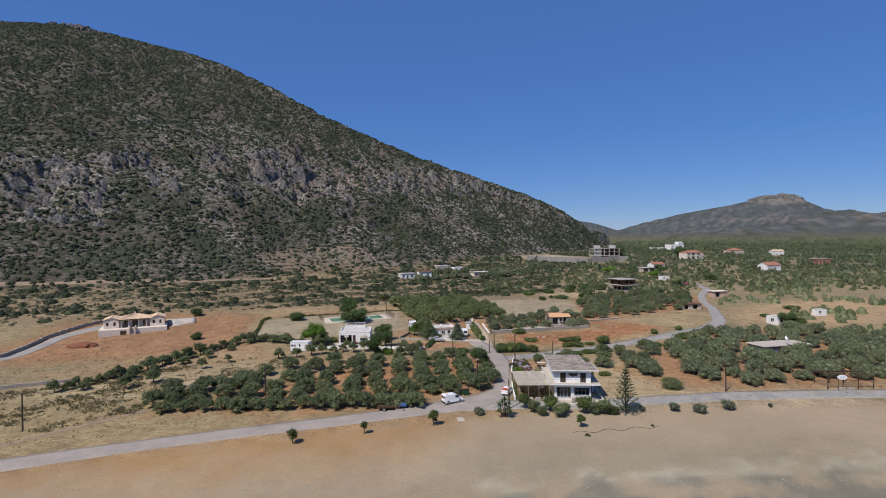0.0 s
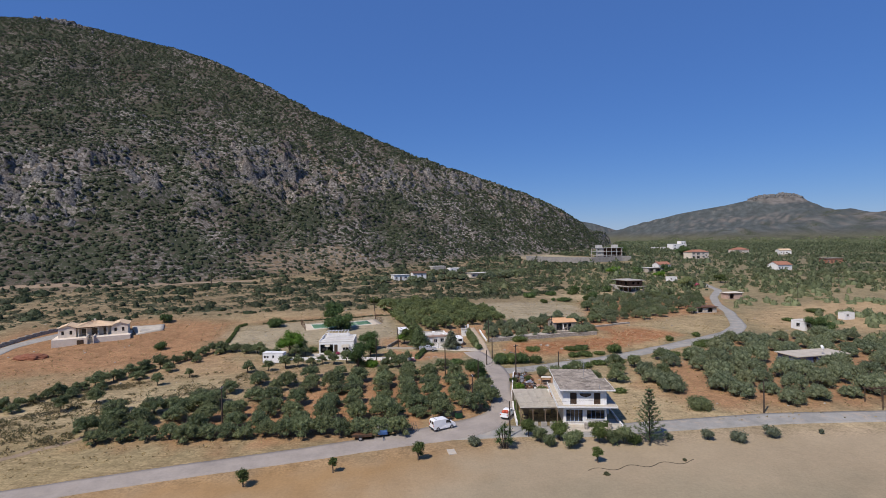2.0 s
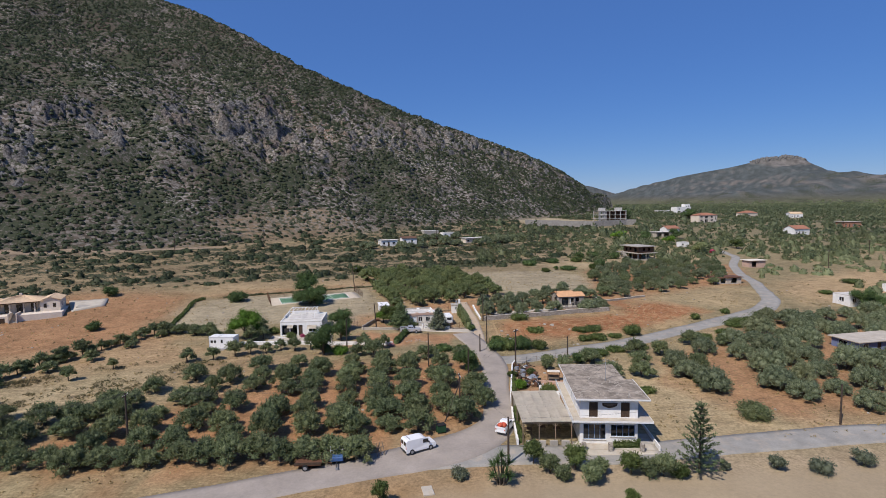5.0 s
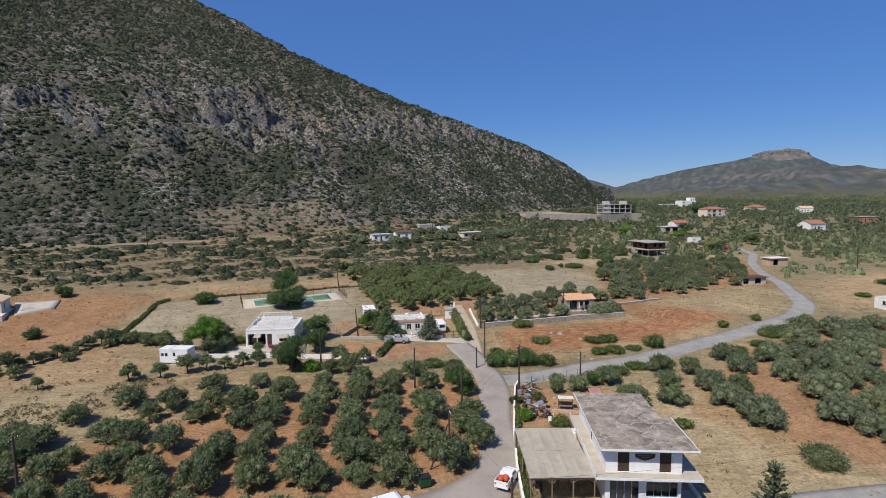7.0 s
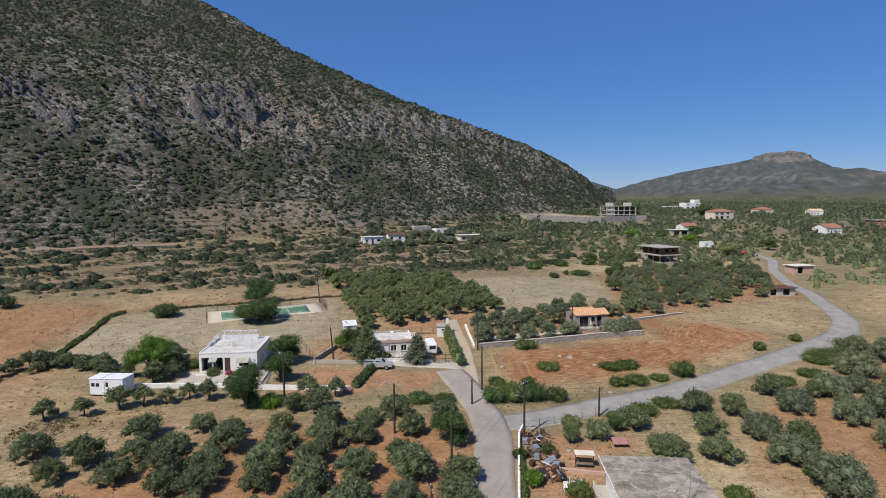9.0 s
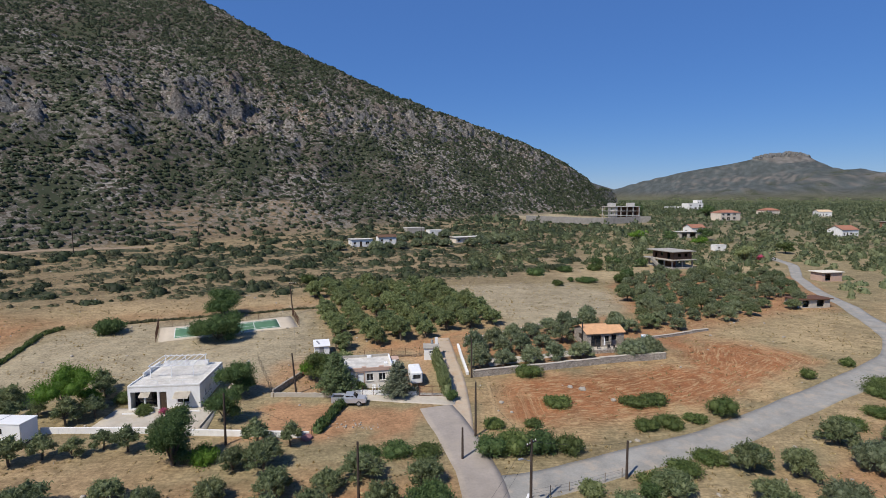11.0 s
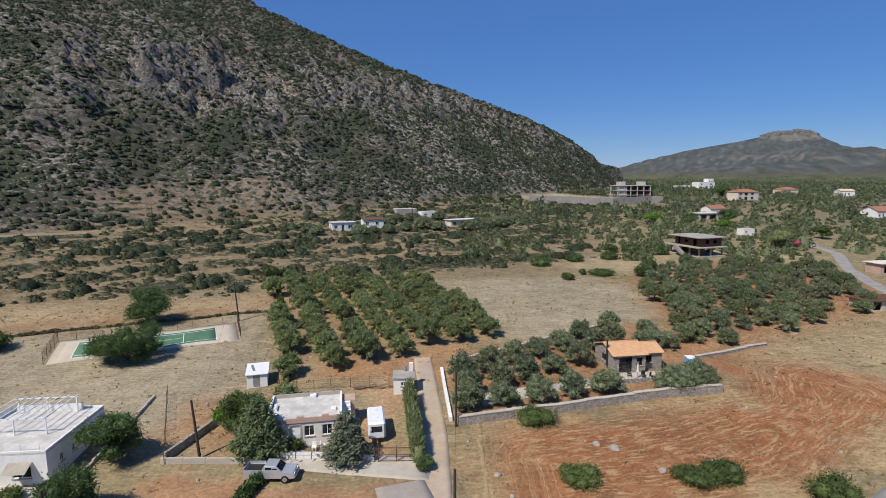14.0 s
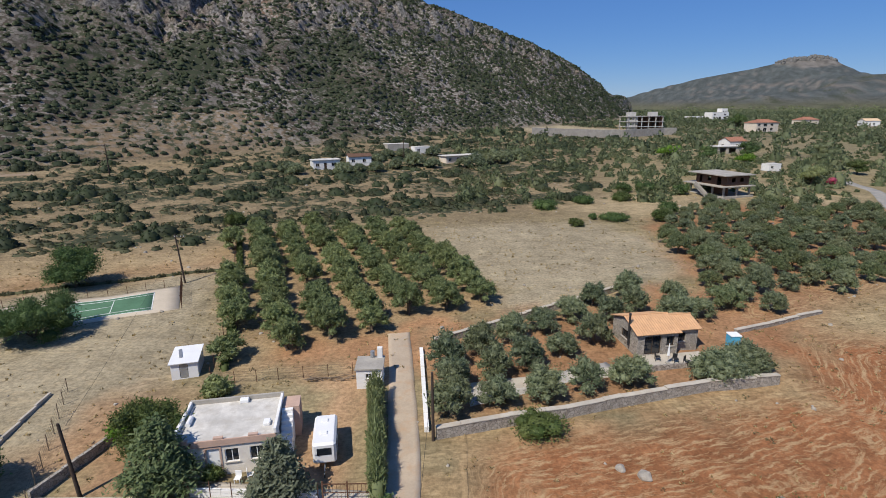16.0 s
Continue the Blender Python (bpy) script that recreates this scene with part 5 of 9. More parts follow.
bush("driftwood_shrub", 24.2, 86.2, 0.5, 0.4, SCRUB, "dry uprooted twig bundle on the sand", seed=258, leaves=160, leaf=0.14)
bush("driftwood_shrub", 36.6, 90.0, 0.35, 0.35, SCRUB, "dry uprooted twig bundle on the sand", seed=259, leaves=120, leaf=0.14)


for n, (bx, by, br, bh, mt, text) in enumerate([(107, 335, 5.2, 6.0, PINE_BRIGHT, "bright green pine on the inland plain"), (142.5, 342, 4.2, 6.4, DARK_LEAF, "dark round-headed tree beside a small house"), (120, 330, 3.8, 6.2, DARK_LEAF, "dark green tree beside a shed"),
                                                (128.8, 320, 3.6, 4.2, PINE_BRIGHT, "bright green tree in a garden"), (124.5, 278, 3.6, 6.0, REED, "yellowish green tree beside the gravel road"), (164, 329, 4.4, 6.6, MIXED_LEAF, "grey-green spreading tree in a dry field"),
                                                (152, 296, 3.4, 4.8, BUSH, "green tree in a dry field"), (228, 506, 6.5, 9.5, DARK_LEAF, "tall dark pine beside a cream villa"), (158, 474, 7.5, 11.0, DARK_LEAF, "tall dark tree behind a concrete frame")]):
    tree("plain_tree", bx, by, br, bh, 0.8, mt, text, 400 + n, 1300, 0.34 if by < 400 else 0.7, 1.6, 12)
bush("bougainvillea", 130.4, 277.6, 1.7, 2.8, FLOWERS, "red flowering bougainvillea in a garden", seed=412, leaves=420, leaf=0.3)
for n, (bx, by, br) in enumerate([(81.4, 267, 2.6), (72.1, 268.7, 3.2), (67.1, 270.4, 2.4)]):
    bush("lentisk_bush", bx, by, br, br * 1.1, DARK_LEAF, "dark green bush in a pale dry field", seed=415 + n, leaves=1100, leaf=0.3)
bush("mastic_bush", 76.0, 159.0, 4.6, 1.5, BUSH, "wide low green bush beside the gravel road", seed=419, leaves=2400, leaf=0.2)


def cedar(x, y, h, r, mat, label, seed, tiers=11, per=9, clear=0.12):
    """A conifer with drooping sprays on tiered boughs."""
    rng = np.random.default_rng(seed)
    limbs, cen, nor = [[(0, 0, -0.3, 0.035 * h), (0, 0, h * 0.5, 0.02 * h), (0, 0, h, 0.004 * h)]], [], []
    for i in range(tiers):
        k = clear + (1 - clear) * i / tiers
        reach = r * (1 - k) ** 0.75 * rng.uniform(0.85, 1.1)
        for j in range(per):
            a = 2 * math.pi * (j + 0.5 * (i % 2)) / per + rng.uniform(-0.25, 0.25)
            z0 = k * h
            tip = reach * rng.uniform(0.75, 1.08)
            limbs.append([(0, 0, z0, 0.008 * h), (0.5 * tip * math.cos(a), 0.5 * tip * math.sin(a), z0 + 0.10 * tip, 0.005 * h), (tip * math.cos(a), tip * math.sin(a), z0 - 0.02 * tip, 0.002 * h)])
            n = max(14, int(120 * tip / r))
            t = rng.uniform(0.18, 1.05, n)
            off = rng.normal(0, 0.10 * r, (n, 3)) * [1, 1, 0.55]
            p = np.stack([t * tip * math.cos(a), t * tip * math.sin(a), z0 + 0.14 * tip * np.sin(t * 2.6) - 0.08 * t], 1) + off
            cen.append(p)
            nor.append(np.tile([0.25 * math.cos(a), 0.25 * math.sin(a), 1.0], (n, 1)))
    v, f = leaf_quads(np.concatenate(cen), np.concatenate(nor), 0.17, rng, 2.4, 0.5)
    me = mesh_arrays("crown", v, f)
    me.materials.append(mat)
    return grow("cedar_tree", on_ground(x, y, 0, 0.05), label, "tree", trunk_mesh("trunk", limbs, sides=5), me)


cedar(-4.6, 159.6, 6.0, 3.3, CEDAR, "spreading dark green cedar beside the small house", 301, 12, 11)
cedar(4.2, 158.6, 5.2, 2.6, GREY_CEDAR, "grey-green cedar in front of the small house", 302, 11, 10)


def norfolk_pine(x, y, h, r, label, seed):
    """Flat whorls of upturned branches on a straight stem."""
    rng = np.random.default_rng(seed)
    limbs, cen, nor = [[(0, 0, -0.3, 0.13), (0, 0, h * 0.6, 0.06), (0, 0, h, 0.015)]], [], []
    for i in range(14):
        k = 0.06 + 0.9 * i / 14
        reach = r * (1 - k) ** 0.8 + 0.12
        for j in range(6):
            a = 2 * math.pi * j / 6 + i * 0.5
            rise = 0.42 * reach
            limbs.append([(0, 0, k * h, 0.03), (reach * 0.6 * math.cos(a), reach * 0.6 * math.sin(a), k * h + rise * 0.35, 0.02), (reach * math.cos(a), reach * math.sin(a), k * h + rise, 0.008)])
            n = int(12 + 26 * reach / r)
            t = rng.uniform(0.12, 1.0, n)
            p = np.stack([t * reach * math.cos(a), t * reach * math.sin(a), k * h + rise * t ** 1.6], 1) + rng.normal(0, 0.07, (n, 3)) * [1, 1, 0.6]
            cen.append(p)
            nor.append(np.tile([-0.3 * math.cos(a), -0.3 * math.sin(a), 1.0], (n, 1)))
    v, f = leaf_quads(np.concatenate(cen), np.concatenate(nor), 0.16, rng, 2.4, 0.4)
    me = mesh_arrays("crown", v, f)
    me.materials.append(CEDAR)
    return grow("norfolk_pine", on_ground(x, y, 0, 0.05), label, "tree", trunk_mesh("trunk", limbs, sides=5), me)


norfolk_pine(34.1, 96.4, 8.9, 2.7, "tiered dark green pine on the beach verge", 310)


def yucca(x, y, label, seed):
    rng = np.random.default_rng(seed)
    limbs, cen, nor = [], [], []
    heads = [(0, 0, 3.3), (0.8, 0.2, 2.4), (-0.9, 0.3, 2.1), (0.45, -0.6, 1.5), (-0.5, -0.5, 2.8), (0.9, -0.4, 1.1), (-1.0, -0.3, 1.2), (0.3, 0.6, 2.0)]
    v_all, f_all, o = [], [], 0
    for hx, hy, hz in heads:
        limbs.append([(hx * 0.3, hy * 0.3, -0.2, 0.12), (hx * 0.7, hy * 0.7, hz * 0.6, 0.09), (hx, hy, hz, 0.07)])
        for i in range(46):
            d = sphere_points(1, rng, -0.35)[0]
            side = np.cross(d, (0, 0, 1.0)) / (np.linalg.norm(np.cross(d, (0, 0, 1.0))) + 1e-6) * 0.065
            c = np.array((hx, hy, hz))
            tip = c + d * 0.95
            v_all += [c - side, c + side, tip + side * 0.15, tip - side * 0.15]
            f_all.append((o, o + 1, o + 2, o + 3))
            o += 4
    me = mesh_arrays("crown", np.array(v_all), np.array(f_all))
    me.materials.append(DARK_LEAF)
    return grow("yucca", on_ground(x, y, 0, 0.05), label, "plant", trunk_mesh("trunk", limbs, sides=6), me)


yucca(11.3, 94.9, "spiky dark green yucca with several heads", 320)


def hedge(name, line, width, height, mat, label, seed, leaves_per_m=110, leaf=0.2, long=2.2, uneven=0.25, category="hedge"):
    """A leafy hedge along a line on the ground."""
    rng = np.random.default_rng(seed)
    cen, nor, cv, cf = [], [], [], []
    for (ax, ay), (bx, by) in zip(line, line[1:]):
        size = math.hypot(bx - ax, by - ay)
        n = int(size * leaves_per_m)
        t = rng.uniform(0, 1, n)
        a = rng.uniform(-0.2, math.pi + 0.2, n)
        lump = 1 + uneven * wavy(ax + t * (bx - ax) * 1.0, ay + t * (by - ay), 2.6, 4.0 + seed)
        across = np.cos(a) * width / 2 * rng.uniform(0.75, 1.05, n) * lump
        z = np.clip(np.sin(a), -0.1, 1) * height * 0.45 * lump + height * 0.5 * rng.uniform(0.1, 1.1, n)
        nx, ny = -(by - ay) / size, (bx - ax) / size
        x, y = ax + t * (bx - ax) + nx * across, ay + t * (by - ay) + ny * across
        cen.append(np.stack([x, y, lie(x, y) + z], 1))
        nor.append(np.stack([nx * np.cos(a), ny * np.cos(a), np.sin(a)], 1))
        steps = max(1, int(size / 1.5))
        for i in range(steps):
            o = len(cv)
            for e in (i / steps, (i + 1) / steps):
                for q, zz in ((-0.32, -0.1), (-0.28, 0.6), (0.28, 0.6), (0.32, -0.1)):
                    px, py = ax + e * (bx - ax) + nx * q * width, ay + e * (by - ay) + ny * q * width
                    cv.append((px, py, gz(px, py) + zz * height))
            cf += [(o, o + 1, o + 5, o + 4), (o + 1, o + 2, o + 6, o + 5), (o + 2, o + 3, o + 7, o + 6), (o, o + 3, o + 2, o + 1), (o + 4, o + 5, o + 6, o + 7)]
    v, f = leaf_quads(np.concatenate(cen), np.concatenate(nor) * 0.5 + (0, 0, 0.5), leaf, rng, long, 0.5, True)
    me = mesh_arrays(name, np.concatenate([v, np.array(cv)]), np.concatenate([f, halves(cf) + len(v)]))
    me.materials.append(mat)
    return tagged(new(name, me), label, category)


hedge("reed_hedge", [(11.2, 158.0), (10.6, 163), (9.6, 171.0)], 1.3, 2.9, REED, "tall pale green reed hedge along the lane", 1, 420, 0.13, 5.0, 0.2)
bush("oleander", 11.8, 157.0, 1.0, 1.7, DARK_LEAF, "dark bush at the end of the reed hedge", seed=330, leaves=600)
hedge("field_hedge", [(-59.6, 161.4), (-61.3, 170.5), (-64, 183), (-62.6, 187)], 1.0, 0.75, BUSH, "low green hedge between two fields", 2, 90, 0.17, 1.8, 0.8)
hedge("court_hedge", [(-58, 188.5), (-46, 194.6), (-23.2, 204.6), (-14, 208)], 0.55, 0.5, SCRUB, "low dry brownish hedge behind the tennis court", 3, 70, 0.16, 1.8, 0.9)
hedge("orchard_hedge", [(-22.4, 224), (-15.4, 205), (-9.4, 186), (-6.6, 176)], 0.9, 1.1, BUSH, "low green hedge along the orchard fence", 4, 60, 0.22, 1.8, 0.4)
hedge("yard_hedge", [(-4.8, 147.4), (-3.9, 151.6), (-3.2, 155)], 1.2, 1.3, DARK_LEAF, "dark green hedge at the end of the white wall", 5, 120, 0.22)
hedge("planter_hedge", [(26.2, 102.2), (29.6, 102.2)], 0.9, 1.2, BUSH, "flowering hedge in front of the house windows", 6, 260, 0.14, 1.5)
hedge("lane_creeper", [(14.9, 104), (15.2, 110), (16.0, 118), (17.1, 126)], 0.6, 1.0, BUSH, "straggly creeper along the lane wall", 7, 90, 0.18, 1.8, 0.6)


# ---------------------------------------------------------------- scrub that nobody could count
CELL = 43758.5453


def dice(i, j, seed):
    h = np.sin(i * 127.1 + j * 311.7 + seed * 74.7) * CELL
    return h - np.floor(h)


def blocks(x, y, size, stretch, seed):
    """A height between 0 and 1 for each of many irregular cells, and how near the cell's edge lies."""
    u, v = (x * 0.82 + y * 0.57) / size, (y * 0.82 - x * 0.57) / (size * stretch)
    i0, j0 = np.floor(u), np.floor(v)
    best, second, high = np.full(np.shape(x), 9.0), np.full(np.shape(x), 9.0), np.zeros(np.shape(x))
    for a in (-1, 0, 1):
        for b in (-1, 0, 1):
            i, j = i0 + a, j0 + b
            d = np.hypot(u - i - dice(i, j, seed), v - j - dice(i, j, seed + 1))
            near = d < best
            second = np.where(near, best, np.minimum(second, d))
            high = np.where(near, dice(i, j, seed + 2), high)
            best = np.where(near, d, best)
    return high, np.clip((second - best) * 4, 0, 1)


def crag_lift(x, y):
    """How far the crags stand over the slope."""
    k = crag_at(x, y)
    h1, e1 = blocks(x, y, 5.0, 2.6, 1.0)
    h2, e2 = blocks(x, y, 2.2, 1.6, 5.0)
    return np.where(k > 0.02, -2.2 + np.clip(k * 1.25, 0, 1) * (4.6 * h1 * (0.2 + 0.8 * e1) + 3.2 * h2 * (0.15 + 0.85 * e2) - 0.4), -2.2)


for n, poly in enumerate(CRAGS):
    lo, hi = np.min(poly, 0) - 12, np.max(poly, 0) + 12
    step = (1.1, 1.1, 1.25, 1.3, 1.6, 1.5, 2.0, 2.0)[n]
    qx, qy = np.meshgrid(np.arange(lo[0], hi[0], step), np.arange(lo[1], hi[1], step))
    rng = np.random.default_rng(500 + n)
    qx, qy = qx + rng.uniform(-0.35, 0.35, qx.shape) * step, qy + rng.uniform(-0.35, 0.35, qx.shape) * step
    rise = crag_lift(qx, qy)
    qz = lie(qx, qy) + rise + rng.uniform(-0.65, 0.65, qx.shape)
    ix = np.arange(qx.size).reshape(qx.shape)
    cells = np.stack([ix[:-1, :-1], ix[:-1, 1:], ix[1:, 1:], ix[1:, :-1]], -1).reshape(-1, 4)
    cells = cells[(rise.ravel()[cells].max(1) > -0.6)]
    kept, back = np.unique(cells, return_inverse=True)
    cliff = mesh_arrays("cliff", np.stack([qx, qy, qz], -1).reshape(-1, 3)[kept], back.reshape(-1, 4))
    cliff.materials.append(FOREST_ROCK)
    tagged(new("cliff", cliff), "grey fissured limestone cliff with dark crevices", "cliff", kind="structure")


def scatter(name, x, y, r, h, per, leaf, mat, label, category, seed, core=True, sink=0.05, simple=False, inner=1.0):
    """Many bushes in one mesh: a dim inner dome and sprays of leaves each."""
    rng = np.random.default_rng(seed)
    z = lie(x, y) - sink + np.where(crag_lift(x, y) > 0, crag_lift(x, y) + 0.3, 0)
    n = len(x)
    d = sphere_points(n * per, rng, -0.1).reshape(n, per, 3)
    k = rng.uniform(0.74, 1.04, (n, per, 1))
    scale = np.stack([r, r, h], 1)[:, None]
    inside = scale * inner
    c = (np.stack([x, y, z], 1)[:, None] + d * k * scale).reshape(-1, 3)
    sizes = np.repeat(leaf * np.sqrt(r / np.median(r)), per)
    v, f = leaf_quads(c, d.reshape(-1, 3), sizes, rng, 1.6, 0.55, True)
    if core:
        sides, rings = (6, [(-0.15, 0.95), (0.66, 0.50)]) if simple else (6, [(-0.15, 0.90), (0.55, 0.72), (0.88, 0.15)])
        t, m = np.arange(sides) * 2 * math.pi / sides, sides * len(rings)
        dome = np.concatenate([np.stack([rr * np.cos(t), rr * np.sin(t), np.full(sides, zz)], 1) for zz, rr in rings])
        spin = rng.uniform(0, 6.28, n)
        cs, sn = np.cos(spin)[:, None], np.sin(spin)[:, None]
        dx = (dome[None, :, 0] * cs - dome[None, :, 1] * sn) * rng.uniform(0.8, 1.15, (n, m))
        dy = (dome[None, :, 0] * sn + dome[None, :, 1] * cs) * rng.uniform(0.8, 1.15, (n, m))
        dz = np.repeat(dome[None, :, 2], n, 0)
        cv = (np.stack([x, y, z], 1)[:, None] + np.stack([dx, dy, dz], 2) * inside).reshape(-1, 3)
        one = []
        for q in range(sides):
            e = (q + 1) % sides
            one += [(o + q, o + e, o + sides + e, o + sides + q) for o in range(0, m - sides, sides)]
        cf = (np.array(one)[None] + (np.arange(n) * m)[:, None, None]).reshape(-1, 4) + len(v)
        v, f = np.concatenate([v, cv]), np.concatenate([f, halves(cf)])
    me = mesh_arrays(name, v, f)
    me.materials.append(mat)
    return tagged(new(name, me), label, category, kind="stuff")


def sown(n, x0, x1, y0, y1, density, seed):
    """Random places kept by a density between 0 and 1."""
    rng = np.random.default_rng(seed)
    x, y = rng.uniform(x0, x1, n), rng.uniform(y0, y1, n)
    keep = rng.uniform(0, 1, n) < density(x, y)
    return x[keep], y[keep], rng


def uphill(x, y):
    df, side, _ = poly_dist(x, y, FOOT)
    dr, over, _ = poly_dist(x, y, RIDGE)
    return np.where((side > 0) & (over < 3), df / (df + dr), -1)


def clear_of_roads(x, y, gap=1.0):
    ok = np.ones(len(x), bool)
    for line, w in (([(14.5, 135.5, 0), (29, 140, 0), (42.6, 145, 0), (59.3, 154.8, 0), (77, 164.5, 0), (89, 172.5, 0), (97, 182, 0), (102, 194, 0), (113, 226, 0), (136, 268, 0), (142, 300, 0)], 2.8),
                    ([(-260, 160, 0), (-176, 205.7, 0), (-118, 240, 0), (-88, 262, 0)], 1.8), ([(-132, 120, 0), (-118.5, 141, 0), (-120, 162, 0), (-104, 178, 0)], 3.0),
                    ([(-150, 46, 0), (-67.6, 77.9, 0), (-37.4, 88.2, 0), (-5, 98.5, 0), (10, 105, 0), (13.4, 122, 0), (14.2, 138, 0), (10, 155, 0)], 3.2)):
        ok &= poly_dist(x, y, line)[0] > w + gap
    return ok


mx, my, rng = sown(118000, -620, 260, 60, 790, lambda x, y: np.where(uphill(x, y) > 0.0, (0.92 + 0.3 * wavy(x, y, 38, 1.7)) * np.where(x > -0.90 * y - 30, 1 - 0.5 * crag_at(x, y), 0.25) * np.where(poly_inside(x, y, [(-100, 272), (-72, 284), (-48, 312), (-40, 335), (-60, 338), (-84, 316), (-104, 290)]) > 0, 0.45, 1), 0), 11)
near_m = np.hypot(mx, my - 60) < 420
scatter("hillside_scrub", mx[near_m], my[near_m], rng.uniform(0.55, 1.35, near_m.sum()) * rng.uniform(0.85, 1.7, near_m.sum()), rng.uniform(0.45, 1.25, near_m.sum()), 12, 0.46, MAQUIS, "dark green evergreen scrub dotting the mountainside", "scrub", 12)
scatter("hillside_scrub", mx[~near_m], my[~near_m], rng.uniform(0.8, 2.0, (~near_m).sum()), rng.uniform(0.7, 1.7, (~near_m).sum()), 6, 0.85, MAQUIS, "dark green evergreen scrub on the upper mountainside", "scrub", 13, simple=True)


def riser_at(x, y):
    """Bare terrace edges."""
    return np.clip(np.sin(lie(x, y) * 4.2 + 1.1 * wavy(x, y, 34, 1.4)) * 2.0 - 0.85, 0, 1)


def terrace_density(x, y):
    k = poly_inside(x, y, [(-260, 132), (-140, 173), (-112, 183), (-84, 195), (-58, 208), (-28, 217), (-18, 234), (14, 236), (60, 262), (66, 300), (120, 430), (150, 540), (60, 440), (-20, 345), (-75, 285), (-125, 234), (-250, 150)])
    return np.where(k > 0, 0.62 + 0.42 * wavy(x, y, 26, 5.5) + 0.35 * wavy(x * 0.35 - y * 0.1, y * 2.0, 30, 1.2), 0) * (1 - 0.85 * riser_at(x, y))


tx, ty, rng = sown(52000, -260, 150, 132, 540, terrace_density, 14)
ok = clear_of_roads(tx, ty) & ~((np.abs(tx - 108) < 44) & (np.abs(ty - 448) < 30))
ok &= (poly_inside(tx, ty, [(-100, 272), (-72, 284), (-48, 312), (-40, 335), (-60, 338), (-84, 316), (-104, 290)]) < 0) | (rng.uniform(0, 1, len(tx)) < 0.35)
tx, ty = tx[ok], ty[ok]
scatter("terrace_scrub", tx, ty, rng.uniform(0.3, 1.0, len(tx)) * rng.uniform(0.8, 2.0, len(tx)), rng.uniform(0.3, 0.9, len(tx)), 16, 0.24, SCRUB, "low dark scrub on dry stony terraces", "scrub", 15, simple=True)
big_x, big_y, rng = sown(34000, -260, 150, 132, 540, lambda x, y: terrace_density(x, y) * 0.55 * np.clip(0.5 + 0.8 * wavy(x, y, 33, 2.7), 0.1, 1), 114)
ok = clear_of_roads(big_x, big_y, 2) & ~((np.abs(big_x - 108) < 44) & (np.abs(big_y - 448) < 30)) & (np.hypot(big_x - 24, big_y - 320) > 14)
scatter("terrace_bushes", big_x[ok], big_y[ok], rng.uniform(0.8, 2.9, ok.sum()), rng.uniform(0.7, 2.1, ok.sum()), 70, 0.36, MAQUIS, "rounded dark green bushes on dry terraces", "bushes", 115)


def plain_density(x, y):
    d = np.where((y > 256) & (x > 20) & (x < 1500), 0.60 + 0.45 * wavy(x, y, 70, 2.5) + 0.35 * wavy(x, y, 23, 6.5), 0)
    for hx, hy, hr in ((90, 264, 11), (142, 452, 20), (226, 464, 16), (146, 358, 18), (228, 357, 14), (292, 400, 12), (306, 540, 16), (290, 648, 18), (130, 304, 5), (326, 507, 10), (24, 320, 10)):
        d = np.where(np.hypot(x - hx, y - hy) < hr * 0.62 + 2, 0, d)
    return np.where(poly_dist(x, y, FOOT)[1] > -4, 0, d)


px_, py_, rng = sown(26000, 20, 620, 256, 900, plain_density, 16)
ok = clear_of_roads(px_, py_) & ~((np.abs(px_ - 108) < 46) & (np.abs(py_ - 446) < 34))
px_, py_ = px_[ok], py_[ok]
px_r = rng.uniform(0.5, 1.0, len(px_)) * rng.choice([1.2, 1.6, 2.6, 4.2], len(px_), p=[0.3, 0.35, 0.25, 0.1])
px_h, near_p = px_r * rng.uniform(0.9, 1.6, len(px_)), py_ < 345
scatter("plain_trees", px_[near_p], py_[near_p], px_r[near_p], px_h[near_p], 110, 0.36, MIXED_LEAF, "olive and carob trees on the inland plain", "trees", 17, inner=0.72)
scatter("plain_trees", px_[~near_p], py_[~near_p], px_r[~near_p], px_h[~near_p], 18, 0.72, MIXED_LEAF, "scattered olive and carob trees on the inland plain", "trees", 117, simple=True, inner=0.8)
fx, fy, rng = sown(22000, 180, 1700, 640, 1700, lambda x, y: np.where((poly_dist(x, y, FOOT)[1] < 0) & (lie(x, y) < np.interp(y, RISE_Y, RISE_Z) + 8), np.clip(0.5 + 0.7 * wavy(x, y, 130, 3.5), 0, 1), 0), 18)
scatter("far_woods", fx, fy, rng.uniform(1.8, 3.6, len(fx)), rng.uniform(1.8, 3.4, len(fx)), 7, 1.7, MIXED_LEAF, "distant dark green trees and scrub", "trees", 19, simple=True)
ex, ey, rng = sown(2600, 95, 330, 150, 330, lambda x, y: np.where((poly_inside(x, y, [(124, 166), (104, 178), (112, 215), (134, 262), (150, 330), (330, 330), (330, 150), (150, 150)]) > 2), np.clip(0.15 + 0.75 * wavy(x, y, 48, 7.7), 0, 0.8), 0), 20)
ok = clear_of_roads(ex, ey) & (np.hypot(ex - 117, ey - 175) > 8) & (np.hypot(ex - 128, ey - 304) > 6)
scatter("plain_trees", ex[ok], ey[ok], rng.uniform(0.9, 2.3, ok.sum()), rng.uniform(0.9, 3.2, ok.sum()), 45, 0.40, MIXED_LEAF, "olive trees and bushes in dry fields", "trees", 21)
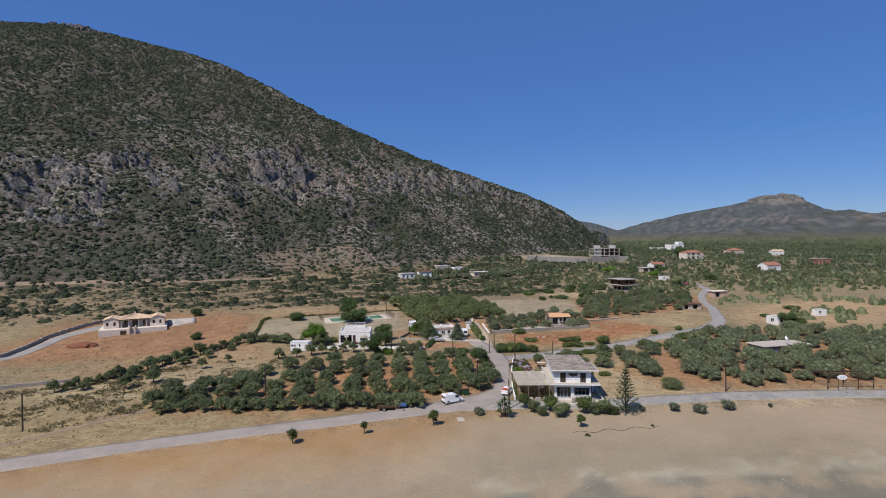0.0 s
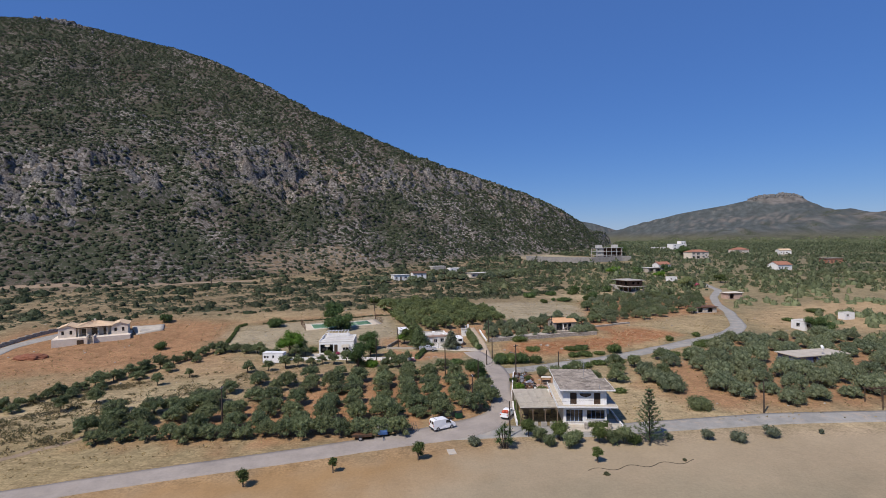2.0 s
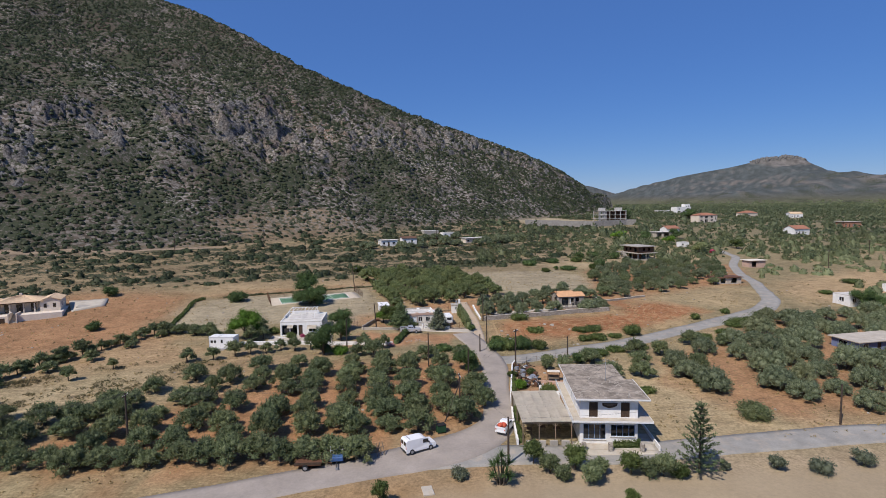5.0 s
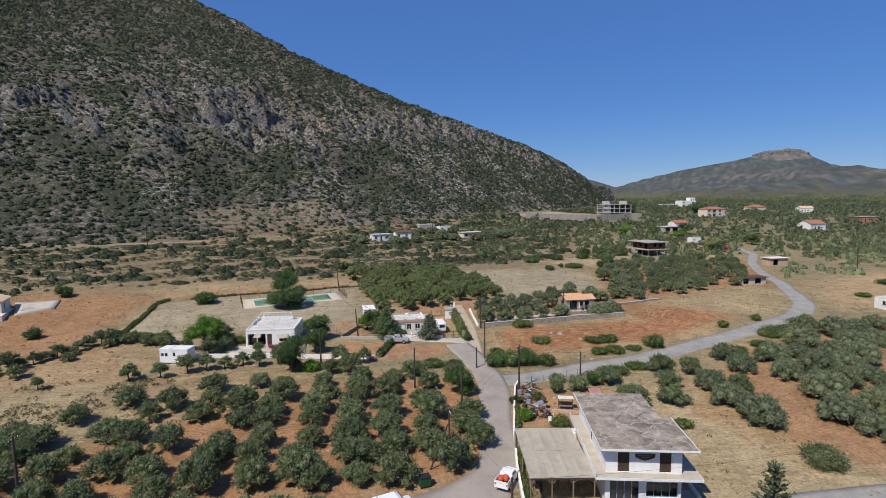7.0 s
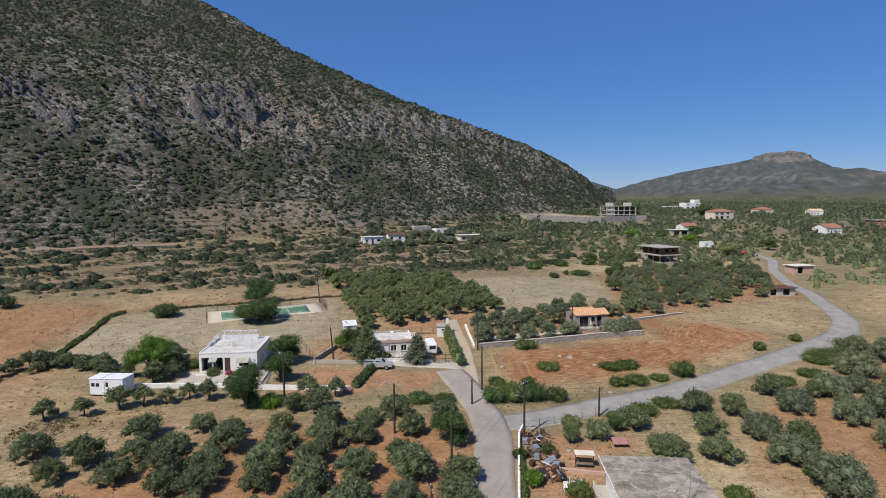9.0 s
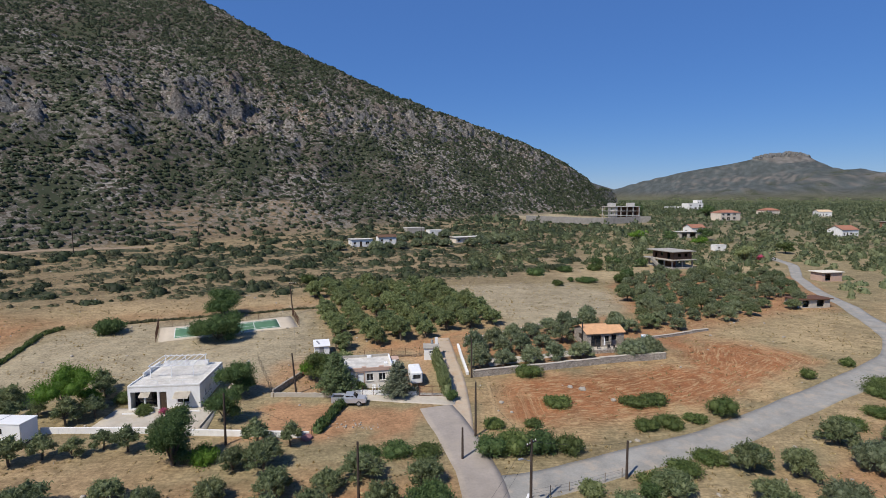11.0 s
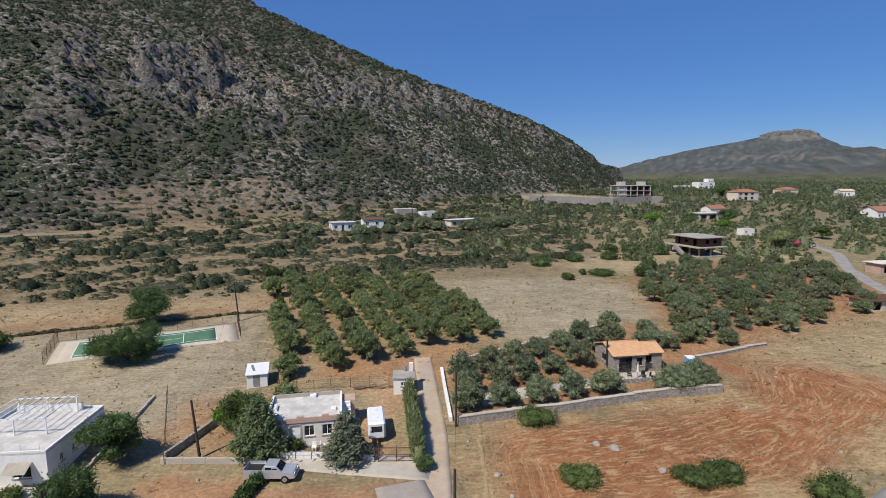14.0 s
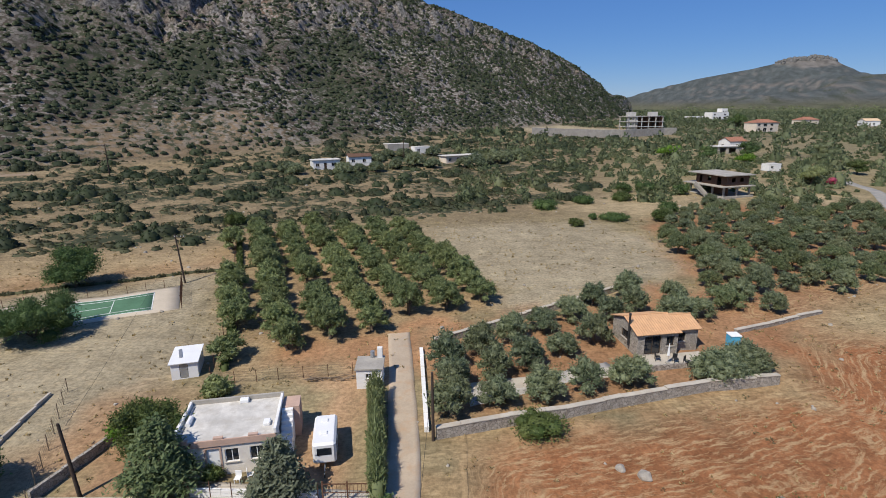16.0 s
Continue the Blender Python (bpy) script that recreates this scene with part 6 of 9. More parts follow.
wx, wy, rng = sown(9500, -140, -30, 84, 142, lambda x, y: np.where(poly_inside(x, y, [(-140, 84), (-70, 90), (-54, 103), (-36, 122), (-26, 136), (-46, 140), (-70, 128), (-92, 112), (-140, 104)]) > 0, np.clip(0.10 + 0.3 * (x < -58) + 0.5 * wavy(x, y, 17, 3.1), 0, 1), 0), 22)
ok = clear_of_roads(wx, wy)
scatter("field_scrub", wx[ok], wy[ok], rng.uniform(0.25, 1.1, ok.sum()), rng.uniform(0.2, 0.75, ok.sum()), 34, 0.17, WEED, "low grey-green weeds and scrub in dry fields", "scrub", 23, core=False)


def weed_density(x, y):
    d = np.full(len(x), 0.16) + 0.3 * wavy(x, y, 14, 8.8)
    for poly in ([(15.8, 148), (32, 149), (47, 153), (66, 166), (74, 172), (51, 172), (15.6, 163)], [(-61, 161), (-14, 158), (-8, 178), (-19, 206), (-64, 183)], [(12, 232), (25, 192), (46, 200), (58.5, 206), (59, 221), (45, 238)]):
        d = np.where(poly_inside(x, y, poly) > 0, d * 0.30, d)
    for poly in ([(-46, 180), (-16, 190), (-22, 204), (-48, 192)], [(-36, 146), (34, 100), (34, 120), (20, 134), (-20, 134)], [(-34, 147), (-18, 147), (-20, 166), (-34, 166)], [(-9, 146), (16, 146), (14, 176), (-9, 170)], [(33, 172), (48, 172), (46, 186), (34, 186)]):
        d = np.where(poly_inside(x, y, poly) > 0, 0, d)
    return d


gx_, gy_, rng = sown(9000, -125, 125, 104, 240, weed_density, 24)
ok = clear_of_roads(gx_, gy_, 0.2) & (poly_dist(gx_, gy_, FOOT)[1] < 0)
scatter("weeds", gx_[ok], gy_[ok], rng.uniform(0.15, 0.5, ok.sum()), rng.uniform(0.12, 0.38, ok.sum()), 22, 0.10, WEED, "scattered low weeds in dry fields", "weeds", 25, core=False)
hx_, hy_, rng = sown(26000, -110, 110, 82, 240, lambda x, y: np.clip(0.35 + 0.5 * wavy(x, y, 12, 1.9), 0, 1) * (y > 104 + 0.0 * x) + (y <= 104) * (x < -20) * (y > 78 + (x + 68) * 0.34 + 6) * 0.8, 26)
bad = np.zeros(len(hx_), bool)
for poly in ([(-46, 180), (-16, 190), (-22, 204), (-48, 192)], [(10, 100), (34, 99), (34, 120), (17, 120)], [(-34, 147), (-18, 147), (-20, 166), (-34, 166)], [(-9, 146), (16, 146), (14, 176), (-9, 170)], [(33, 172), (48, 172), (46, 186), (34, 186)]):
    bad |= poly_inside(hx_, hy_, poly) > -0.5
ok = clear_of_roads(hx_, hy_, -0.2) & ~bad & (poly_dist(hx_, hy_, FOOT)[1] < 0)
scatter("dry_grass_tufts", hx_[ok], hy_[ok], rng.uniform(0.10, 0.30, ok.sum()), rng.uniform(0.12, 0.34, ok.sum()), 6, 0.16, DRY_GRASS, "straw-coloured tufts of dry grass", "grass", 27, core=False)


# ---------------------------------------------------------------- rocks
def rocks(name, x, y, size, tall, mat, label, seed, lift=0.0):
    """Angular broken rocks, all in one mesh."""
    rng = np.random.default_rng(seed)
    n = len(x)
    t = np.arange(6) * math.pi / 3
    shape = np.concatenate([np.stack([rr * np.cos(t), rr * np.sin(t), np.full(6, zz)], 1) for zz, rr in ((-0.6, 1.05), (0.2, 1.0), (0.8, 0.85), (1.0, 0.6))])
    spin = rng.uniform(0, 6.28, n)
    cs, sn = np.cos(spin)[:, None], np.sin(spin)[:, None]
    j = rng.uniform(0.6, 1.35, (n, 24, 3))
    sx, sy = rng.uniform(0.6, 1.3, n)[:, None], rng.uniform(0.6, 1.3, n)[:, None]
    lx, ly = shape[None, :, 0] * j[..., 0] * sx, shape[None, :, 1] * j[..., 1] * sy
    p = np.stack([(lx * cs - ly * sn) * size[:, None], (lx * sn + ly * cs) * size[:, None], shape[None, :, 2] * j[..., 2] * tall[:, None]], 2)
    v = (np.stack([x, y, lie(x, y) + lift], 1)[:, None] + p).reshape(-1, 3)
    one = []
    for k in range(3):
        for q in range(6):
            e = (q + 1) % 6
            one.append((k * 6 + q, k * 6 + e, k * 6 + 6 + e, k * 6 + 6 + q))
    one += [(18, 19, 20, 21), (18, 21, 22, 23)]
    f = (np.array(one)[None] + (np.arange(n) * 24)[:, None, None]).reshape(-1, 4)
    me = mesh_arrays(name, v, f)
    me.materials.append(mat)
    return tagged(new(name, me), label, "rocks", kind="stuff")


def crag_density(x, y):
    z = lie(x, y)
    band = 0.05 * crag_at(x, y)
    summit = np.exp(-((uphill(x, y) - 0.97) / 0.04) ** 2) * 0.4 * np.clip((-x - 330) / 60, 0, 1) * 1.6
    strewn = 0.03 * np.clip(0.5 + wavy(x, y, 45, 6.5), 0, 1)
    return np.where(uphill(x, y) > 0.03, np.clip(band + summit + strewn, 0, 1), 0)


cx_, cy_, rng = sown(70000, -560, 250, 140, 770, crag_density, 30)
scatter_size = rng.uniform(0.3, 0.9, len(cx_))
tor_x, tor_y = rng.normal(-418, 16, 90), rng.normal(598, 4, 90)
tor_s = rng.uniform(0.8, 2.6, 90)
rocks("summit_rocks", tor_x, tor_y, tor_s, tor_s * rng.uniform(0.7, 1.3, 90), FOREST_ROCK, "broken grey rocks on the summit", 36)
far_x, far_y = np.random.default_rng(41).uniform(1112, 1308, 170), np.random.default_rng(42).normal(1893, 14, 170)
far_s = np.random.default_rng(43).uniform(2.5, 7.0, 170)
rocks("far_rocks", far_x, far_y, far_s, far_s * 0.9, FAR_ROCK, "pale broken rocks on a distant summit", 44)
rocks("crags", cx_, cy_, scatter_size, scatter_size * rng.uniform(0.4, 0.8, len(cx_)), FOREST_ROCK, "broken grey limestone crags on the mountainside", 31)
sx_, sy_, rng = sown(2600, -150, 110, 108, 300, lambda x, y: np.clip(0.2 + 0.4 * wavy(x, y, 20, 4.4), 0, 1), 32)
ok = clear_of_roads(sx_, sy_, -1.0)
sz = rng.uniform(0.08, 0.30, ok.sum())
rocks("field_stones", sx_[ok], sy_[ok], sz, sz * 0.7, PALE_ROCK, "pale loose stones lying in the fields", 33)
bx_, by_, rng = sown(2200, -70, 75, 69.5, 80, lambda x, y: np.exp(-((y - 72) / 2.5) ** 2) * np.clip(0.5 + 0.6 * wavy(x, y, 9, 2.4), 0, 1), 34)
sz = rng.uniform(0.03, 0.10, len(bx_))
rocks("beach_pebbles", bx_, by_, sz, sz * 0.6, PALE_ROCK, "pale shingle along the water's edge", 35)


# ---------------------------------------------------------------- buildings
def wall_part(parent, length, height, thick, m, mat, openings=(), name="wall", z0=-0.6, label=""):
    """A wall along x from the origin, with openings (x0, z0, x1, z1) that go right through it."""
    xs_ = sorted({0.0, length, *(v for o in openings for v in (o[0], o[2]))})
    zs_ = sorted({z0, height, *(v for o in openings for v in (o[1], o[3]))})
    bm = bmesh.new()
    solid = {(i, j) for i in range(len(xs_) - 1) for j in range(len(zs_) - 1)
             if not any(o[0] <= (xs_[i] + xs_[i + 1]) / 2 <= o[2] and o[1] <= (zs_[j] + zs_[j + 1]) / 2 <= o[3] for o in openings)}
    made = {}

    def corner(i, k, j):
        if (i, k, j) not in made:
            made[i, k, j] = bm.verts.new((xs_[i], thick * k, zs_[j]))
        return made[i, k, j]

    for i, j in solid:
        faces = [[(i, 0, j), (i + 1, 0, j), (i + 1, 0, j + 1), (i, 0, j + 1)], [(i, 1, j), (i, 1, j + 1), (i + 1, 1, j + 1), (i + 1, 1, j)]]
        for near, ring in (((i - 1, j), [(i, 0, j), (i, 0, j + 1), (i, 1, j + 1), (i, 1, j)]), ((i + 1, j), [(i + 1, 0, j), (i + 1, 1, j), (i + 1, 1, j + 1), (i + 1, 0, j + 1)]),
                           ((i, j - 1), [(i, 0, j), (i, 1, j), (i + 1, 1, j), (i + 1, 0, j)]), ((i, j + 1), [(i, 0, j + 1), (i + 1, 0, j + 1), (i + 1, 1, j + 1), (i, 1, j + 1)])):
            if near not in solid:
                faces.append(ring)
        for ring in faces:
            bm.faces.new([corner(*q) for q in ring])
    bmesh.ops.transform(bm, matrix=m, verts=bm.verts)
    return part(name, bm, mat, parent, label)


def put(bm, m):
    bmesh.ops.transform(bm, matrix=m, verts=bm.verts)
    return bm


def window(parent, x0, z0, x1, z1, m, frame_mat=None, panes=2, thick=0.22, kind="window", shutter=None, sill=True):
    """A framed window set back in its opening."""
    frame_mat = frame_mat or PLASTIC_WHITE
    bm = bmesh.new()
    w = 0.06
    for a in (x0, x1 - w):
        box(bm, a, thick * 0.4, z0, a + w, thick * 0.4 + 0.06, z1)
    for c in (z0, z1 - w):
        box(bm, x0 + w, thick * 0.4, c, x1 - w, thick * 0.4 + 0.06, c + w)
    for i in range(1, panes):
        cx = x0 + (x1 - x0) * i / panes
        box(bm, cx - w / 2, thick * 0.4, z0 + w, cx + w / 2, thick * 0.4 + 0.06, z1 - w)
    win = part(kind, put(bm, m), frame_mat, parent)
    for i in range(panes):
        a, b = x0 + (x1 - x0) * i / panes + w * 0.5, x0 + (x1 - x0) * (i + 1) / panes - w * 0.5
        if shutter:
            leaf = part("shutter", put(boxed(a, thick * 0.42, z0 + w, b, thick * 0.48, z1 - w), m), shutter, win)
            n = max(3, int((z1 - z0) / 0.14))
            for s in range(n):
                c = z0 + w + (z1 - z0 - 2 * w) * s / n
                part("slat", put(boxed(a + 0.02, thick * 0.30, c, b - 0.02, thick * 0.415, c + (z1 - z0) / n * 0.8), m), shutter, leaf)
        else:
            part("pane", put(boxed(a, thick * 0.5, z0 + w * 0.5, b, thick * 0.5 + 0.015, z1 - w * 0.5), m), GLASS, win)
    if sill:
        part("sill", put(boxed(x0 - 0.08, -0.08, z0 - 0.08, x1 + 0.08, thick * 0.4, z0 - 0.005), m), CONCRETE, win)
    return win


def door(parent, x0, x1, z1, m, mat, thick=0.22, z0=0.0):
    d = part("door", put(boxed(x0 + 0.03, thick * 0.4, z0 + 0.02, x1 - 0.03, thick * 0.4 + 0.05, z1 - 0.03, bevel=0.01), m), mat, parent)
    part("door_handle", put(boxed(x1 - 0.18, thick * 0.4 - 0.06, z0 + 1.0, x1 - 0.08, thick * 0.4, z0 + 1.05), m), METAL_GREY, d)
    return d


def sides_of(w, d, t=0.22):
    """Poses of the four outer walls, seen from outside: front, right, back, left."""
    return {"front": (pose(0, 0, 0), w), "right": (pose(w, t, 0, 0, 0, 90), d - 2 * t), "back": (pose(w, d, 0, 0, 0, 180), w), "left": (pose(0, d - t, 0, 0, 0, -90), d - 2 * t)}


def box_house(name, m, w, d, h, mat, label, category="house", openings=None, frame_mat=None, roof="flat", roof_mat=None, parapet=0.25, over=0.0, rise=1.2, panes=2, group="", shutter=None, door_mat=None, roof_label=""):
    """A plain house of four walls with windows and doors (side -> (x0, z0, x1, z1, kind)) and a roof."""
    root = thing(name, m, label, category, group)
    t = 0.22
    for side, (sm, length) in sides_of(w, d, t).items():
        opens = (openings or {}).get(side, ())
        wall_part(root, length, h, t, sm, mat, [o[:4] for o in opens])
        for x0, z0, x1, z1, kind in opens:
            if kind == "door":
                door(root, x0, x1, z1, sm, door_mat or DARK_WOOD, z0=z0)
            elif kind == "window":
                window(root, x0, z0, x1, z1, sm, frame_mat, panes, shutter=shutter)
    part("floor", boxed(t, t, -0.3, w - t, d - t, 0.02), CONCRETE, root)
    if roof == "flat":
        rm = roof_mat or ROOF_WHITE
        part("roof", boxed(-over, -over, h + 0.003, w + over, d + over, h + 0.18, bevel=0.015), rm, root, roof_label)
        if parapet:
            p = 0.16
            for a in ((-over, -over, w + over, -over + p), (-over, d + over - p, w + over, d + over), (-over, -over + p + 0.003, -over + p, d + over - p - 0.003), (w + over - p, -over + p + 0.003, w + over, d + over - p - 0.003)):
                part("parapet", boxed(a[0], a[1], h + 0.183, a[2], a[3], h + 0.183 + parapet), mat, root)
    else:
        gable_roof(root, w, d, h, over or 0.35, rise, roof_mat or TILE_RED, mat, hip=(roof == "hip"))
    return root


def gable_roof(root, w, d, h, over, rise, mat, wall_mat, hip=False, tiles=True):
    """A pitched roof with courses of tiles as geometry."""
    x0, x1, y0, y1, mid = -over, w + over, -over, d + over, d / 2
    inset = (d / 2 + over) if hip else 0.0
    inset = min(inset, (x1 - x0) / 2 - 0.3)
    top = h + rise
    low = h - 0.02
    faces_ = [((x0, y0, low), (x1, y0, low), (x1 - inset, mid, top), (x0 + inset, mid, top)), ((x1, y1, low), (x0, y1, low), (x0 + inset, mid, top), (x1 - inset, mid, top))]
    if hip:
        faces_ += [((x1, y0, low), (x1, y1, low), (x1 - inset, mid, top), (x1 - inset, mid, top)), ((x0, y1, low), (x0, y0, low), (x0 + inset, mid, top), (x0 + inset, mid, top))]
    for a, b, c, e in faces_:
        a, b, c, e = (Vector(q) for q in (a, b, c, e))
        bm = bmesh.new()
        n = max(4, int((b - a).length / 0.28))
        nrm = (b - a).cross(e - a).normalized()
        if nrm.z < 0:
            nrm = -nrm
        rows_ = 5
        grid = []
        for j in range(rows_ + 1):
            v = j / rows_
            l, r = a.lerp(e, v), b.lerp(c, v)
            line_ = []
            for i in range(2 * n + 1):
                u = i / (2 * n)
                bulge = (0.05 if i % 2 else 0.0) + (0.03 if j < rows_ else 0.0)
                line_.append(bm.verts.new(l.lerp(r, u) + nrm * bulge))
            grid.append(line_)
        for j in range(rows_):
            for i in range(2 * n):
                q = (grid[j][i], grid[j][i + 1], grid[j + 1][i + 1], grid[j + 1][i])
                try:
                    bm.faces.new(q)
                except ValueError:
                    pass
        bm.normal_update()
        got = bmesh.ops.solidify(bm, geom=bm.faces[:], thickness=0.09)
        part("roof", bm, mat, root)
    part("ridge", rodded((x0 + inset, mid, top + 0.03), (x1 - inset, mid, top + 0.03), 0.09, sides=8), mat, root)
    if not hip:
        for gx in (0.0, w - 0.22):
            bm = bmesh.new()
            ring = [bm.verts.new((gx + s, y, z)) for s in (0, 0.22) for y, z in ((0, h), (d, h), (mid, top - 0.12))]
            bm.faces.new(ring[:3])
            bm.faces.new(ring[3:][::-1])
            for i in range(3):
                j = (i + 1) % 3
                bm.faces.new((ring[i], ring[i + 3], ring[j + 3], ring[j]))
            bmesh.ops.recalc_face_normals(bm, faces=bm.faces)
            part("gable", bm, wall_mat, root)


# ---- two-storey house at the junction
def corner_house():
    bx, by, bz = 22.4, 103.5, -1.15
    root = thing("corner_house", pose(bx - 0.1, by, bz, 0, 0, -4.5), "white two-storey house with blue windows and weathered flat concrete roof", "house")
    w, d, t = 7.2, 13.4, 0.25
    g, f1, top = 3.15, 3.40, 5.95
    low_open = {"front": [(0.45, 0.55, 3.25, 2.55, "w4"), (3.9, 0.95, 6.9, 2.5, "w4")], "right": [(1.2, 0.0, 2.3, 2.2, "door"), (5, 1.0, 6.2, 2.2, "window")], "left": [(6, 1.0, 7.2, 2.2, "window")], "back": []}
    for side, (sm, length) in sides_of(w, d, t).items():
        opens = low_open[side]
        wall_part(root, length, g - 0.003, t, sm, WHITE, [o[:4] for o in opens], "ground_floor_wall")
        for x0, z0, x1, z1, kind in opens:
            if kind == "door":
                door(root, x0, x1, z1, sm, DARK_WOOD)
            else:
                window(root, x0, z0, x1, z1, sm, BLUE_FRAME, 4 if kind == "w4" else 2, 0.3)
    part("floor", boxed(t, t, -0.4, w - t, d - t, 0.05), CONCRETE, root)
    part("front_step", boxed(-0.6, -1.5, -0.5, w + 1.7, -0.003, 0.06, bevel=0.02), PALE_CONCRETE, root, "pale concrete porch floor")
    part("balcony", boxed(-1.1, -1.1, g, w + 1.6, d + 0.1, f1, bevel=0.02), PALE_CONCRETE, root, "projecting concrete balcony slab with white edge")
    for a in ((-1.1, -1.14, w + 1.6, -1.103), ):
        part("balcony_edge", boxed(a[0], a[1], g + 0.06, a[2], a[3], f1 + 0.05), WHITE, root)
    part("balcony_edge", boxed(-1.14, -1.1, g - 0.02, -1.103, d + 0.1, f1 + 0.42), WHITE, root)
    part("balcony_edge", boxed(w + 1.603, -1.1, g - 0.02, w + 1.64, d * 0.55, f1 + 0.07), WHITE, root)
    up_open = {"front": [(1.15, f1 + 0.08, 2.25, f1 + 2.05, "shutter"), (5.1, f1 + 0.08, 6.2, f1 + 2.05, "shutter")], "right": [(2.0, f1 + 0.9, 3.1, f1 + 2.0, "window"), (7.0, f1 + 0.9, 8.1, f1 + 2.0, "window")], "left": [(2.0, f1 + 0.9, 3.0, f1 + 2.0, "window"), (6.0, f1 + 0.05, 6.9, f1 + 2.05, "door")], "back": []}
    for side, (sm, length) in sides_of(w, d, t).items():
        opens = up_open[side]
        wall_part(root, length, top - 0.003, t, sm, WHITE, [o[:4] for o in opens], "upper_wall", z0=f1 + 0.003)
        for x0, z0, x1, z1, kind in opens:
            if kind == "door":
                door(root, x0, x1, z1, sm, DARK_WOOD, z0=z0)
            else:
                window(root, x0, z0, x1, z1, sm, DARK_WOOD, 2, 0.3, shutter=DARK_WOOD if kind == "shutter" else None, sill=False)
    # dark shield-shaped name board over the balcony
    bm = bmesh.new()
    outline = [(2.75, f1 + 1.95), (4.65, f1 + 1.95), (4.6, f1 + 1.62), (4.15, f1 + 1.42), (3.7, f1 + 1.30), (3.25, f1 + 1.42), (2.8, f1 + 1.62)]
    face = bm.faces.new([bm.verts.new((x, -0.09, z)) for x, z in outline])
    ext = bmesh.ops.extrude_face_region(bm, geom=[face])
    bmesh.ops.translate(bm, vec=(0, 0.07, 0), verts=[v for v in ext["geom"] if isinstance(v, bmesh.types.BMVert)])
    bmesh.ops.recalc_face_normals(bm, faces=bm.faces)
    sign = part("sign_board", bm, DARK_WOOD, root, "dark wooden shield-shaped sign board")
    for i, (x0, x1) in enumerate(((3.0, 4.4), (3.3, 4.1))):
        part("lettering_bar", boxed(x0, -0.105, f1 + 1.78 - 0.18 * i, x1, -0.093, f1 + 1.85 - 0.18 * i), OLD_WOOD, sign)
    # roof: wide slab, with a strip over the porch side
    part("roof", boxed(-0.65, -0.9, top, w + 0.15, d + 0.35, top + 0.2, bevel=0.02), ROOF_GREY, root, "weathered grey concrete roof with pale stains")
    part("roof_strip", boxed(w + 0.153, -0.9, top - 0.02, w + 1.25, d * 0.52, top + 0.16, bevel=0.02), ROOF_GREY, root)
    for a in ((-0.68, -0.94, w + 1.28, -0.903), (-0.69, -0.9, -0.653, d + 0.35), (w + 1.253, -0.9, w + 1.29, d * 0.52)):
        part("roof_edge", boxed(a[0], a[1], top + 0.03, a[2], a[3], top + 0.23), WHITE, root)
    part("porch_column", boxed(w + 1.3, 5.2, -0.4, w + 1.55, 5.45, g - 0.003), WHITE, root)
    part("porch_floor", boxed(w + 0.003, 0.003, -0.4, w + 2.2, 8.0, 0.05), CONCRETE, root)
    part("porch_wall", boxed(w + 2.203, -1.5, -0.5, w + 2.35, 8.0, 0.55), WHITE, root)
    # stairs up the west side
    for s in range(10):
        part("step", boxed(-2.4, 7.2 + 0.27 * s, -0.6, -1.143, 7.2 + 0.27 * (s + 1) - 0.002, 0.34 * (s + 1) * 0.97), WHITE, root)
    part("stair_wall", boxed(-2.58, 6.6, -0.5, -2.403, 10.2, 2.0), WHITE, root)
    # roof clutter: tall aerial with stays, a second mast
    mast = part("aerial", rodded((4.6, 6.2, top + 0.2), (4.6, 6.2, top + 3.4), 0.035, 0.025), METAL_GREY, root)
    for sx, sy in ((1.2, 4.0), (6.9, 9.6), (2.4, 11.0)):
        part("stay_wire", rodded((4.6, 6.2, top + 2.6), (sx, sy, top + 0.2), 0.012, sides=4), METAL_DARK, mast)
    for i in range(4):
        part("aerial_arm", rodded((4.2, 6.2, top + 2.6 + 0.2 * i), (5.0, 6.2, top + 2.6 + 0.2 * i), 0.012, sides=4), METAL_GREY, mast)
    part("mast", rodded((6.0, -0.2, top + 0.2), (6.0, -0.2, top + 1.0), 0.03), METAL_GREY, root)
    for cx_0 in (0.2, 3.45, 7.3):
        bm = boxed(cx_0 - 0.28, -1.95, -0.5, cx_0 + 0.28, -1.4 - 0.103, 0.95, bevel=0.06)
        part("gate_pier", bm, RUBBLE, root, "rough stone pier")
    return root


corner_house()


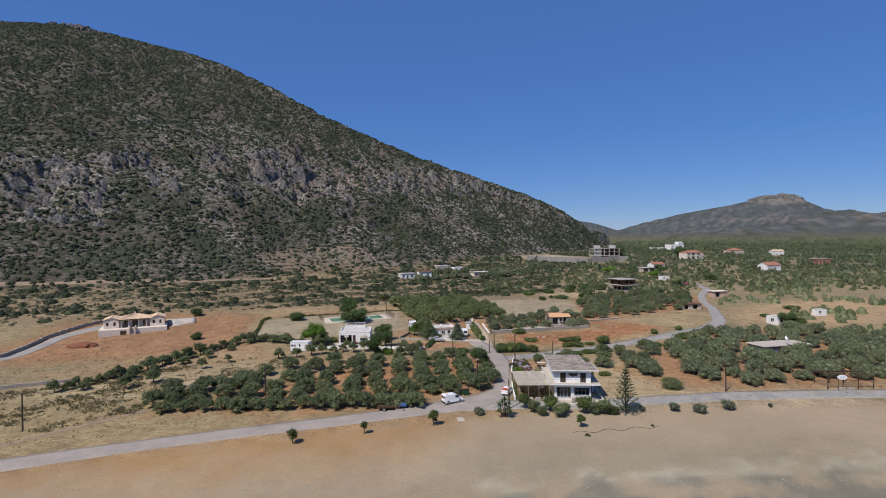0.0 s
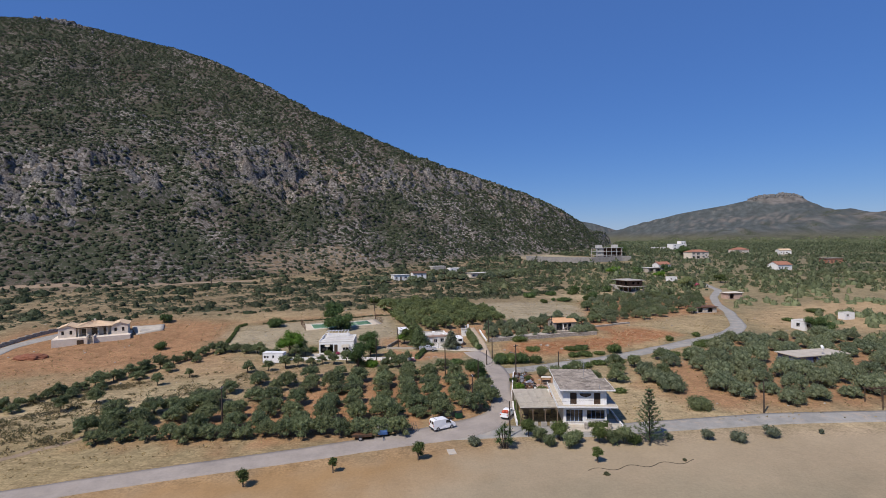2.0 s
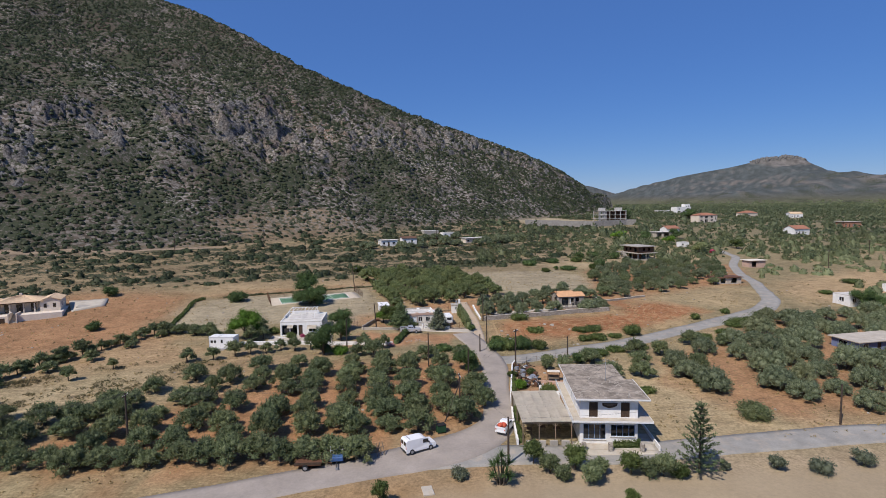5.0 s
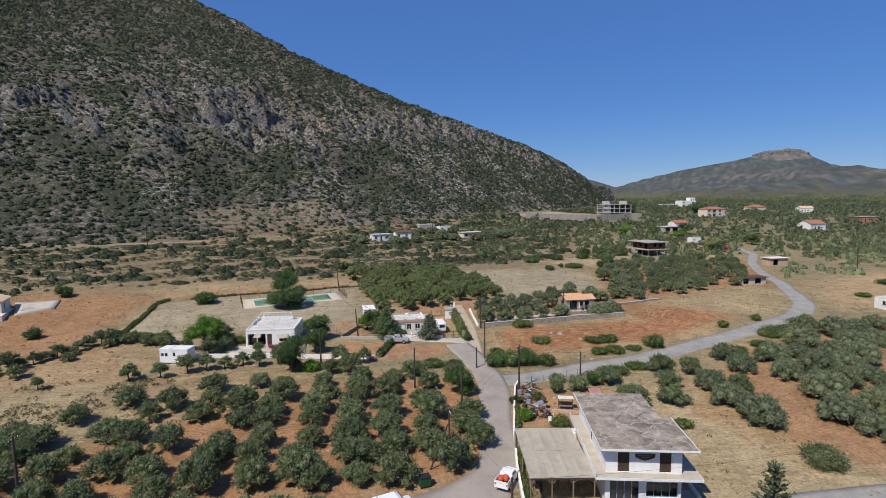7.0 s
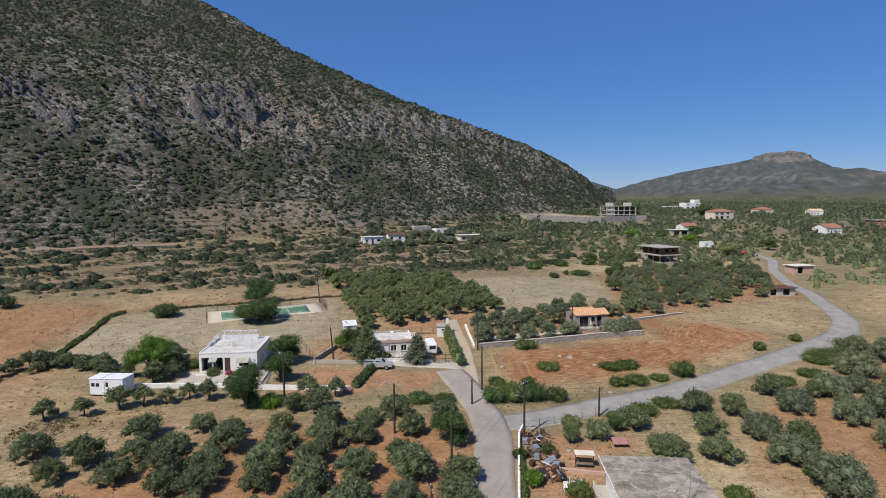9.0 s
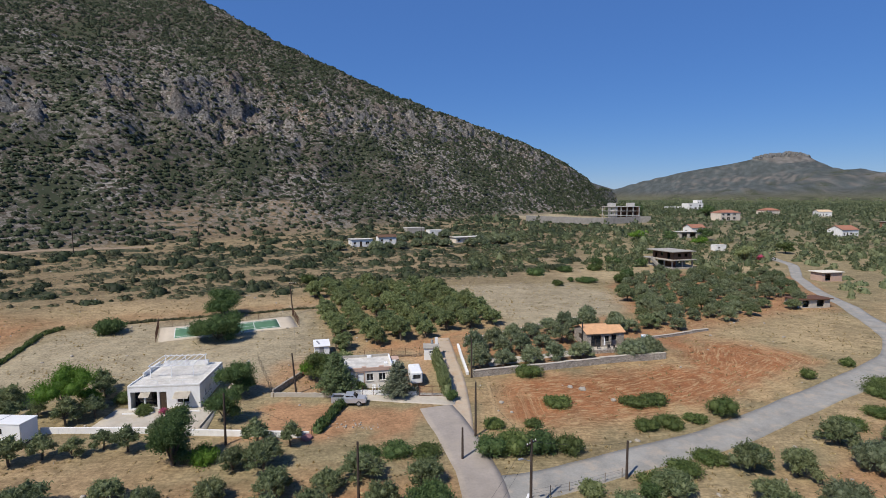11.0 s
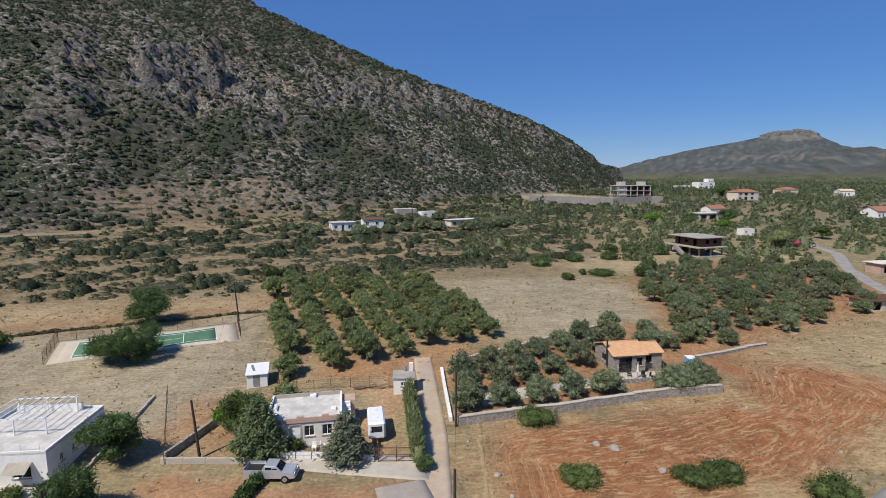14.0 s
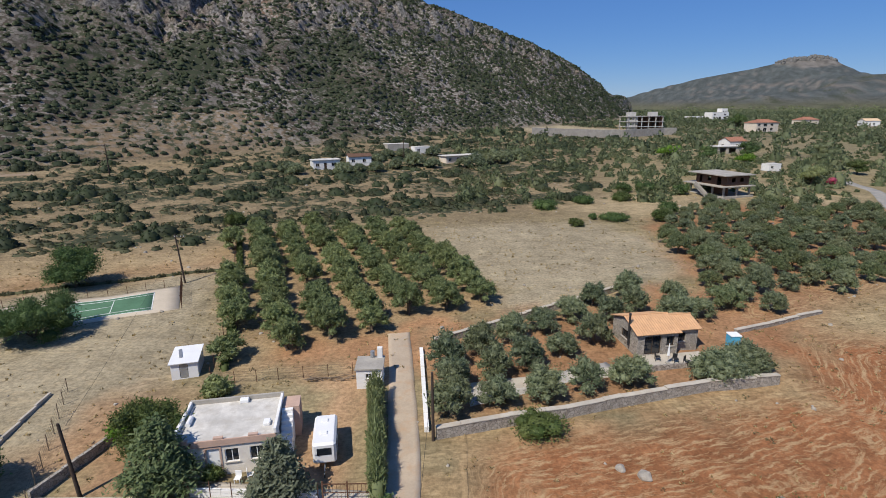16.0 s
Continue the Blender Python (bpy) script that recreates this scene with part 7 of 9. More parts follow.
def shade_canopy():
    """Canvas-covered pergola with wooden posts beside the house."""
    root = thing("shade_canopy", pose(14.9, 103.2, gz(18, 108)), "sun-bleached canvas shade canopy on wooden posts", "canopy")
    w, d, h = 6.5, 10.4, 2.75
    for i in range(5):
        a, b = w * i / 5, w * (i + 1) / 5
        for j in range(2):
            bm = bmesh.new()
            rows_ = []
            for q in range(6):
                y = d * (j + q / 5) / 2
                sag = -0.10 * math.sin(math.pi * q / 5)
                rows_.append([bm.verts.new((a + (b - a) * k / 4 + 0.012, y + 0.02 * (j * 2 - 1), h + 0.13 + 0.02 * (i % 2) + sag * math.sin(math.pi * k / 4) + 0.028 * y)) for k in range(5)])
            for q in range(5):
                for k in range(4):
                    bm.faces.new((rows_[q][k], rows_[q][k + 1], rows_[q + 1][k + 1], rows_[q + 1][k]))
            bmesh.ops.solidify(bm, geom=bm.faces[:], thickness=0.03)
            part("canvas_panel", bm, CANVAS, root)
    for i in range(4):
        x = 0.15 + (w - 0.3) * i / 3
        for y in (0.2, d / 2, d - 0.2):
            z = h + 0.028 * y
            part("post", rodded((x, y, -0.3), (x, y, z - 0.02), 0.08, 0.07), OLD_WOOD, root)
            if y < 1:
                for s in (-1, 1):
                    part("brace", rodded((x, y, h - 0.55), (x + 0.5 * s, y, h - 0.05), 0.045, sides=6), OLD_WOOD, root)
    for y in (0.2, d / 2, d - 0.2):
        part("beam", boxed(0, y - 0.06, h + 0.028 * y - 0.16, w, y + 0.06, h + 0.028 * y - 0.02), OLD_WOOD, root)
    part("back_wall", boxed(0, d - 0.05, -0.4, w, d + 0.1, h + 0.1), CONCRETE, root)
    for n in range(4):
        bm = boxed(0.5 + 1.5 * n, -0.25, -0.4, 1.5 + 1.5 * n, 0.02, 0.5, bevel=0.03)
        part("planter", bm, CONCRETE, root)
    return root


shade_canopy()
for n in range(3):
    tb = thing("wooden_table", pose(16.2 + 1.9 * n, 106.4 + 0.6 * (n % 2), gz(17, 107)), "dark wooden table under the canopy", "table", "tables under the canopy")
    part("tabletop", boxed(-0.5, -0.4, 0.70, 0.5, 0.4, 0.75, bevel=0.01), DARK_WOOD, tb)
    for sx in (-0.42, 0.42):
        for sy in (-0.32, 0.32):
            part("leg", boxed(sx - 0.03, sy - 0.03, -0.05, sx + 0.03, sy + 0.03, 0.699), DARK_WOOD, tb)


# ---- white bungalow with a roof pergola
def white_bungalow():
    m = pose(-31.2, 154.2, gz(-27, 154) + 0.05, 0, 0, 5)
    w, d, h = 9.2, 9.6, 3.0
    root = box_house("white_bungalow", m, w, d, h, WHITE, "white flat-roofed bungalow with a pergola frame on its roof", "house",
                     {"front": [(0.35, 0.25, 3.7, 2.45, "open"), (4.0, 0.05, 4.9, 2.4, "door"), (6.2, 0.8, 7.8, 2.1, "window")], "right": [(1.6, 1.2, 2.2, 2.0, "window"), (3.4, 1.2, 4.0, 2.0, "window"), (6, 1.0, 7.2, 2.0, "window")], "left": [(3, 1, 4.5, 2.1, "window")]}, PLASTIC_WHITE, "flat", ROOF_WHITE, 0.16)
    part("porch_window", boxed(0.35, 1.3, 0.02, 3.7, 1.34, 2.6), GLASS, root)
    part("porch_column", boxed(2.0, 0.03, 0.02, 2.2, 0.2, 2.45), WHITE, root)
    # striped awning over the window
    bm = bmesh.new()
    q = [bm.verts.new(v) for v in ((6.0, -0.02, 2.35), (8.0, -0.02, 2.35), (8.0, -1.15, 1.75), (6.0, -1.15, 1.75))]
    bm.faces.new(q)
    bmesh.ops.solidify(bm, geom=bm.faces[:], thickness=0.03)
    part("awning", bm, CANVAS, root, "white canvas awning")
    bm = bmesh.new()
    q = [bm.verts.new(v) for v in ((1.6, -0.02, 2.42), (2.9, -0.02, 2.42), (2.9, -0.8, 1.95), (1.6, -0.8, 1.95))]
    bm.faces.new(q)
    bmesh.ops.solidify(bm, geom=bm.faces[:], thickness=0.03)
    part("awning", bm, CANVAS, root, "white canvas awning")
    # pergola frame on the roof
    zr, zt = h + 0.18, h + 1.75
    for x in (1.4, 4.2, 7.1):
        for y in (3.6, 8.6):
            part("pergola_post", boxed(x - 0.05, y - 0.05, zr, x + 0.05, y + 0.05, zt), METAL_WHITE, root)
    for y in (3.6, 8.6):
        part("pergola_beam", boxed(1.2, y - 0.05, zt + 0.002, 7.3, y + 0.05, zt + 0.1), METAL_WHITE, root)
    for i in range(8):
        x = 1.3 + 0.83 * i
        part("pergola_rafter", boxed(x - 0.04, 3.3, zt + 0.102, x + 0.04, 8.9, zt + 0.18), METAL_WHITE, root)
    part("roof_wall", boxed(1.0, 8.9, zr, 7.4, 9.1, zr + 0.75), WHITE, root)
    part("roof_wall", boxed(0.18, 4.0, zr, 0.34, 9.3, zr + 0.6), WHITE, root)
    for i in range(6):
        part("roof_rail_post", rodded((0.5 + 1.6 * i, 0.3, zr), (0.5 + 1.6 * i, 0.3, zr + 0.7), 0.02, sides=6), METAL_WHITE, root)
    part("handrail", rodded((0.5, 0.3, zr + 0.7), (8.5, 0.3, zr + 0.7), 0.02, sides=6), METAL_WHITE, root)
    for s in range(3):
        part("step", boxed(4.0, -0.36 * (s + 1), -0.4, 5.0, -0.36 * s - 0.003, 0.02 - 0.15 * s), WHITE, root)
    part("planter_wall", boxed(-0.2, -1.3, -0.5, 3.7, -1.15, 0.15), WHITE, root)
    part("planter_wall", boxed(5.2, -1.3, -0.5, 9.6, -1.15, 0.15), WHITE, root)
    part("leaning_beam", rodded((9.25, 9.4, 2.5), (13.2, 4.2, 0.0), 0.09), PALE_CONCRETE, root)
    return root


white_bungalow()


def low_wall(name, line, h, thick, mat, label, cap=None, category="wall", uneven=0.0, seed=0):
    """A wall that follows the ground, stretch by stretch."""
    rng = random.Random(seed)
    root = thing(name, pose(0, 0, 0), label, category)
    for (ax, ay), (bx, by) in zip(line, line[1:]):
        n = max(1, round(math.hypot(bx - ax, by - ay) / 2.2))
        turn = math.degrees(math.atan2(by - ay, bx - ax))
        size = math.hypot(bx - ax, by - ay) / n
        for i in range(n):
            x, y = ax + (bx - ax) * i / n, ay + (by - ay) * i / n
            x2, y2 = ax + (bx - ax) * (i + 1) / n, ay + (by - ay) * (i + 1) / n
            z = (gz(x, y) + gz(x2, y2)) / 2
            hh = h + rng.uniform(-uneven, uneven)
            m = pose(x, y, z, 0, 0, turn)
            part("wall_length", put(boxed(0.0, -thick / 2, -0.6, size - 0.004, thick / 2, hh, bevel=0.02), m), mat, root)
            if cap:
                part("coping", put(boxed(0.0, -thick / 2 - 0.04, hh + 0.003, size - 0.004, thick / 2 + 0.04, hh + 0.08, bevel=0.01), m), cap, root)
    return root


low_wall("garden_wall", [(-38, 147.9), (-31.5, 148.0), (-17.5, 147.3), (-5.4, 146.4)], 0.75, 0.22, WHITE, "low whitewashed garden wall", seed=1)
low_wall("garden_wall", [(-19.6, 149), (-20.6, 163), (-21.6, 172)], 0.35, 0.25, PALE_CONCRETE, "low grey concrete garden wall", seed=2)
low_wall("field_wall", [(15.3, 164.9), (21.5, 166.6), (26.6, 167.5), (32.2, 169.3), (41.2, 171.6), (48.4, 172.3)], 1.0, 0.5, RUBBLE, "rough grey field-stone wall", PALE_CONCRETE, uneven=0.05, seed=3)
low_wall("field_wall", [(15.0, 181.0), (18.6, 183.2), (24.6, 187.0), (34, 192.4), (42, 197.6)], 0.8, 0.45, RUBBLE, "rough grey field-stone wall behind the garden", PALE_CONCRETE, uneven=0.05, seed=4)
low_wall("field_wall", [(50.4, 183.4), (56, 185.4), (64, 188.4)], 0.4, 0.45, RUBBLE, "low field-stone wall", PALE_CONCRETE, uneven=0.05, seed=5)
low_wall("lane_wall", [(14.5, 165.6), (14.1, 172), (13.6, 180)], 0.45, 0.4, WHITE, "low whitewashed wall along the lane", uneven=0.03, seed=6)
low_wall("yard_wall", [(-13.6, 158.1), (-5.0, 158.2)], 0.6, 0.25, PALE_CONCRETE, "low grey concrete yard wall", seed=7)
low_wall("yard_wall", [(-2.4, 158.9), (6.9, 158.6)], 0.7, 0.2, WHITE, "low white wall in front of the small house", seed=8)
low_wall("yard_wall", [(-13.4, 158.4), (-11.3, 165.8)], 0.9, 0.3, RUBBLE, "old dark stone yard wall", seed=9, uneven=0.1)
low_wall("lane_wall", [(14.4, 103.5), (14.7, 110), (15.5, 118), (16.7, 126), (17.6, 131.6), (18.4, 133.6)], 0.7, 0.25, WHITE, "low whitewashed wall along the lane", seed=10, uneven=0.03)
low_wall("yard_wall", [(20.4, 124.3), (25.4, 123.2)], 0.35, 0.25, PINK_RENDER, "low ochre garden wall", seed=11)
low_wall("boundary_wall", [(-130, 130), (-121, 141.5), (-123, 160), (-119.4, 172), (-113, 181)], 1.0, 0.35, RUBBLE, "grey stone boundary wall beside the drive", CONCRETE, seed=12)
low_wall("boundary_wall", [(-110, 106), (-97.8, 113.6), (-85, 118.4)], 0.8, 0.4, RUBBLE, "grey field-stone boundary wall", seed=13, uneven=0.1)
low_wall("retaining_wall", [(66, 412), (92, 416), (118, 420), (148, 438), (156, 440)], 4.2, 0.5, CONCRETE, "long grey concrete retaining wall", seed=14)


# ---- site cabin
def site_cabin():
    m = pose(-43.2, 145.3, gz(-41, 146) + 0.18, 0, 0, -4)
    w, d, h = 5.2, 2.4, 2.35
    root = thing("site_cabin", m, "white prefabricated site cabin on blocks", "cabin")
    sides = {"front": [(0.3, 1.15, 0.85, 1.75), (1.0, 1.15, 1.55, 1.75), (2.3, 0.1, 3.1, 2.05)], "right": [], "back": [], "left": []}
    for side, (sm, length) in sides_of(w, d, 0.08).items():
        wall_part(root, length, h, 0.08, sm, METAL_WHITE, sides[side], z0=0.02)
    window(root, 0.3, 1.15, 0.85, 1.75, pose(0, 0, 0), METAL_GREY, 1, 0.08, sill=False)
    window(root, 1.0, 1.15, 1.55, 1.75, pose(0, 0, 0), METAL_GREY, 1, 0.08, sill=False)
    door(root, 2.3, 3.1, 2.05, pose(0, 0, 0), METAL_WHITE, 0.08, 0.1)
    part("door_window", boxed(2.5, 0.01, 1.2, 2.9, 0.03, 1.85), GLASS, root)
    part("floor", boxed(0, 0, -0.1, w, d, 0.017), METAL_DARK, root)
    part("roof", boxed(-0.06, -0.06, h + 0.002, w + 0.06, d + 0.06, h + 0.12, bevel=0.02), METAL_WHITE, root)
    part("roof_seam", boxed(w * 0.38, -0.07, h + 0.122, w * 0.38 + 0.06, d + 0.07, h + 0.15), METAL_GREY, root)
    for x in (0.3, w / 2, w - 0.3):
        for y in (0.2, d - 0.2):
            part("block", boxed(x - 0.2, y - 0.15, -0.6, x + 0.2, y + 0.15, -0.103), CONCRETE, root)
    for cx_0, cz in ((w - 0.04, 0), (0.0, 0)):
        part("corner_trim", boxed(cx_0 - 0.02, -0.025, 0.02, cx_0 + 0.06, -0.003, h), METAL_GREY, root)
    part("step", boxed(2.2, -0.7, -0.6, 3.3, -0.05, -0.12), CONCRETE, root)
    return root


site_cabin()


# ---- small house with a whitewashed roof
def small_house():
    m = pose(-4.1, 160.5, gz(-1, 163) + 0.05, 0, 0, 10)
    w, d, h = 7.3, 5.6, 2.65
    root = box_house("small_house", m, w, d, h, PALE_CREAM, "small cream house with a whitewashed flat roof", "house",
                     {"front": [(0.5, 0.9, 1.4, 2.0, "window"), (2.3, 0.05, 3.2, 2.15, "door"), (3.6, 0.9, 4.6, 2.0, "window"), (5.4, 0.9, 6.4, 2.0, "window")], "right": [(2, 1, 3, 2, "window")]}, PLASTIC_WHITE, "flat", ROOF_WHITE, 0.0, door_mat=PLASTIC_WHITE)
    for x in (2.15, 3.25):
        part("door_surround", boxed(x, -0.05, 0.0, x + 0.12, -0.003, 2.3), PINK_RENDER, root)
    part("door_surround", boxed(2.27, -0.05, 2.16, 3.25, -0.003, 2.3), PINK_RENDER, root)
    part("cornice", boxed(-0.1, -0.12, h - 0.25, w + 0.1, -0.003, h + 0.3, bevel=0.02), PINK_RENDER, root, "dusty pink cornice")
    for x in (0.4, 2.9, 5.4):
        part("cornice_block", boxed(x, -0.1, h + 0.303, x + 0.7, 0.16, h + 0.45), PINK_RENDER, root)
    for a in ((-0.1, d - 0.1, w + 0.1, d + 0.12), (-0.1, 0.2, 0.1, d - 0.103), (w - 0.1, 0.2, w + 0.1, d - 0.103)):
        part("parapet", boxed(a[0], a[1], h + 0.183, a[2], a[3], h + 0.55), CONCRETE if a[1] > 1 else WHITE, root)
    part("roof_tank", rodded((0.55, 2.2, h + 0.35), (0.55, 3.3, h + 0.35), 0.2, sides=12), PLASTIC_WHITE, root)
    part("roof_box", boxed(3.9, 5.0, h + 0.183, 4.6, 5.5, h + 0.5, bevel=0.03), PLASTIC_WHITE, root)
    part("roof_box", boxed(6.3, 1.2, h + 0.183, 6.8, 1.9, h + 0.45, bevel=0.03), PLASTIC_WHITE, root)
    part("pipe", rodded((0.3, 1.0, h + 0.25), (0.3, 5.2, h + 0.25), 0.05, sides=6), METAL_GREY, root)
    # outside stair
    for s in range(9):
        part("stair_step", boxed(w + 0.12, 0.6 + 0.36 * s, -0.4, w + 1.0, 0.6 + 0.36 * (s + 1) - 0.003, 0.30 * (s + 1)), WHITE, root)
    part("landing", boxed(w + 0.12, 3.85, -0.4, w + 1.5, 5.6, 2.75), PINK_RENDER, root)
    return root


small_house()


def caravan():
    m = pose(5.9, 161.4, gz(6.4, 163) + 0.02, 0, 0, 9)
    root = thing("caravan", m, "old white touring caravan parked beside the house", "caravan")
    part("body", boxed(0, 0, 0.45, 1.8, 4.1, 2.25, bevel=0.18), METAL_WHITE, root, smooth=False)
    part("band", boxed(-0.012, 0.3, 0.85, 1.812, 3.8, 0.98), METAL_GREY, root)
    for y in (0.7, 2.5):
        part("window", boxed(1.79, y, 1.25, 1.815, y + 0.9, 1.8), GLASS, root)
    part("window", boxed(0.35, -0.012, 1.25, 1.45, 0.02, 1.85), GLASS, root)
    for y in (1.2, 2.9):
        part("roof_vent", boxed(0.6, y, 2.25, 1.1, y + 0.45, 2.33, bevel=0.02), PLASTIC_WHITE, root)
    for x in (0.0, 1.62):
        wheel = part("wheel", rodded((x, 2.0, 0.32), (x + 0.18, 2.0, 0.32), 0.32, sides=16), RUBBER, root)
        part("rim", rodded((x - 0.01, 2.0, 0.32), (x + 0.19, 2.0, 0.32), 0.18, sides=12), METAL_GREY, wheel)
    part("tow_bar", rodded((0.9, 0.1, 0.42), (0.9, -1.1, 0.42), 0.05), METAL_GREY, root)
    part("jockey_wheel", rodded((0.9, -1.0, 0.0), (0.9, -1.0, 0.6), 0.05), METAL_DARK, root)
    return root


caravan()


def pump_house():
    m = pose(7.6, 172.4, gz(9, 173) + 0.02, 0, 0, 2)
    root = box_house("pump_house", m, 2.5, 2.6, 1.9, WHITE, "tiny white pump house with a grey slab roof", "shed", {"front": [(0.9, 1.0, 1.5, 1.5, "window")]}, PLASTIC_WHITE, "flat", CONCRETE, 0.0, over=0.12)
    part("chimney_stack", boxed(1.9, 2.2, 1.9, 2.4, 2.7, 3.1), WHITE, root)
    part("tank", rodded((1.4, 2.4, 2.1), (1.4, 2.4, 2.75), 0.22, sides=12), METAL_GREY, root)
    return root


pump_house()


def white_shed():
    m = pose(-11.2, 174.4, gz(-10, 175), 0, 0, 15)
    root = thing("white_shed", m, "white metal garden shed with a sloping roof", "shed")
    w, d = 2.5, 3.4
    for side, (sm, length) in sides_of(w, d, 0.06).items():
        wall_part(root, length, 1.7, 0.06, sm, METAL_WHITE, [(0.8, 0.05, 1.6, 1.6)] if side == "front" else [], z0=-0.3)
    door(root, 0.8, 1.6, 1.6, pose(0, 0, 0), METAL_GREY, 0.06, 0.05)
    bm = boxed(-0.15, -0.2, 0, w + 0.15, d + 0.2, 0.07)
    part("roof", put(bm, pose(0, 0, 1.72, 4, 0, 0)), METAL_WHITE, root)
    part("loose_board", put(boxed(0.9, 0.8, 0.1, 1.2, 2.6, 0.15), pose(0, 0, 1.72, 4, 0, 12)), METAL_GREY, root)
    return root


white_shed()


# ---- stone house with tiled roof
def stone_house():
    m = pose(36.6, 177.6, gz(40, 179) + 0.1, 0, 0, 8)
    w, d, h = 4.6, 5.6, 2.45
    root = thing("stone_house", m, "small stone house with an orange tiled roof", "house")
    opens = {"front": [(0.8, 0.05, 2.7, 2.15, "glass"), (3.3, 0.9, 4.2, 2.0, "window")], "left": [(1.6, 0.9, 3.2, 1.9, "window")], "right": [], "back": []}
    for side, (sm, length) in sides_of(w, d, 0.35).items():
        wall_part(root, length, h, 0.35, sm, RUBBLE, [o[:4] for o in opens[side]])
        for x0, z0, x1, z1, kind in opens[side]:
            window(root, x0, z0, x1, z1, sm, DARK_WOOD, 2, 0.35, sill=(kind == "window"))
    gable_roof(root, w, d, h, 0.3, 1.05, TILE, RUBBLE)
    wing = {"front": [(0.5, 0.9, 1.5, 1.9, "window")], "right": [(1, 0.9, 2.2, 1.9, "window")], "back": []}
    wm = pose(w + 0.003, 0.9, 0)
    for side, (sm, length) in sides_of(2.9, 4.2, 0.35).items():
        if side == "left":
            continue
        wall_part(root, length, h - 0.15, 0.35, wm @ sm, RUBBLE, [o[:4] for o in wing[side]], "wing_wall")
        for x0, z0, x1, z1, kind in wing[side]:
            window(root, x0, z0, x1, z1, wm @ sm, DARK_WOOD, 2, 0.35)
    keep = thing("holder", pose(0, 0, 0), "x", "x")
    gable_roof(keep, 2.9, 4.2, h - 0.15, 0.3, 0.85, TILE, RUBBLE)
    for o in list(keep.children):
        o.parent = root
        o.matrix_basis = wm
    bpy.data.objects.remove(keep)
    part("floor", boxed(0.3, 0.3, -0.4, w - 0.3, d - 0.3, 0.02), CONCRETE, root)
    part("chimney_pipe", rodded((-0.25, 1.5, 0.6), (-0.25, 1.5, 4.1), 0.11, sides=12), METAL_DARK, root, "black stove pipe")
    part("chimney_cowl", rodded((-0.25, 1.5, 4.1), (-0.25, 1.5, 4.3), 0.16, 0.12, sides=12), METAL_DARK, root)
    part("terrace", boxed(-0.4, -2.6, -0.5, w + 2.6, -0.003, 0.0, bevel=0.02), PALE_CONCRETE, root, "pale paved terrace")
    part("terrace_wall", boxed(-0.5, -2.8, -0.6, w + 2.7, -2.603, 0.25), RUBBLE, root)
    return root


stone_house()
para = thing("parasol", pose(39.2, 175.9, gz(40, 179) + 0.1), "closed white garden parasol on the terrace", "parasol")
part("pole", rodded((0, 0, 0), (0, 0, 2.3), 0.025), METAL_GREY, para)
part("folded_canopy", rodded((0, 0, 0.9), (0, 0, 2.25), 0.16, 0.03, sides=10), PLASTIC_WHITE, para)
part("base", rodded((0, 0, 0), (0, 0, 0.1), 0.25, sides=12), CONCRETE, para)
for n, (x, y) in enumerate([(40.1, 176.1), (41.0, 175.6), (38.4, 176.6)]):
    ch = thing("garden_chair", pose(x, y, gz(40, 179) + 0.1, 0, 0, 40 * n), "dark garden chair on the terrace", "chair", "chairs on the terrace")
    part("seat", boxed(-0.25, -0.25, 0.40, 0.25, 0.25, 0.45, bevel=0.01), METAL_DARK, ch)
    part("backrest", boxed(-0.25, 0.21, 0.453, 0.25, 0.25, 0.9, bevel=0.01), METAL_DARK, ch)
    for sx in (-0.22, 0.22):
        for sy in (-0.22, 0.22):
            part("leg", boxed(sx - 0.02, sy - 0.02, 0, sx + 0.02, sy + 0.02, 0.398), METAL_DARK, ch)
toilet = thing("portable_toilet", pose(47.6, 179.0, gz(47.6, 179)), "light blue plastic cabin with a white roof", "cabin")
part("body", boxed(-0.55, -0.55, -0.1, 0.55, 0.55, 1.95, bevel=0.04), CYAN, toilet)
part("roof", boxed(-0.6, -0.6, 1.953, 0.6, 0.6, 2.12, bevel=0.06), PLASTIC_WHITE, toilet)
part("door", boxed(-0.4, -0.575, 0.1, 0.4, -0.553, 1.85), CYAN, toilet)


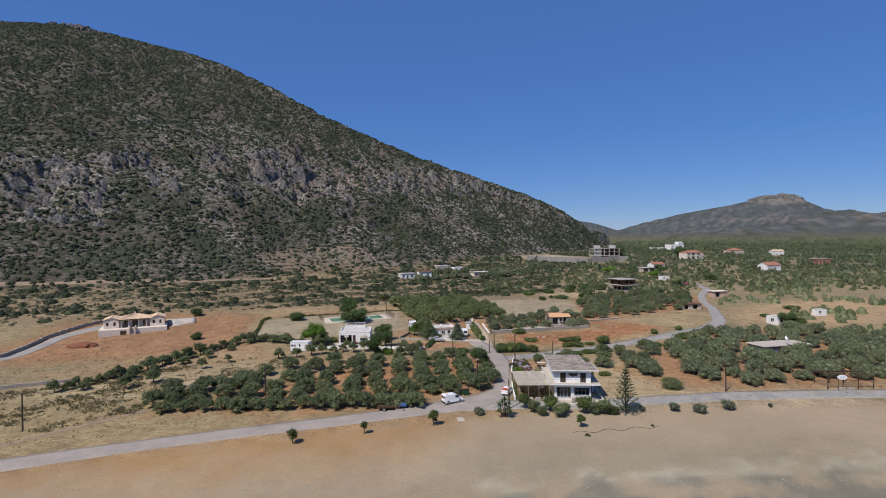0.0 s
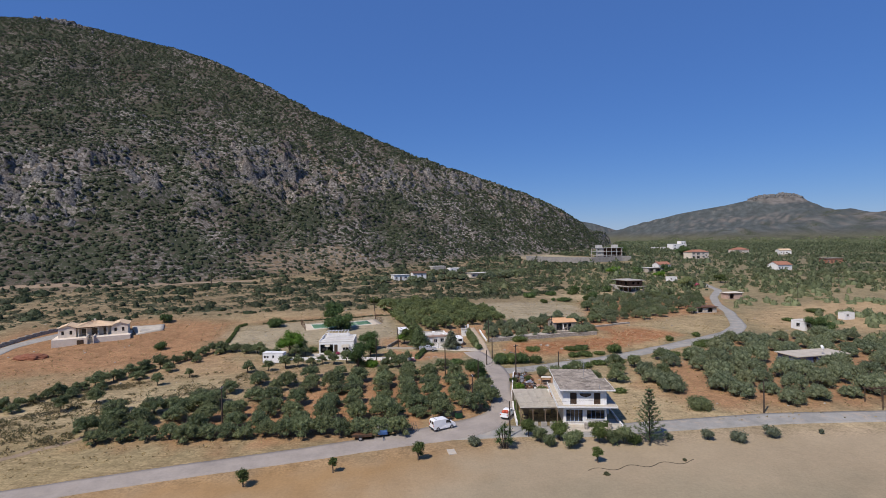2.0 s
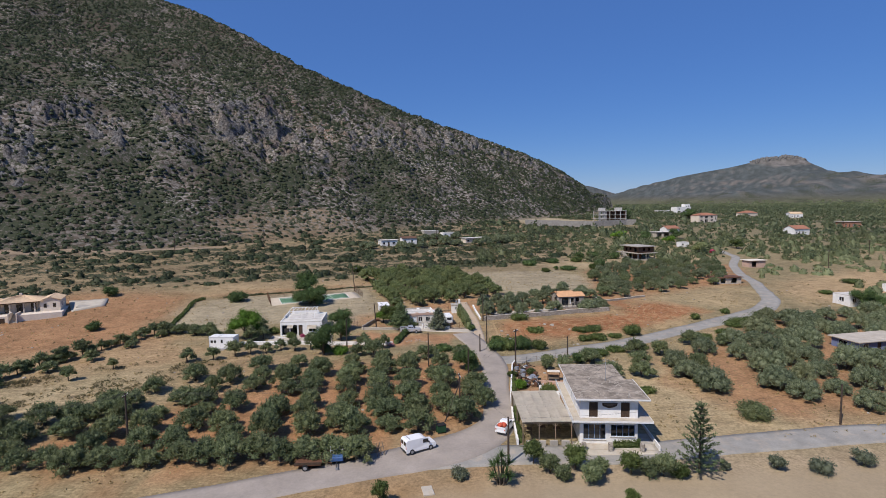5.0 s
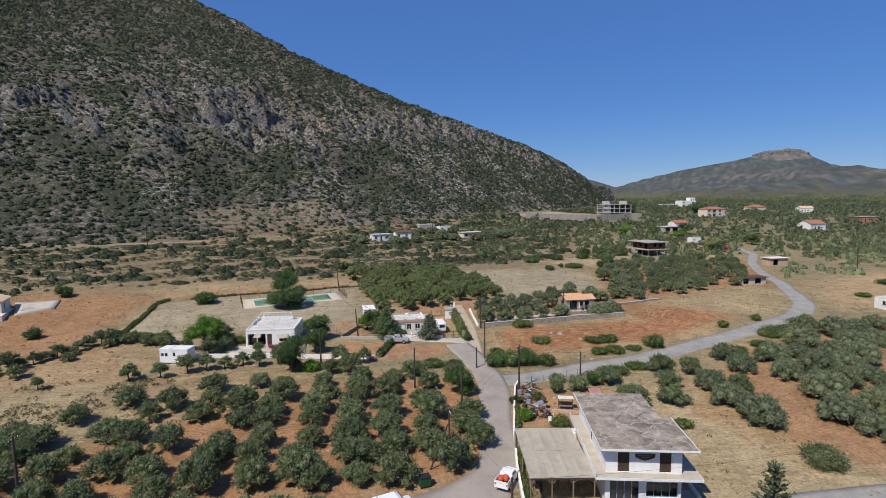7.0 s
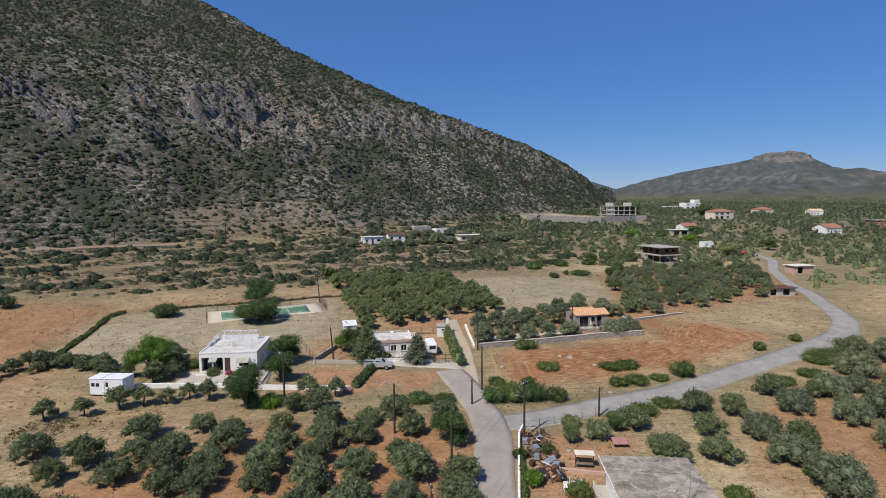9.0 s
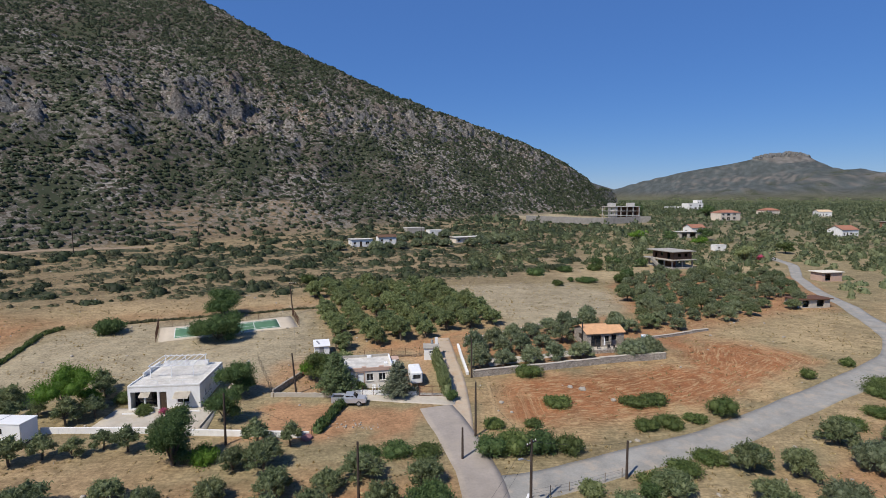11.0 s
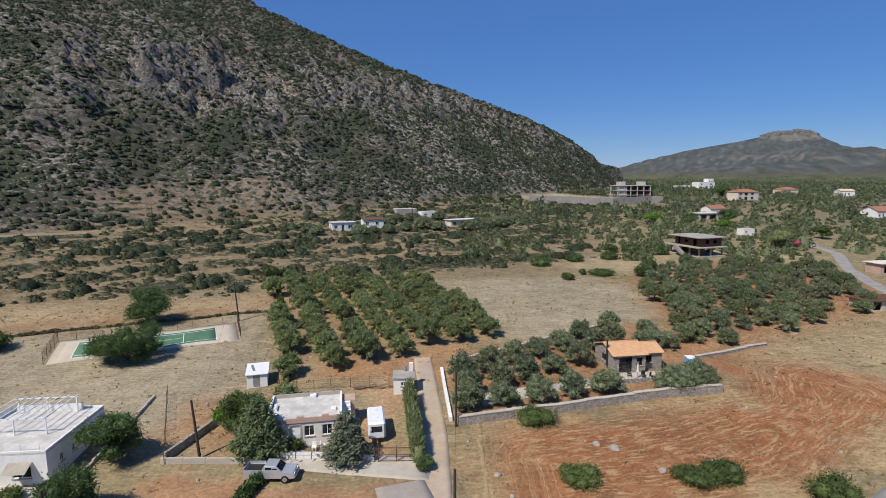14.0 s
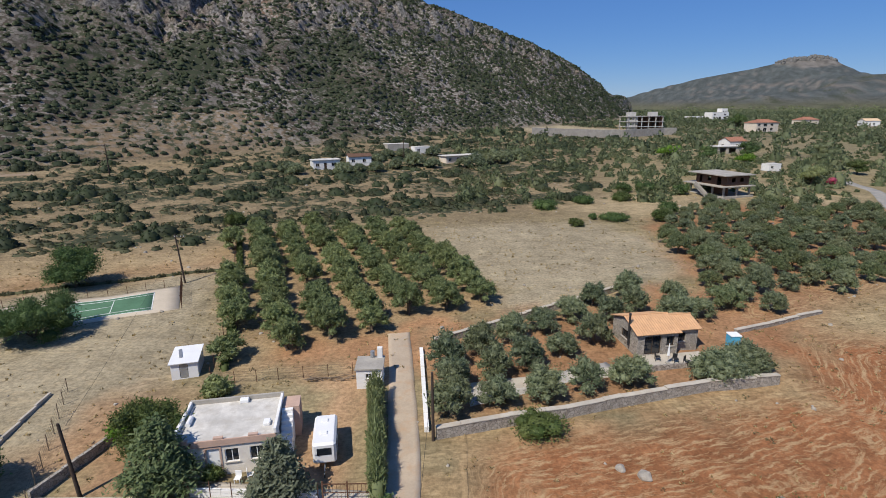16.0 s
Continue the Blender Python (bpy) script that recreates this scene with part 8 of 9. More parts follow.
# ---- villa under the mountain
def villa():
    m = pose(-108.3, 164.0, 2.9, 0, 0, 26.8) @ Matrix.Diagonal((0.925, 0.925, 0.925, 1))
    root = thing("villa", m, "cream stone villa with tan tiled roofs on a terrace", "house")
    t = 0.25
    part("terrace", boxed(-1.0, -3.0, -1.4, 8.2, 9.4, 1.4), CREAM, root, "cream retaining terrace")
    part("terrace", boxed(9.8, -3.0, -1.4, 19.6, 9.4, 1.4), CREAM, root)
    part("terrace", boxed(8.203, 0.5, -1.4, 9.797, 9.4, 1.4), CREAM, root)
    for s in range(8):
        part("step", boxed(8.25, -3.6 + 0.5 * s, -1.4, 9.75, -3.6 + 0.5 * (s + 1) - 0.003, -0.2 + 0.2 * s), PALE_CONCRETE, root)
    for x in (8.0, 9.75):
        part("stair_wall", boxed(x, -3.9, -1.2, x + 0.22, 0.4, 2.0), CREAM, root)
    part("garage_door", boxed(5.4, -3.03, -1.0, 7.2, -3.003, 0.9), DARK_WOOD, root)
    up = 1.403
    blocks = ((0.2, 0.4, 4.6, 8.0), (14.2, 0.4, 4.6, 8.0))
    for bx, by, w, d in blocks:
        for side, (sm, length) in sides_of(w, d, t).items():
            opens = [(0.8, 0.9, 1.5, 2.1), (2.9, 0.9, 3.6, 2.1)] if side == "front" else [(2, 0.9, 2.9, 2.1)]
            wm = pose(bx, by, up) @ sm
            wall_part(root, length, 2.9, t, wm, CREAM, opens, z0=0.0)
            for o in opens:
                window(root, *o, wm, DARK_WOOD, 1, sill=False)
    wm = pose(4.803, 2.6, up)
    wall_part(root, 9.39, 2.9, t, wm, CREAM, [(1.2, 0.05, 2.4, 2.2), (3.8, 0.05, 5.6, 2.2), (7, 0.05, 8.2, 2.2)], z0=0.0)
    for o in ((1.2, 0.05, 2.4, 2.2), (3.8, 0.05, 5.6, 2.2), (7, 0.05, 8.2, 2.2)):
        window(root, *o, wm, DARK_WOOD, 2, sill=False)
    for x in (5.4, 7.6, 10.6, 13.0):
        part("column", boxed(x - 0.14, 0.5, up, x + 0.14, 0.78, up + 2.6), CREAM, root)
    part("veranda_beam", boxed(4.81, 0.45, up + 2.603, 14.19, 0.83, up + 2.9), DARK_WOOD, root)
    for (bx, by, w, d), hip, rise in (((0.2, 0.4, 4.6, 8.0), False, 0.9), ((14.2, 0.4, 4.6, 8.0), False, 0.9), ((4.2, 0.2, 10.6, 8.2), True, 1.35)):
        keep = thing("holder", pose(0, 0, 0), "x", "x")
        if hip:
            gable_roof(keep, w, d, 2.95, 0.3, rise, TILE_TAN, CREAM, hip=True)
            rm = pose(bx, by, up)
        else:
            gable_roof(keep, d, w, 2.95, 0.3, rise, TILE_TAN, CREAM)
            rm = pose(bx + w, by, up) @ pose(0, 0, 0, 0, 0, 90)
        for o in list(keep.children):
            o.parent = root
            o.matrix_basis = rm
        bpy.data.objects.remove(keep)
    part("chimney", boxed(9.0, 4.6, up + 3.9, 9.6, 5.2, up + 4.9), CREAM, root)
    return root


villa()
slab_on_ground("concrete_pad", PALE_CONCRETE, [(-91.0, 173.2), (-85.8, 178.6), (-88.6, 184.6), (-97.2, 181.2)], "bare concrete pad beside the villa", "concrete pad", 0.35, 6)
for n, (qx, qy, qa) in enumerate([(-93.8, 172.2, 30), (-90.4, 176.8, 12), (-94.6, 174.6, -20)]):
    broken = thing("broken_slab", on_ground(qx, qy, qa, 0.0) @ pose(0, 0, 0.4, 24 - 9 * n, 8, 0), "tilted broken concrete slab among rubble", "slab", "broken slabs")
    part("slab", boxed(-1.3, -0.9, -0.2, 1.3, 0.9, 0.05, bevel=0.02), CONCRETE, broken)
heap = thing("earth_heap", on_ground(-107, 152.6), "heap of freshly dug red earth", "earth heap")
bm = bmesh.new()
bmesh.ops.create_icosphere(bm, subdivisions=4, radius=1)
for v in bm.verts:
    k = 1 + 0.22 * noise.noise(v.co * 2.1) + 0.1 * noise.noise(v.co * 6)
    v.co = Vector((v.co.x * 4.2 * k, v.co.y * 2.2 * k, v.co.z * 1.1 * k))
part("heap", bm, plain("dug_red_earth", (0.26, 0.105, 0.06), 0.97, vary=0.35, scale=1.5), heap, smooth=True)


cottage_trees = [(-31, 290), (-27.5, 286.5), (-13.5, 289.5), (-9.5, 294.5), (-4.5, 297.0), (1.5, 303.0), (7.5, 308.0), (13.5, 306.5), (33.0, 316.0), (37.5, 321.0), (-3.0, 322.5), (3.0, 325.0), (14.0, 331.0), (-12.0, 309.0), (24.5, 309.5), (29.0, 312.0), (-6.0, 313.0), (9.5, 316.5), (41, 327), (46, 333)]
grove(BIG_OLIVES, cottage_trees, "trees round the cottages", "grey-green tree beside small cottages", 16, (0.7, 1.15))
# ---- unfinished brown house on pillars
def brown_house():
    m = pose(85.6, 271.3, gz(91, 267) + 0.1, 0, 0, -73)
    root = thing("unfinished_house", m, "unfinished brown brick house on concrete pillars", "house")
    w, d = 12.0, 9.0
    part("ground_slab", boxed(-0.5, -0.5, -0.8, w + 0.5, d + 0.5, 0.1), CONCRETE, root)
    for x in (0.3, 4.0, 8.0, w - 0.3):
        for y in (0.3, 4.5, d - 0.3):
            part("pillar", boxed(x - 0.2, y - 0.2, 0.1, x + 0.2, y + 0.2, 2.5), CONCRETE, root)
    part("ground_wall", boxed(5.5, 2.2, 0.1, w - 1, 2.45, 2.497), BROWN_WALL, root)
    part("floor_slab", boxed(-1.2, -1.2, 2.503, w + 0.8, d + 0.6, 2.75), CONCRETE, root)
    up = pose(1.2, 1.0, 2.753)
    opens = {"front": [(1.2, 0.05, 2.1, 2.1), (4.0, 0.9, 5.2, 2.0), (7.2, 0.05, 8.6, 2.1)], "right": [(1.5, 0.9, 2.7, 2.0), (4.2, 0.9, 5.4, 2.0)], "left": [(2, 0.9, 3.2, 2.0)], "back": []}
    for side, (sm, length) in sides_of(w - 1.6, d - 1.6, 0.22).items():
        wall_part(root, length, 2.6, 0.22, up @ sm, BROWN_WALL, opens[side], "brick_wall", z0=0.0)
    part("roof_slab", boxed(-0.4, -0.6, 5.36, w + 0.6, d + 0.4, 5.6), CONCRETE, root)
    for s in range(10):
        part("stair_step", boxed(8.6 - 0.42 * (s + 1) + 0.003, -2.5, 0.10 + 0.25 * s - 0.3, 8.6 - 0.42 * s, -1.25, 0.35 + 0.25 * s), CONCRETE, root)
    part("stair_wall", put(boxed(-5.0, 0, 0, 0, 0.12, 0.9), pose(8.8, -2.65, 0.2, 0, 31, 0)), CONCRETE, root)
    return root


brown_house()


def frame_building():
    m = pose(131, 452, gz(142, 455) + 0.3, 0, 0, 2)
    root = thing("concrete_frame_building", m, "unfinished three-storey concrete frame with red brick infill", "building")
    w, d = 22.0, 13.0
    for f in range(4):
        z = 3.1 * f
        part("floor_slab", boxed(-0.4, -0.8, z - (1.5 if f == 0 else 0), w + 0.4, d + 0.4, z + 0.25), FRAME_GREY, root)
    for f in range(3):
        z = 3.1 * f
        for i in range(6):
            x = 0.2 + (w - 0.4) * i / 5
            part("pillar", boxed(x - 0.25, -0.3, z + 0.253, x + 0.25, 0.2, z + 3.097), FRAME_GREY, root)
            part("pillar", boxed(x - 0.25, d - 0.5, z + 0.253, x + 0.25, d, z + 3.097), FRAME_GREY, root)
        wall_part(root, 6.0, 2.84, 0.25, pose(0.5, 0.35, z + 0.255), FRAME_GREY, [(1.2, 0.9, 2.4, 2.1), (3.6, 0.9, 4.8, 2.1)], "infill_wall", z0=0.0)
        part("inner_wall", boxed(6.8, 4.0, z + 0.253, w - 0.6, 4.25, z + 3.097), BROWN_WALL, root)
        part("side_wall", boxed(w - 0.3, 0.3, z + 0.253, w - 0.05, d - 0.55, z + 3.097), RED_BRICK, root)
    for x in (2.0, 15.5):
        part("roof_room", boxed(x, 3.5, 9.553, x + 4.5, 8.0, 12.0), FRAME_GREY, root)
    return root


frame_building()

W2 = {"front": [(0.8, 0.9, 2.0, 2.0, "window"), (3.4, 0.05, 4.3, 2.1, "door"), (5.8, 0.9, 7.4, 2.0, "window")], "right": [(1.6, 0.9, 3.0, 2.0, "window")], "left": [(1.6, 0.9, 3.0, 2.0, "window")]}


def far_house(name, x, y, turn, w, d, h, mat, label, openings=W2, lift=0.1, **kw):
    return box_house(name, pose(x, y, gz(x + w / 2, y + d / 2) + lift, 0, 0, turn), w, d, h, mat, label, "house", openings, **kw)


far_house("white_cottage", -23.9, 293.6, 24, 8.6, 5.0, 2.9, WHITE, "small white flat-roofed cottage below the mountain", parapet=0.0, over=0.3)
far_house("white_cottage", -14.2, 303.4, 20, 7.6, 5.0, 2.8, WHITE, "white cottage with a dark tiled roof below the mountain", roof="gable", roof_mat=BROWN_WALL, rise=0.9, openings={"front": [(0.9, 0.9, 2.0, 2.0, "window"), (4.6, 0.9, 5.8, 2.0, "window")]})
far_house("long_cottage", 18.6, 315.6, 30, 14.0, 5.0, 2.7, CREAM, "long low cream cottage with a flat roof", parapet=0.0, over=0.5, openings={"front": [(1.0, 0.9, 2.2, 2.0, "window"), (4.4, 0.05, 5.4, 2.1, "door"), (8, 0.9, 9.2, 2.0, "window"), (11, 0.9, 12.4, 2.0, "window")]})
far_house("white_cottage", 6.8, 332.0, 25, 7.0, 4.5, 2.7, WHITE, "small white cottage among scrub", parapet=0.0, openings={"front": [(0.9, 0.9, 2.0, 2.0, "window"), (4.4, 0.9, 5.6, 2.0, "window")]})
far_house("grey_barn", -4, 334.0, 25, 9.0, 5.0, 2.6, CONCRETE, "low grey barn among scrub", openings={}, parapet=0.0)
far_house("white_villa", 280, 642, 18, 20, 10, 6.5, WHITE, "large white flat-roofed villa on the plain", openings={"front": [(1.5, 1, 4, 2.4, "window"), (8, 0.1, 11, 2.6, "window"), (14, 1, 17, 2.4, "window"), (2, 4, 4, 5.4, "window"), (14, 4, 17, 5.4, "window")]})
far_house("white_tower", 293, 650, 18, 7, 6, 10, WHITE, "white tower block of the large villa", openings={"front": [(1.5, 7.0, 3, 8.4, "window"), (4.4, 7.0, 5.8, 8.4, "window")]})
far_house("long_white_house", 256, 640, 10, 16, 6, 3.2, WHITE, "long low white building on the plain", parapet=0.0)
far_house("cream_villa", 214.6, 459.0, 20, 19, 9, 5.6, CREAM, "cream two-storey villa with a red tiled roof", roof="hip", rise=2.0, openings={"front": [(1.2, 0.8, 3.4, 2.3, "window"), (6, 0.1, 9, 2.4, "window"), (12, 0.8, 14.4, 2.3, "window"), (1.2, 3.6, 3.4, 5.0, "window"), (6, 3.3, 9, 5.1, "window"), (12, 3.6, 14.4, 5.0, "window")]})
far_house("red_roofed_house", 295.6, 535.6, 18, 17, 9, 3.4, CREAM, "cream house with a red tiled roof on the plain", roof="hip", rise=2.2)
far_house("red_roofed_house", 148, 366, 15, 9, 7, 3.4, WHITE, "small white house with a red tiled roof among trees", roof="gable", rise=1.8)
far_house("flat_shed", 134, 349.6, 12, 12, 6, 2.9, PALE_CONCRETE, "low grey shed with a pale flat roof", parapet=0.0, over=0.5, openings={"front": [(1, 0.05, 4, 2.3, "open"), (5.5, 0.05, 9, 2.3, "open")]})
far_house("garden_shed", 127.7, 303.5, 12, 4.8, 3.4, 2.3, WHITE, "small pale garden shed", parapet=0.0, openings={"front": [(0.8, 0.9, 1.8, 1.7, "window")]})
far_house("red_roofed_house", 220, 353.0, 18, 12, 8, 3.4, WHITE, "white house with a red tiled roof on the plain", roof="gable", rise=2.2)
far_house("unfinished_cottage", 286, 399.6, 0, 12, 8, 3.6, RED_BRICK, "unfinished red brick house with a pale slab roof", roof_mat=PALE_CONCRETE, parapet=0.0, over=0.6)
far_house("white_cottage", 321, 507, 0, 11, 7, 3.6, WHITE, "white cottage far out on the plain", roof="gable", roof_mat=TILE_TAN, rise=1.6)
far_house("white_cottage", 112.0, 173.4, 10, 6.4, 5.0, 2.6, WHITE, "small white house half hidden by a dark tree", parapet=0.0)
far_house("blue_bungalow", 84.6, 136.4, 12, 14.2, 5.6, 2.35, BLUE_WALL, "low blue and white bungalow among olive trees", lift=-0.35, roof_mat=PALE_CONCRETE, over=0.5, parapet=0.0, openings={"front": [(1.0, 0.9, 2.4, 2.0, "window"), (4.4, 0.05, 5.4, 2.1, "door"), (8, 0.9, 9.6, 2.0, "window"), (11.6, 0.9, 13.2, 2.0, "window")], "left": [(1.2, 0.9, 3.0, 2.0, "window")]}, frame_mat=PLASTIC_WHITE)
far_house("ruined_shed", 94.6, 206.2, 8, 8.6, 4.0, 1.9, PALE_CONCRETE, "ruined low shed with a rusty sheet roof", roof_mat=RUST, parapet=0.0, over=0.5, openings={"front": [(1.2, 0.1, 3.0, 1.7, "open"), (5, 0.1, 7, 1.7, "open")]})
far_house("open_barn", 124, 238, 10, 7.0, 4.0, 2.5, PINK_RENDER, "small tan barn with a flat sheet roof", roof_mat=CANVAS, parapet=0.0, over=0.5, openings={"front": [(1.0, 0.1, 3.0, 2.1, "open")]})
far_house("white_van_shed", 137, 190, 10, 4.0, 2.4, 2.1, WHITE, "small white shed in a dry field", parapet=0.0, openings={"front": [(0.8, 0.9, 1.8, 1.7, "window")]})
dish = thing("satellite_dish", pose(92.0, 138.4, gz(91, 139) + 2.95), "white satellite dish on a flat roof", "satellite dish")
part("mast", rodded((0, 0, 0), (0, 0, 0.8), 0.04), METAL_GREY, dish)
part("bowl", put(rodded((0, 0, 0), (0, 0.25, 0), 0.15, 0.6, sides=20), pose(0, -0.1, 1.0, -30, 0, 25)), PLASTIC_WHITE, dish)


def beach_taverna():
    """Dark timber shelter behind the beach with an oval board."""
    root = thing("beach_shelter", pose(80.6, 108.2, gz(86, 109)), "open dark timber pergola behind the beach", "shelter")
    for x in (0, 3.2, 6.4, 9.6):
        for y in (0, 4):
            part("post", rodded((x, y, -0.3), (x, y, 2.6), 0.09), DARK_WOOD, root)
    for y in (0, 4):
        part("beam", boxed(-0.3, y - 0.08, 2.603, 9.9, y + 0.08, 2.78), DARK_WOOD, root)
    for i in range(10):
        part("rafter", boxed(i - 0.05, -0.6, 2.783, i + 0.05, 4.6, 2.9), DARK_WOOD, root)
    part("low_wall", boxed(2.2, -0.1, -0.3, 5.6, 0.1, 0.35), CONCRETE, root)
    return root


beach_taverna()
oval = thing("oval_sign", pose(83.2, 107.6, gz(83, 107.6)), "white oval sign board on two posts", "sign")
bm = bmesh.new()
bmesh.ops.create_cone(bm, cap_ends=True, segments=28, radius1=1, radius2=1, depth=0.06, matrix=Matrix.Translation((0, 0, 2.7)) @ Matrix.Diagonal((1.05, 1, 0.5, 1)) @ Matrix.Rotation(radians(90), 4, "X"))
board = part("board", bm, PLASTIC_WHITE, oval)
for i in range(2):
    part("lettering_bar", boxed(-0.6 + 0.2 * i, -0.045, 2.72 - 0.22 * i, 0.6 - 0.2 * i, -0.033, 2.84 - 0.22 * i), BLUE_FRAME, board)
for x in (-0.8, 0.8):
    part("post", rodded((x, 0.06, -0.3), (x, 0.06, 2.7), 0.05), DARK_WOOD, oval)


slab_on_ground("gravel_path", PALE_GRAVEL, [(18.4, 169.3), (33.8, 175.4), (33.2, 177.0), (18.2, 172.0)], "pale gravel path between clipped olive trees", "path", 0.05, 14)


# ---------------------------------------------------------------- tennis court
def on_court(u, v):
    c, s = math.cos(radians(24.1)), math.sin(radians(24.1))
    return (-41.6 + u * c - v * s, 181.3 + u * s + v * c)


court = tagged(new("tennis_court"), "green tennis court with a pale concrete border", "tennis court")
slab_on_ground("border", BEIGE_COURT, [on_court(0, 0), on_court(25.2, 0), on_court(25.2, 8.6), on_court(0, 8.6)], "", "", 0.06, 14, parent=court)
slab_on_ground("playing_surface", GREEN_COURT, [on_court(2.6, 1.0), on_court(22.0, 1.0), on_court(22.0, 7.4), on_court(2.6, 7.4)], "", "", 0.075, 14, parent=court)
for a, b, c, d in ((2.6, 1.0, 22.0, 1.12), (2.6, 7.28, 22.0, 7.4), (2.6, 1.12, 2.72, 7.28), (21.88, 1.12, 22.0, 7.28), (7.4, 1.9, 7.5, 6.5), (17.1, 1.9, 17.2, 6.5), (7.5, 4.15, 17.1, 4.25), (2.72, 1.8, 21.88, 1.9), (2.72, 6.5, 21.88, 6.6)):
    slab_on_ground("court_line", LINE_WHITE, [on_court(a, b), on_court(c, b), on_court(c, d), on_court(a, d)], "", "", 0.088, 8, parent=court)
net = thing("tennis_net", pose(0, 0, 0), "sagging tennis net across the court", "net")
p0, p1 = on_court(12.3, 0.8), on_court(12.3, 7.6)
for q in (p0, p1):
    part("net_post", rodded((*q, gz(*q)), (*q, gz(*q) + 1.1), 0.04), METAL_GREY, net)
part("net_band", rodded((*p0, gz(*p0) + 1.0), (*p1, gz(*p1) + 1.0), 0.03, sides=6), LINE_WHITE, net)
for k in range(1, 4):
    part("net_cord", rodded((*p0, gz(*p0) + 0.25 * k), (*p1, gz(*p1) + 0.25 * k), 0.008, sides=4), METAL_DARK, net)


def mesh_fence(name, line, h, label, gap=2.4, wires=5, post_mat=None, crossed=False):
    """Posts and strands of wire along a line on the ground."""
    root = thing(name, pose(0, 0, 0), label, "fence")
    pts = []
    for (ax, ay), (bx, by) in zip(line, line[1:]):
        n = max(1, round(math.hypot(bx - ax, by - ay) / gap))
        pts += [(ax + (bx - ax) * i / n, ay + (by - ay) * i / n) for i in range(n)]
    pts.append(line[-1])
    for x, y in pts:
        part("post", rodded((x, y, gz(x, y) - 0.2), (x, y, gz(x, y) + h), 0.035, sides=6), post_mat or RUST, root)
    for k in range(wires):
        z = h * (k + 0.6) / wires
        cu = bpy.data.curves.new("wire", "CURVE")
        cu.dimensions, cu.bevel_depth, cu.bevel_resolution = "3D", 0.008, 0
        sp = cu.splines.new("POLY")
        sp.points.add(len(pts) - 1)
        for i, (x, y) in enumerate(pts):
            sp.points[i].co = (x, y, gz(x, y) + z, 1)
        cu.materials.append(METAL_DARK)
        strand = new("wire", cu)
        strand.parent = root
    if crossed:
        bm = bmesh.new()
        for (ax, ay), (bx, by) in zip(pts, pts[1:]):
            for q in range(12):
                u, v = q / 12, (q + 2) / 12
                if v <= 1:
                    for s0, s1 in ((0.05, h), (h, 0.05)):
                        rod(bm, (ax + (bx - ax) * u, ay + (by - ay) * u, gz(ax, ay) + s0), (ax + (bx - ax) * v, ay + (by - ay) * v, gz(bx, by) + s1), 0.006, sides=3)
        part("mesh", bm, RUST, root)
    return root


mesh_fence("court_fence", [on_court(-0.3, 0), on_court(-0.3, 8.8)], 1.9, "rusty wire mesh fence at the end of the court", crossed=True)
mesh_fence("court_fence", [on_court(25.5, 0), on_court(25.5, 8.8)], 1.9, "rusty wire mesh fence at the end of the court", crossed=True)
mesh_fence("court_fence", [on_court(-0.3, 8.9), on_court(25.5, 8.9)], 1.2, "rusty wire mesh fence behind the court")
mesh_fence("orchard_fence", [(-7.2, 174.2), (-9.8, 184), (-15.8, 203.5), (-22.8, 224)], 1.5, "thin wire fence along the orchard")
mesh_fence("orchard_fence", [(-6.8, 173.6), (-0.5, 174.2), (6.8, 175.0)], 1.3, "rough wire fence behind the small house")
mesh_fence("yard_fence", [(-13.2, 157.9), (-20.2, 172.4)], 1.5, "leaning wire yard fence", post_mat=OLD_WOOD)
mesh_fence("yard_fence", [(-5.2, 146.6), (-4.2, 151.0), (-3.4, 155.6)], 1.4, "wire mesh fence beside the parked pickup")
mesh_fence("yard_fence", [(-2.4, 158.8), (6.9, 158.5)], 1.4, "wire fence on the front wall", gap=1.6)
mesh_fence("yard_fence", [(18.6, 133.8), (22.6, 135.0), (28.6, 137.4)], 1.0, "rustic wooden yard fence", post_mat=OLD_WOOD, wires=3)

gate = thing("metal_gate", pose(7.3, 158.3, gz(9, 158)), "rusty two-leaf metal gate", "gate")
for i in range(3):
    part("gate_post", boxed(1.75 * i - 0.05, -0.05, -0.2, 1.75 * i + 0.05, 0.05, 1.7), RUST, gate)
for i in range(2):
    leaf_ = part("gate_frame", boxed(1.75 * i + 0.08, -0.025, 1.45, 1.75 * i + 1.67, 0.025, 1.52), RUST, gate)
    part("rail", boxed(1.75 * i + 0.08, -0.02, 0.12, 1.75 * i + 1.67, 0.02, 0.18), RUST, gate)
    part("rail", boxed(1.75 * i + 0.08, -0.02, 0.75, 1.75 * i + 1.67, 0.02, 0.80), RUST, gate)
    for b in range(6):
        part("bar", rodded((1.75 * i + 0.14 + 0.29 * b, 0, 0.18), (1.75 * i + 0.14 + 0.29 * b, 0, 1.45), 0.014, sides=5), RUST, gate)


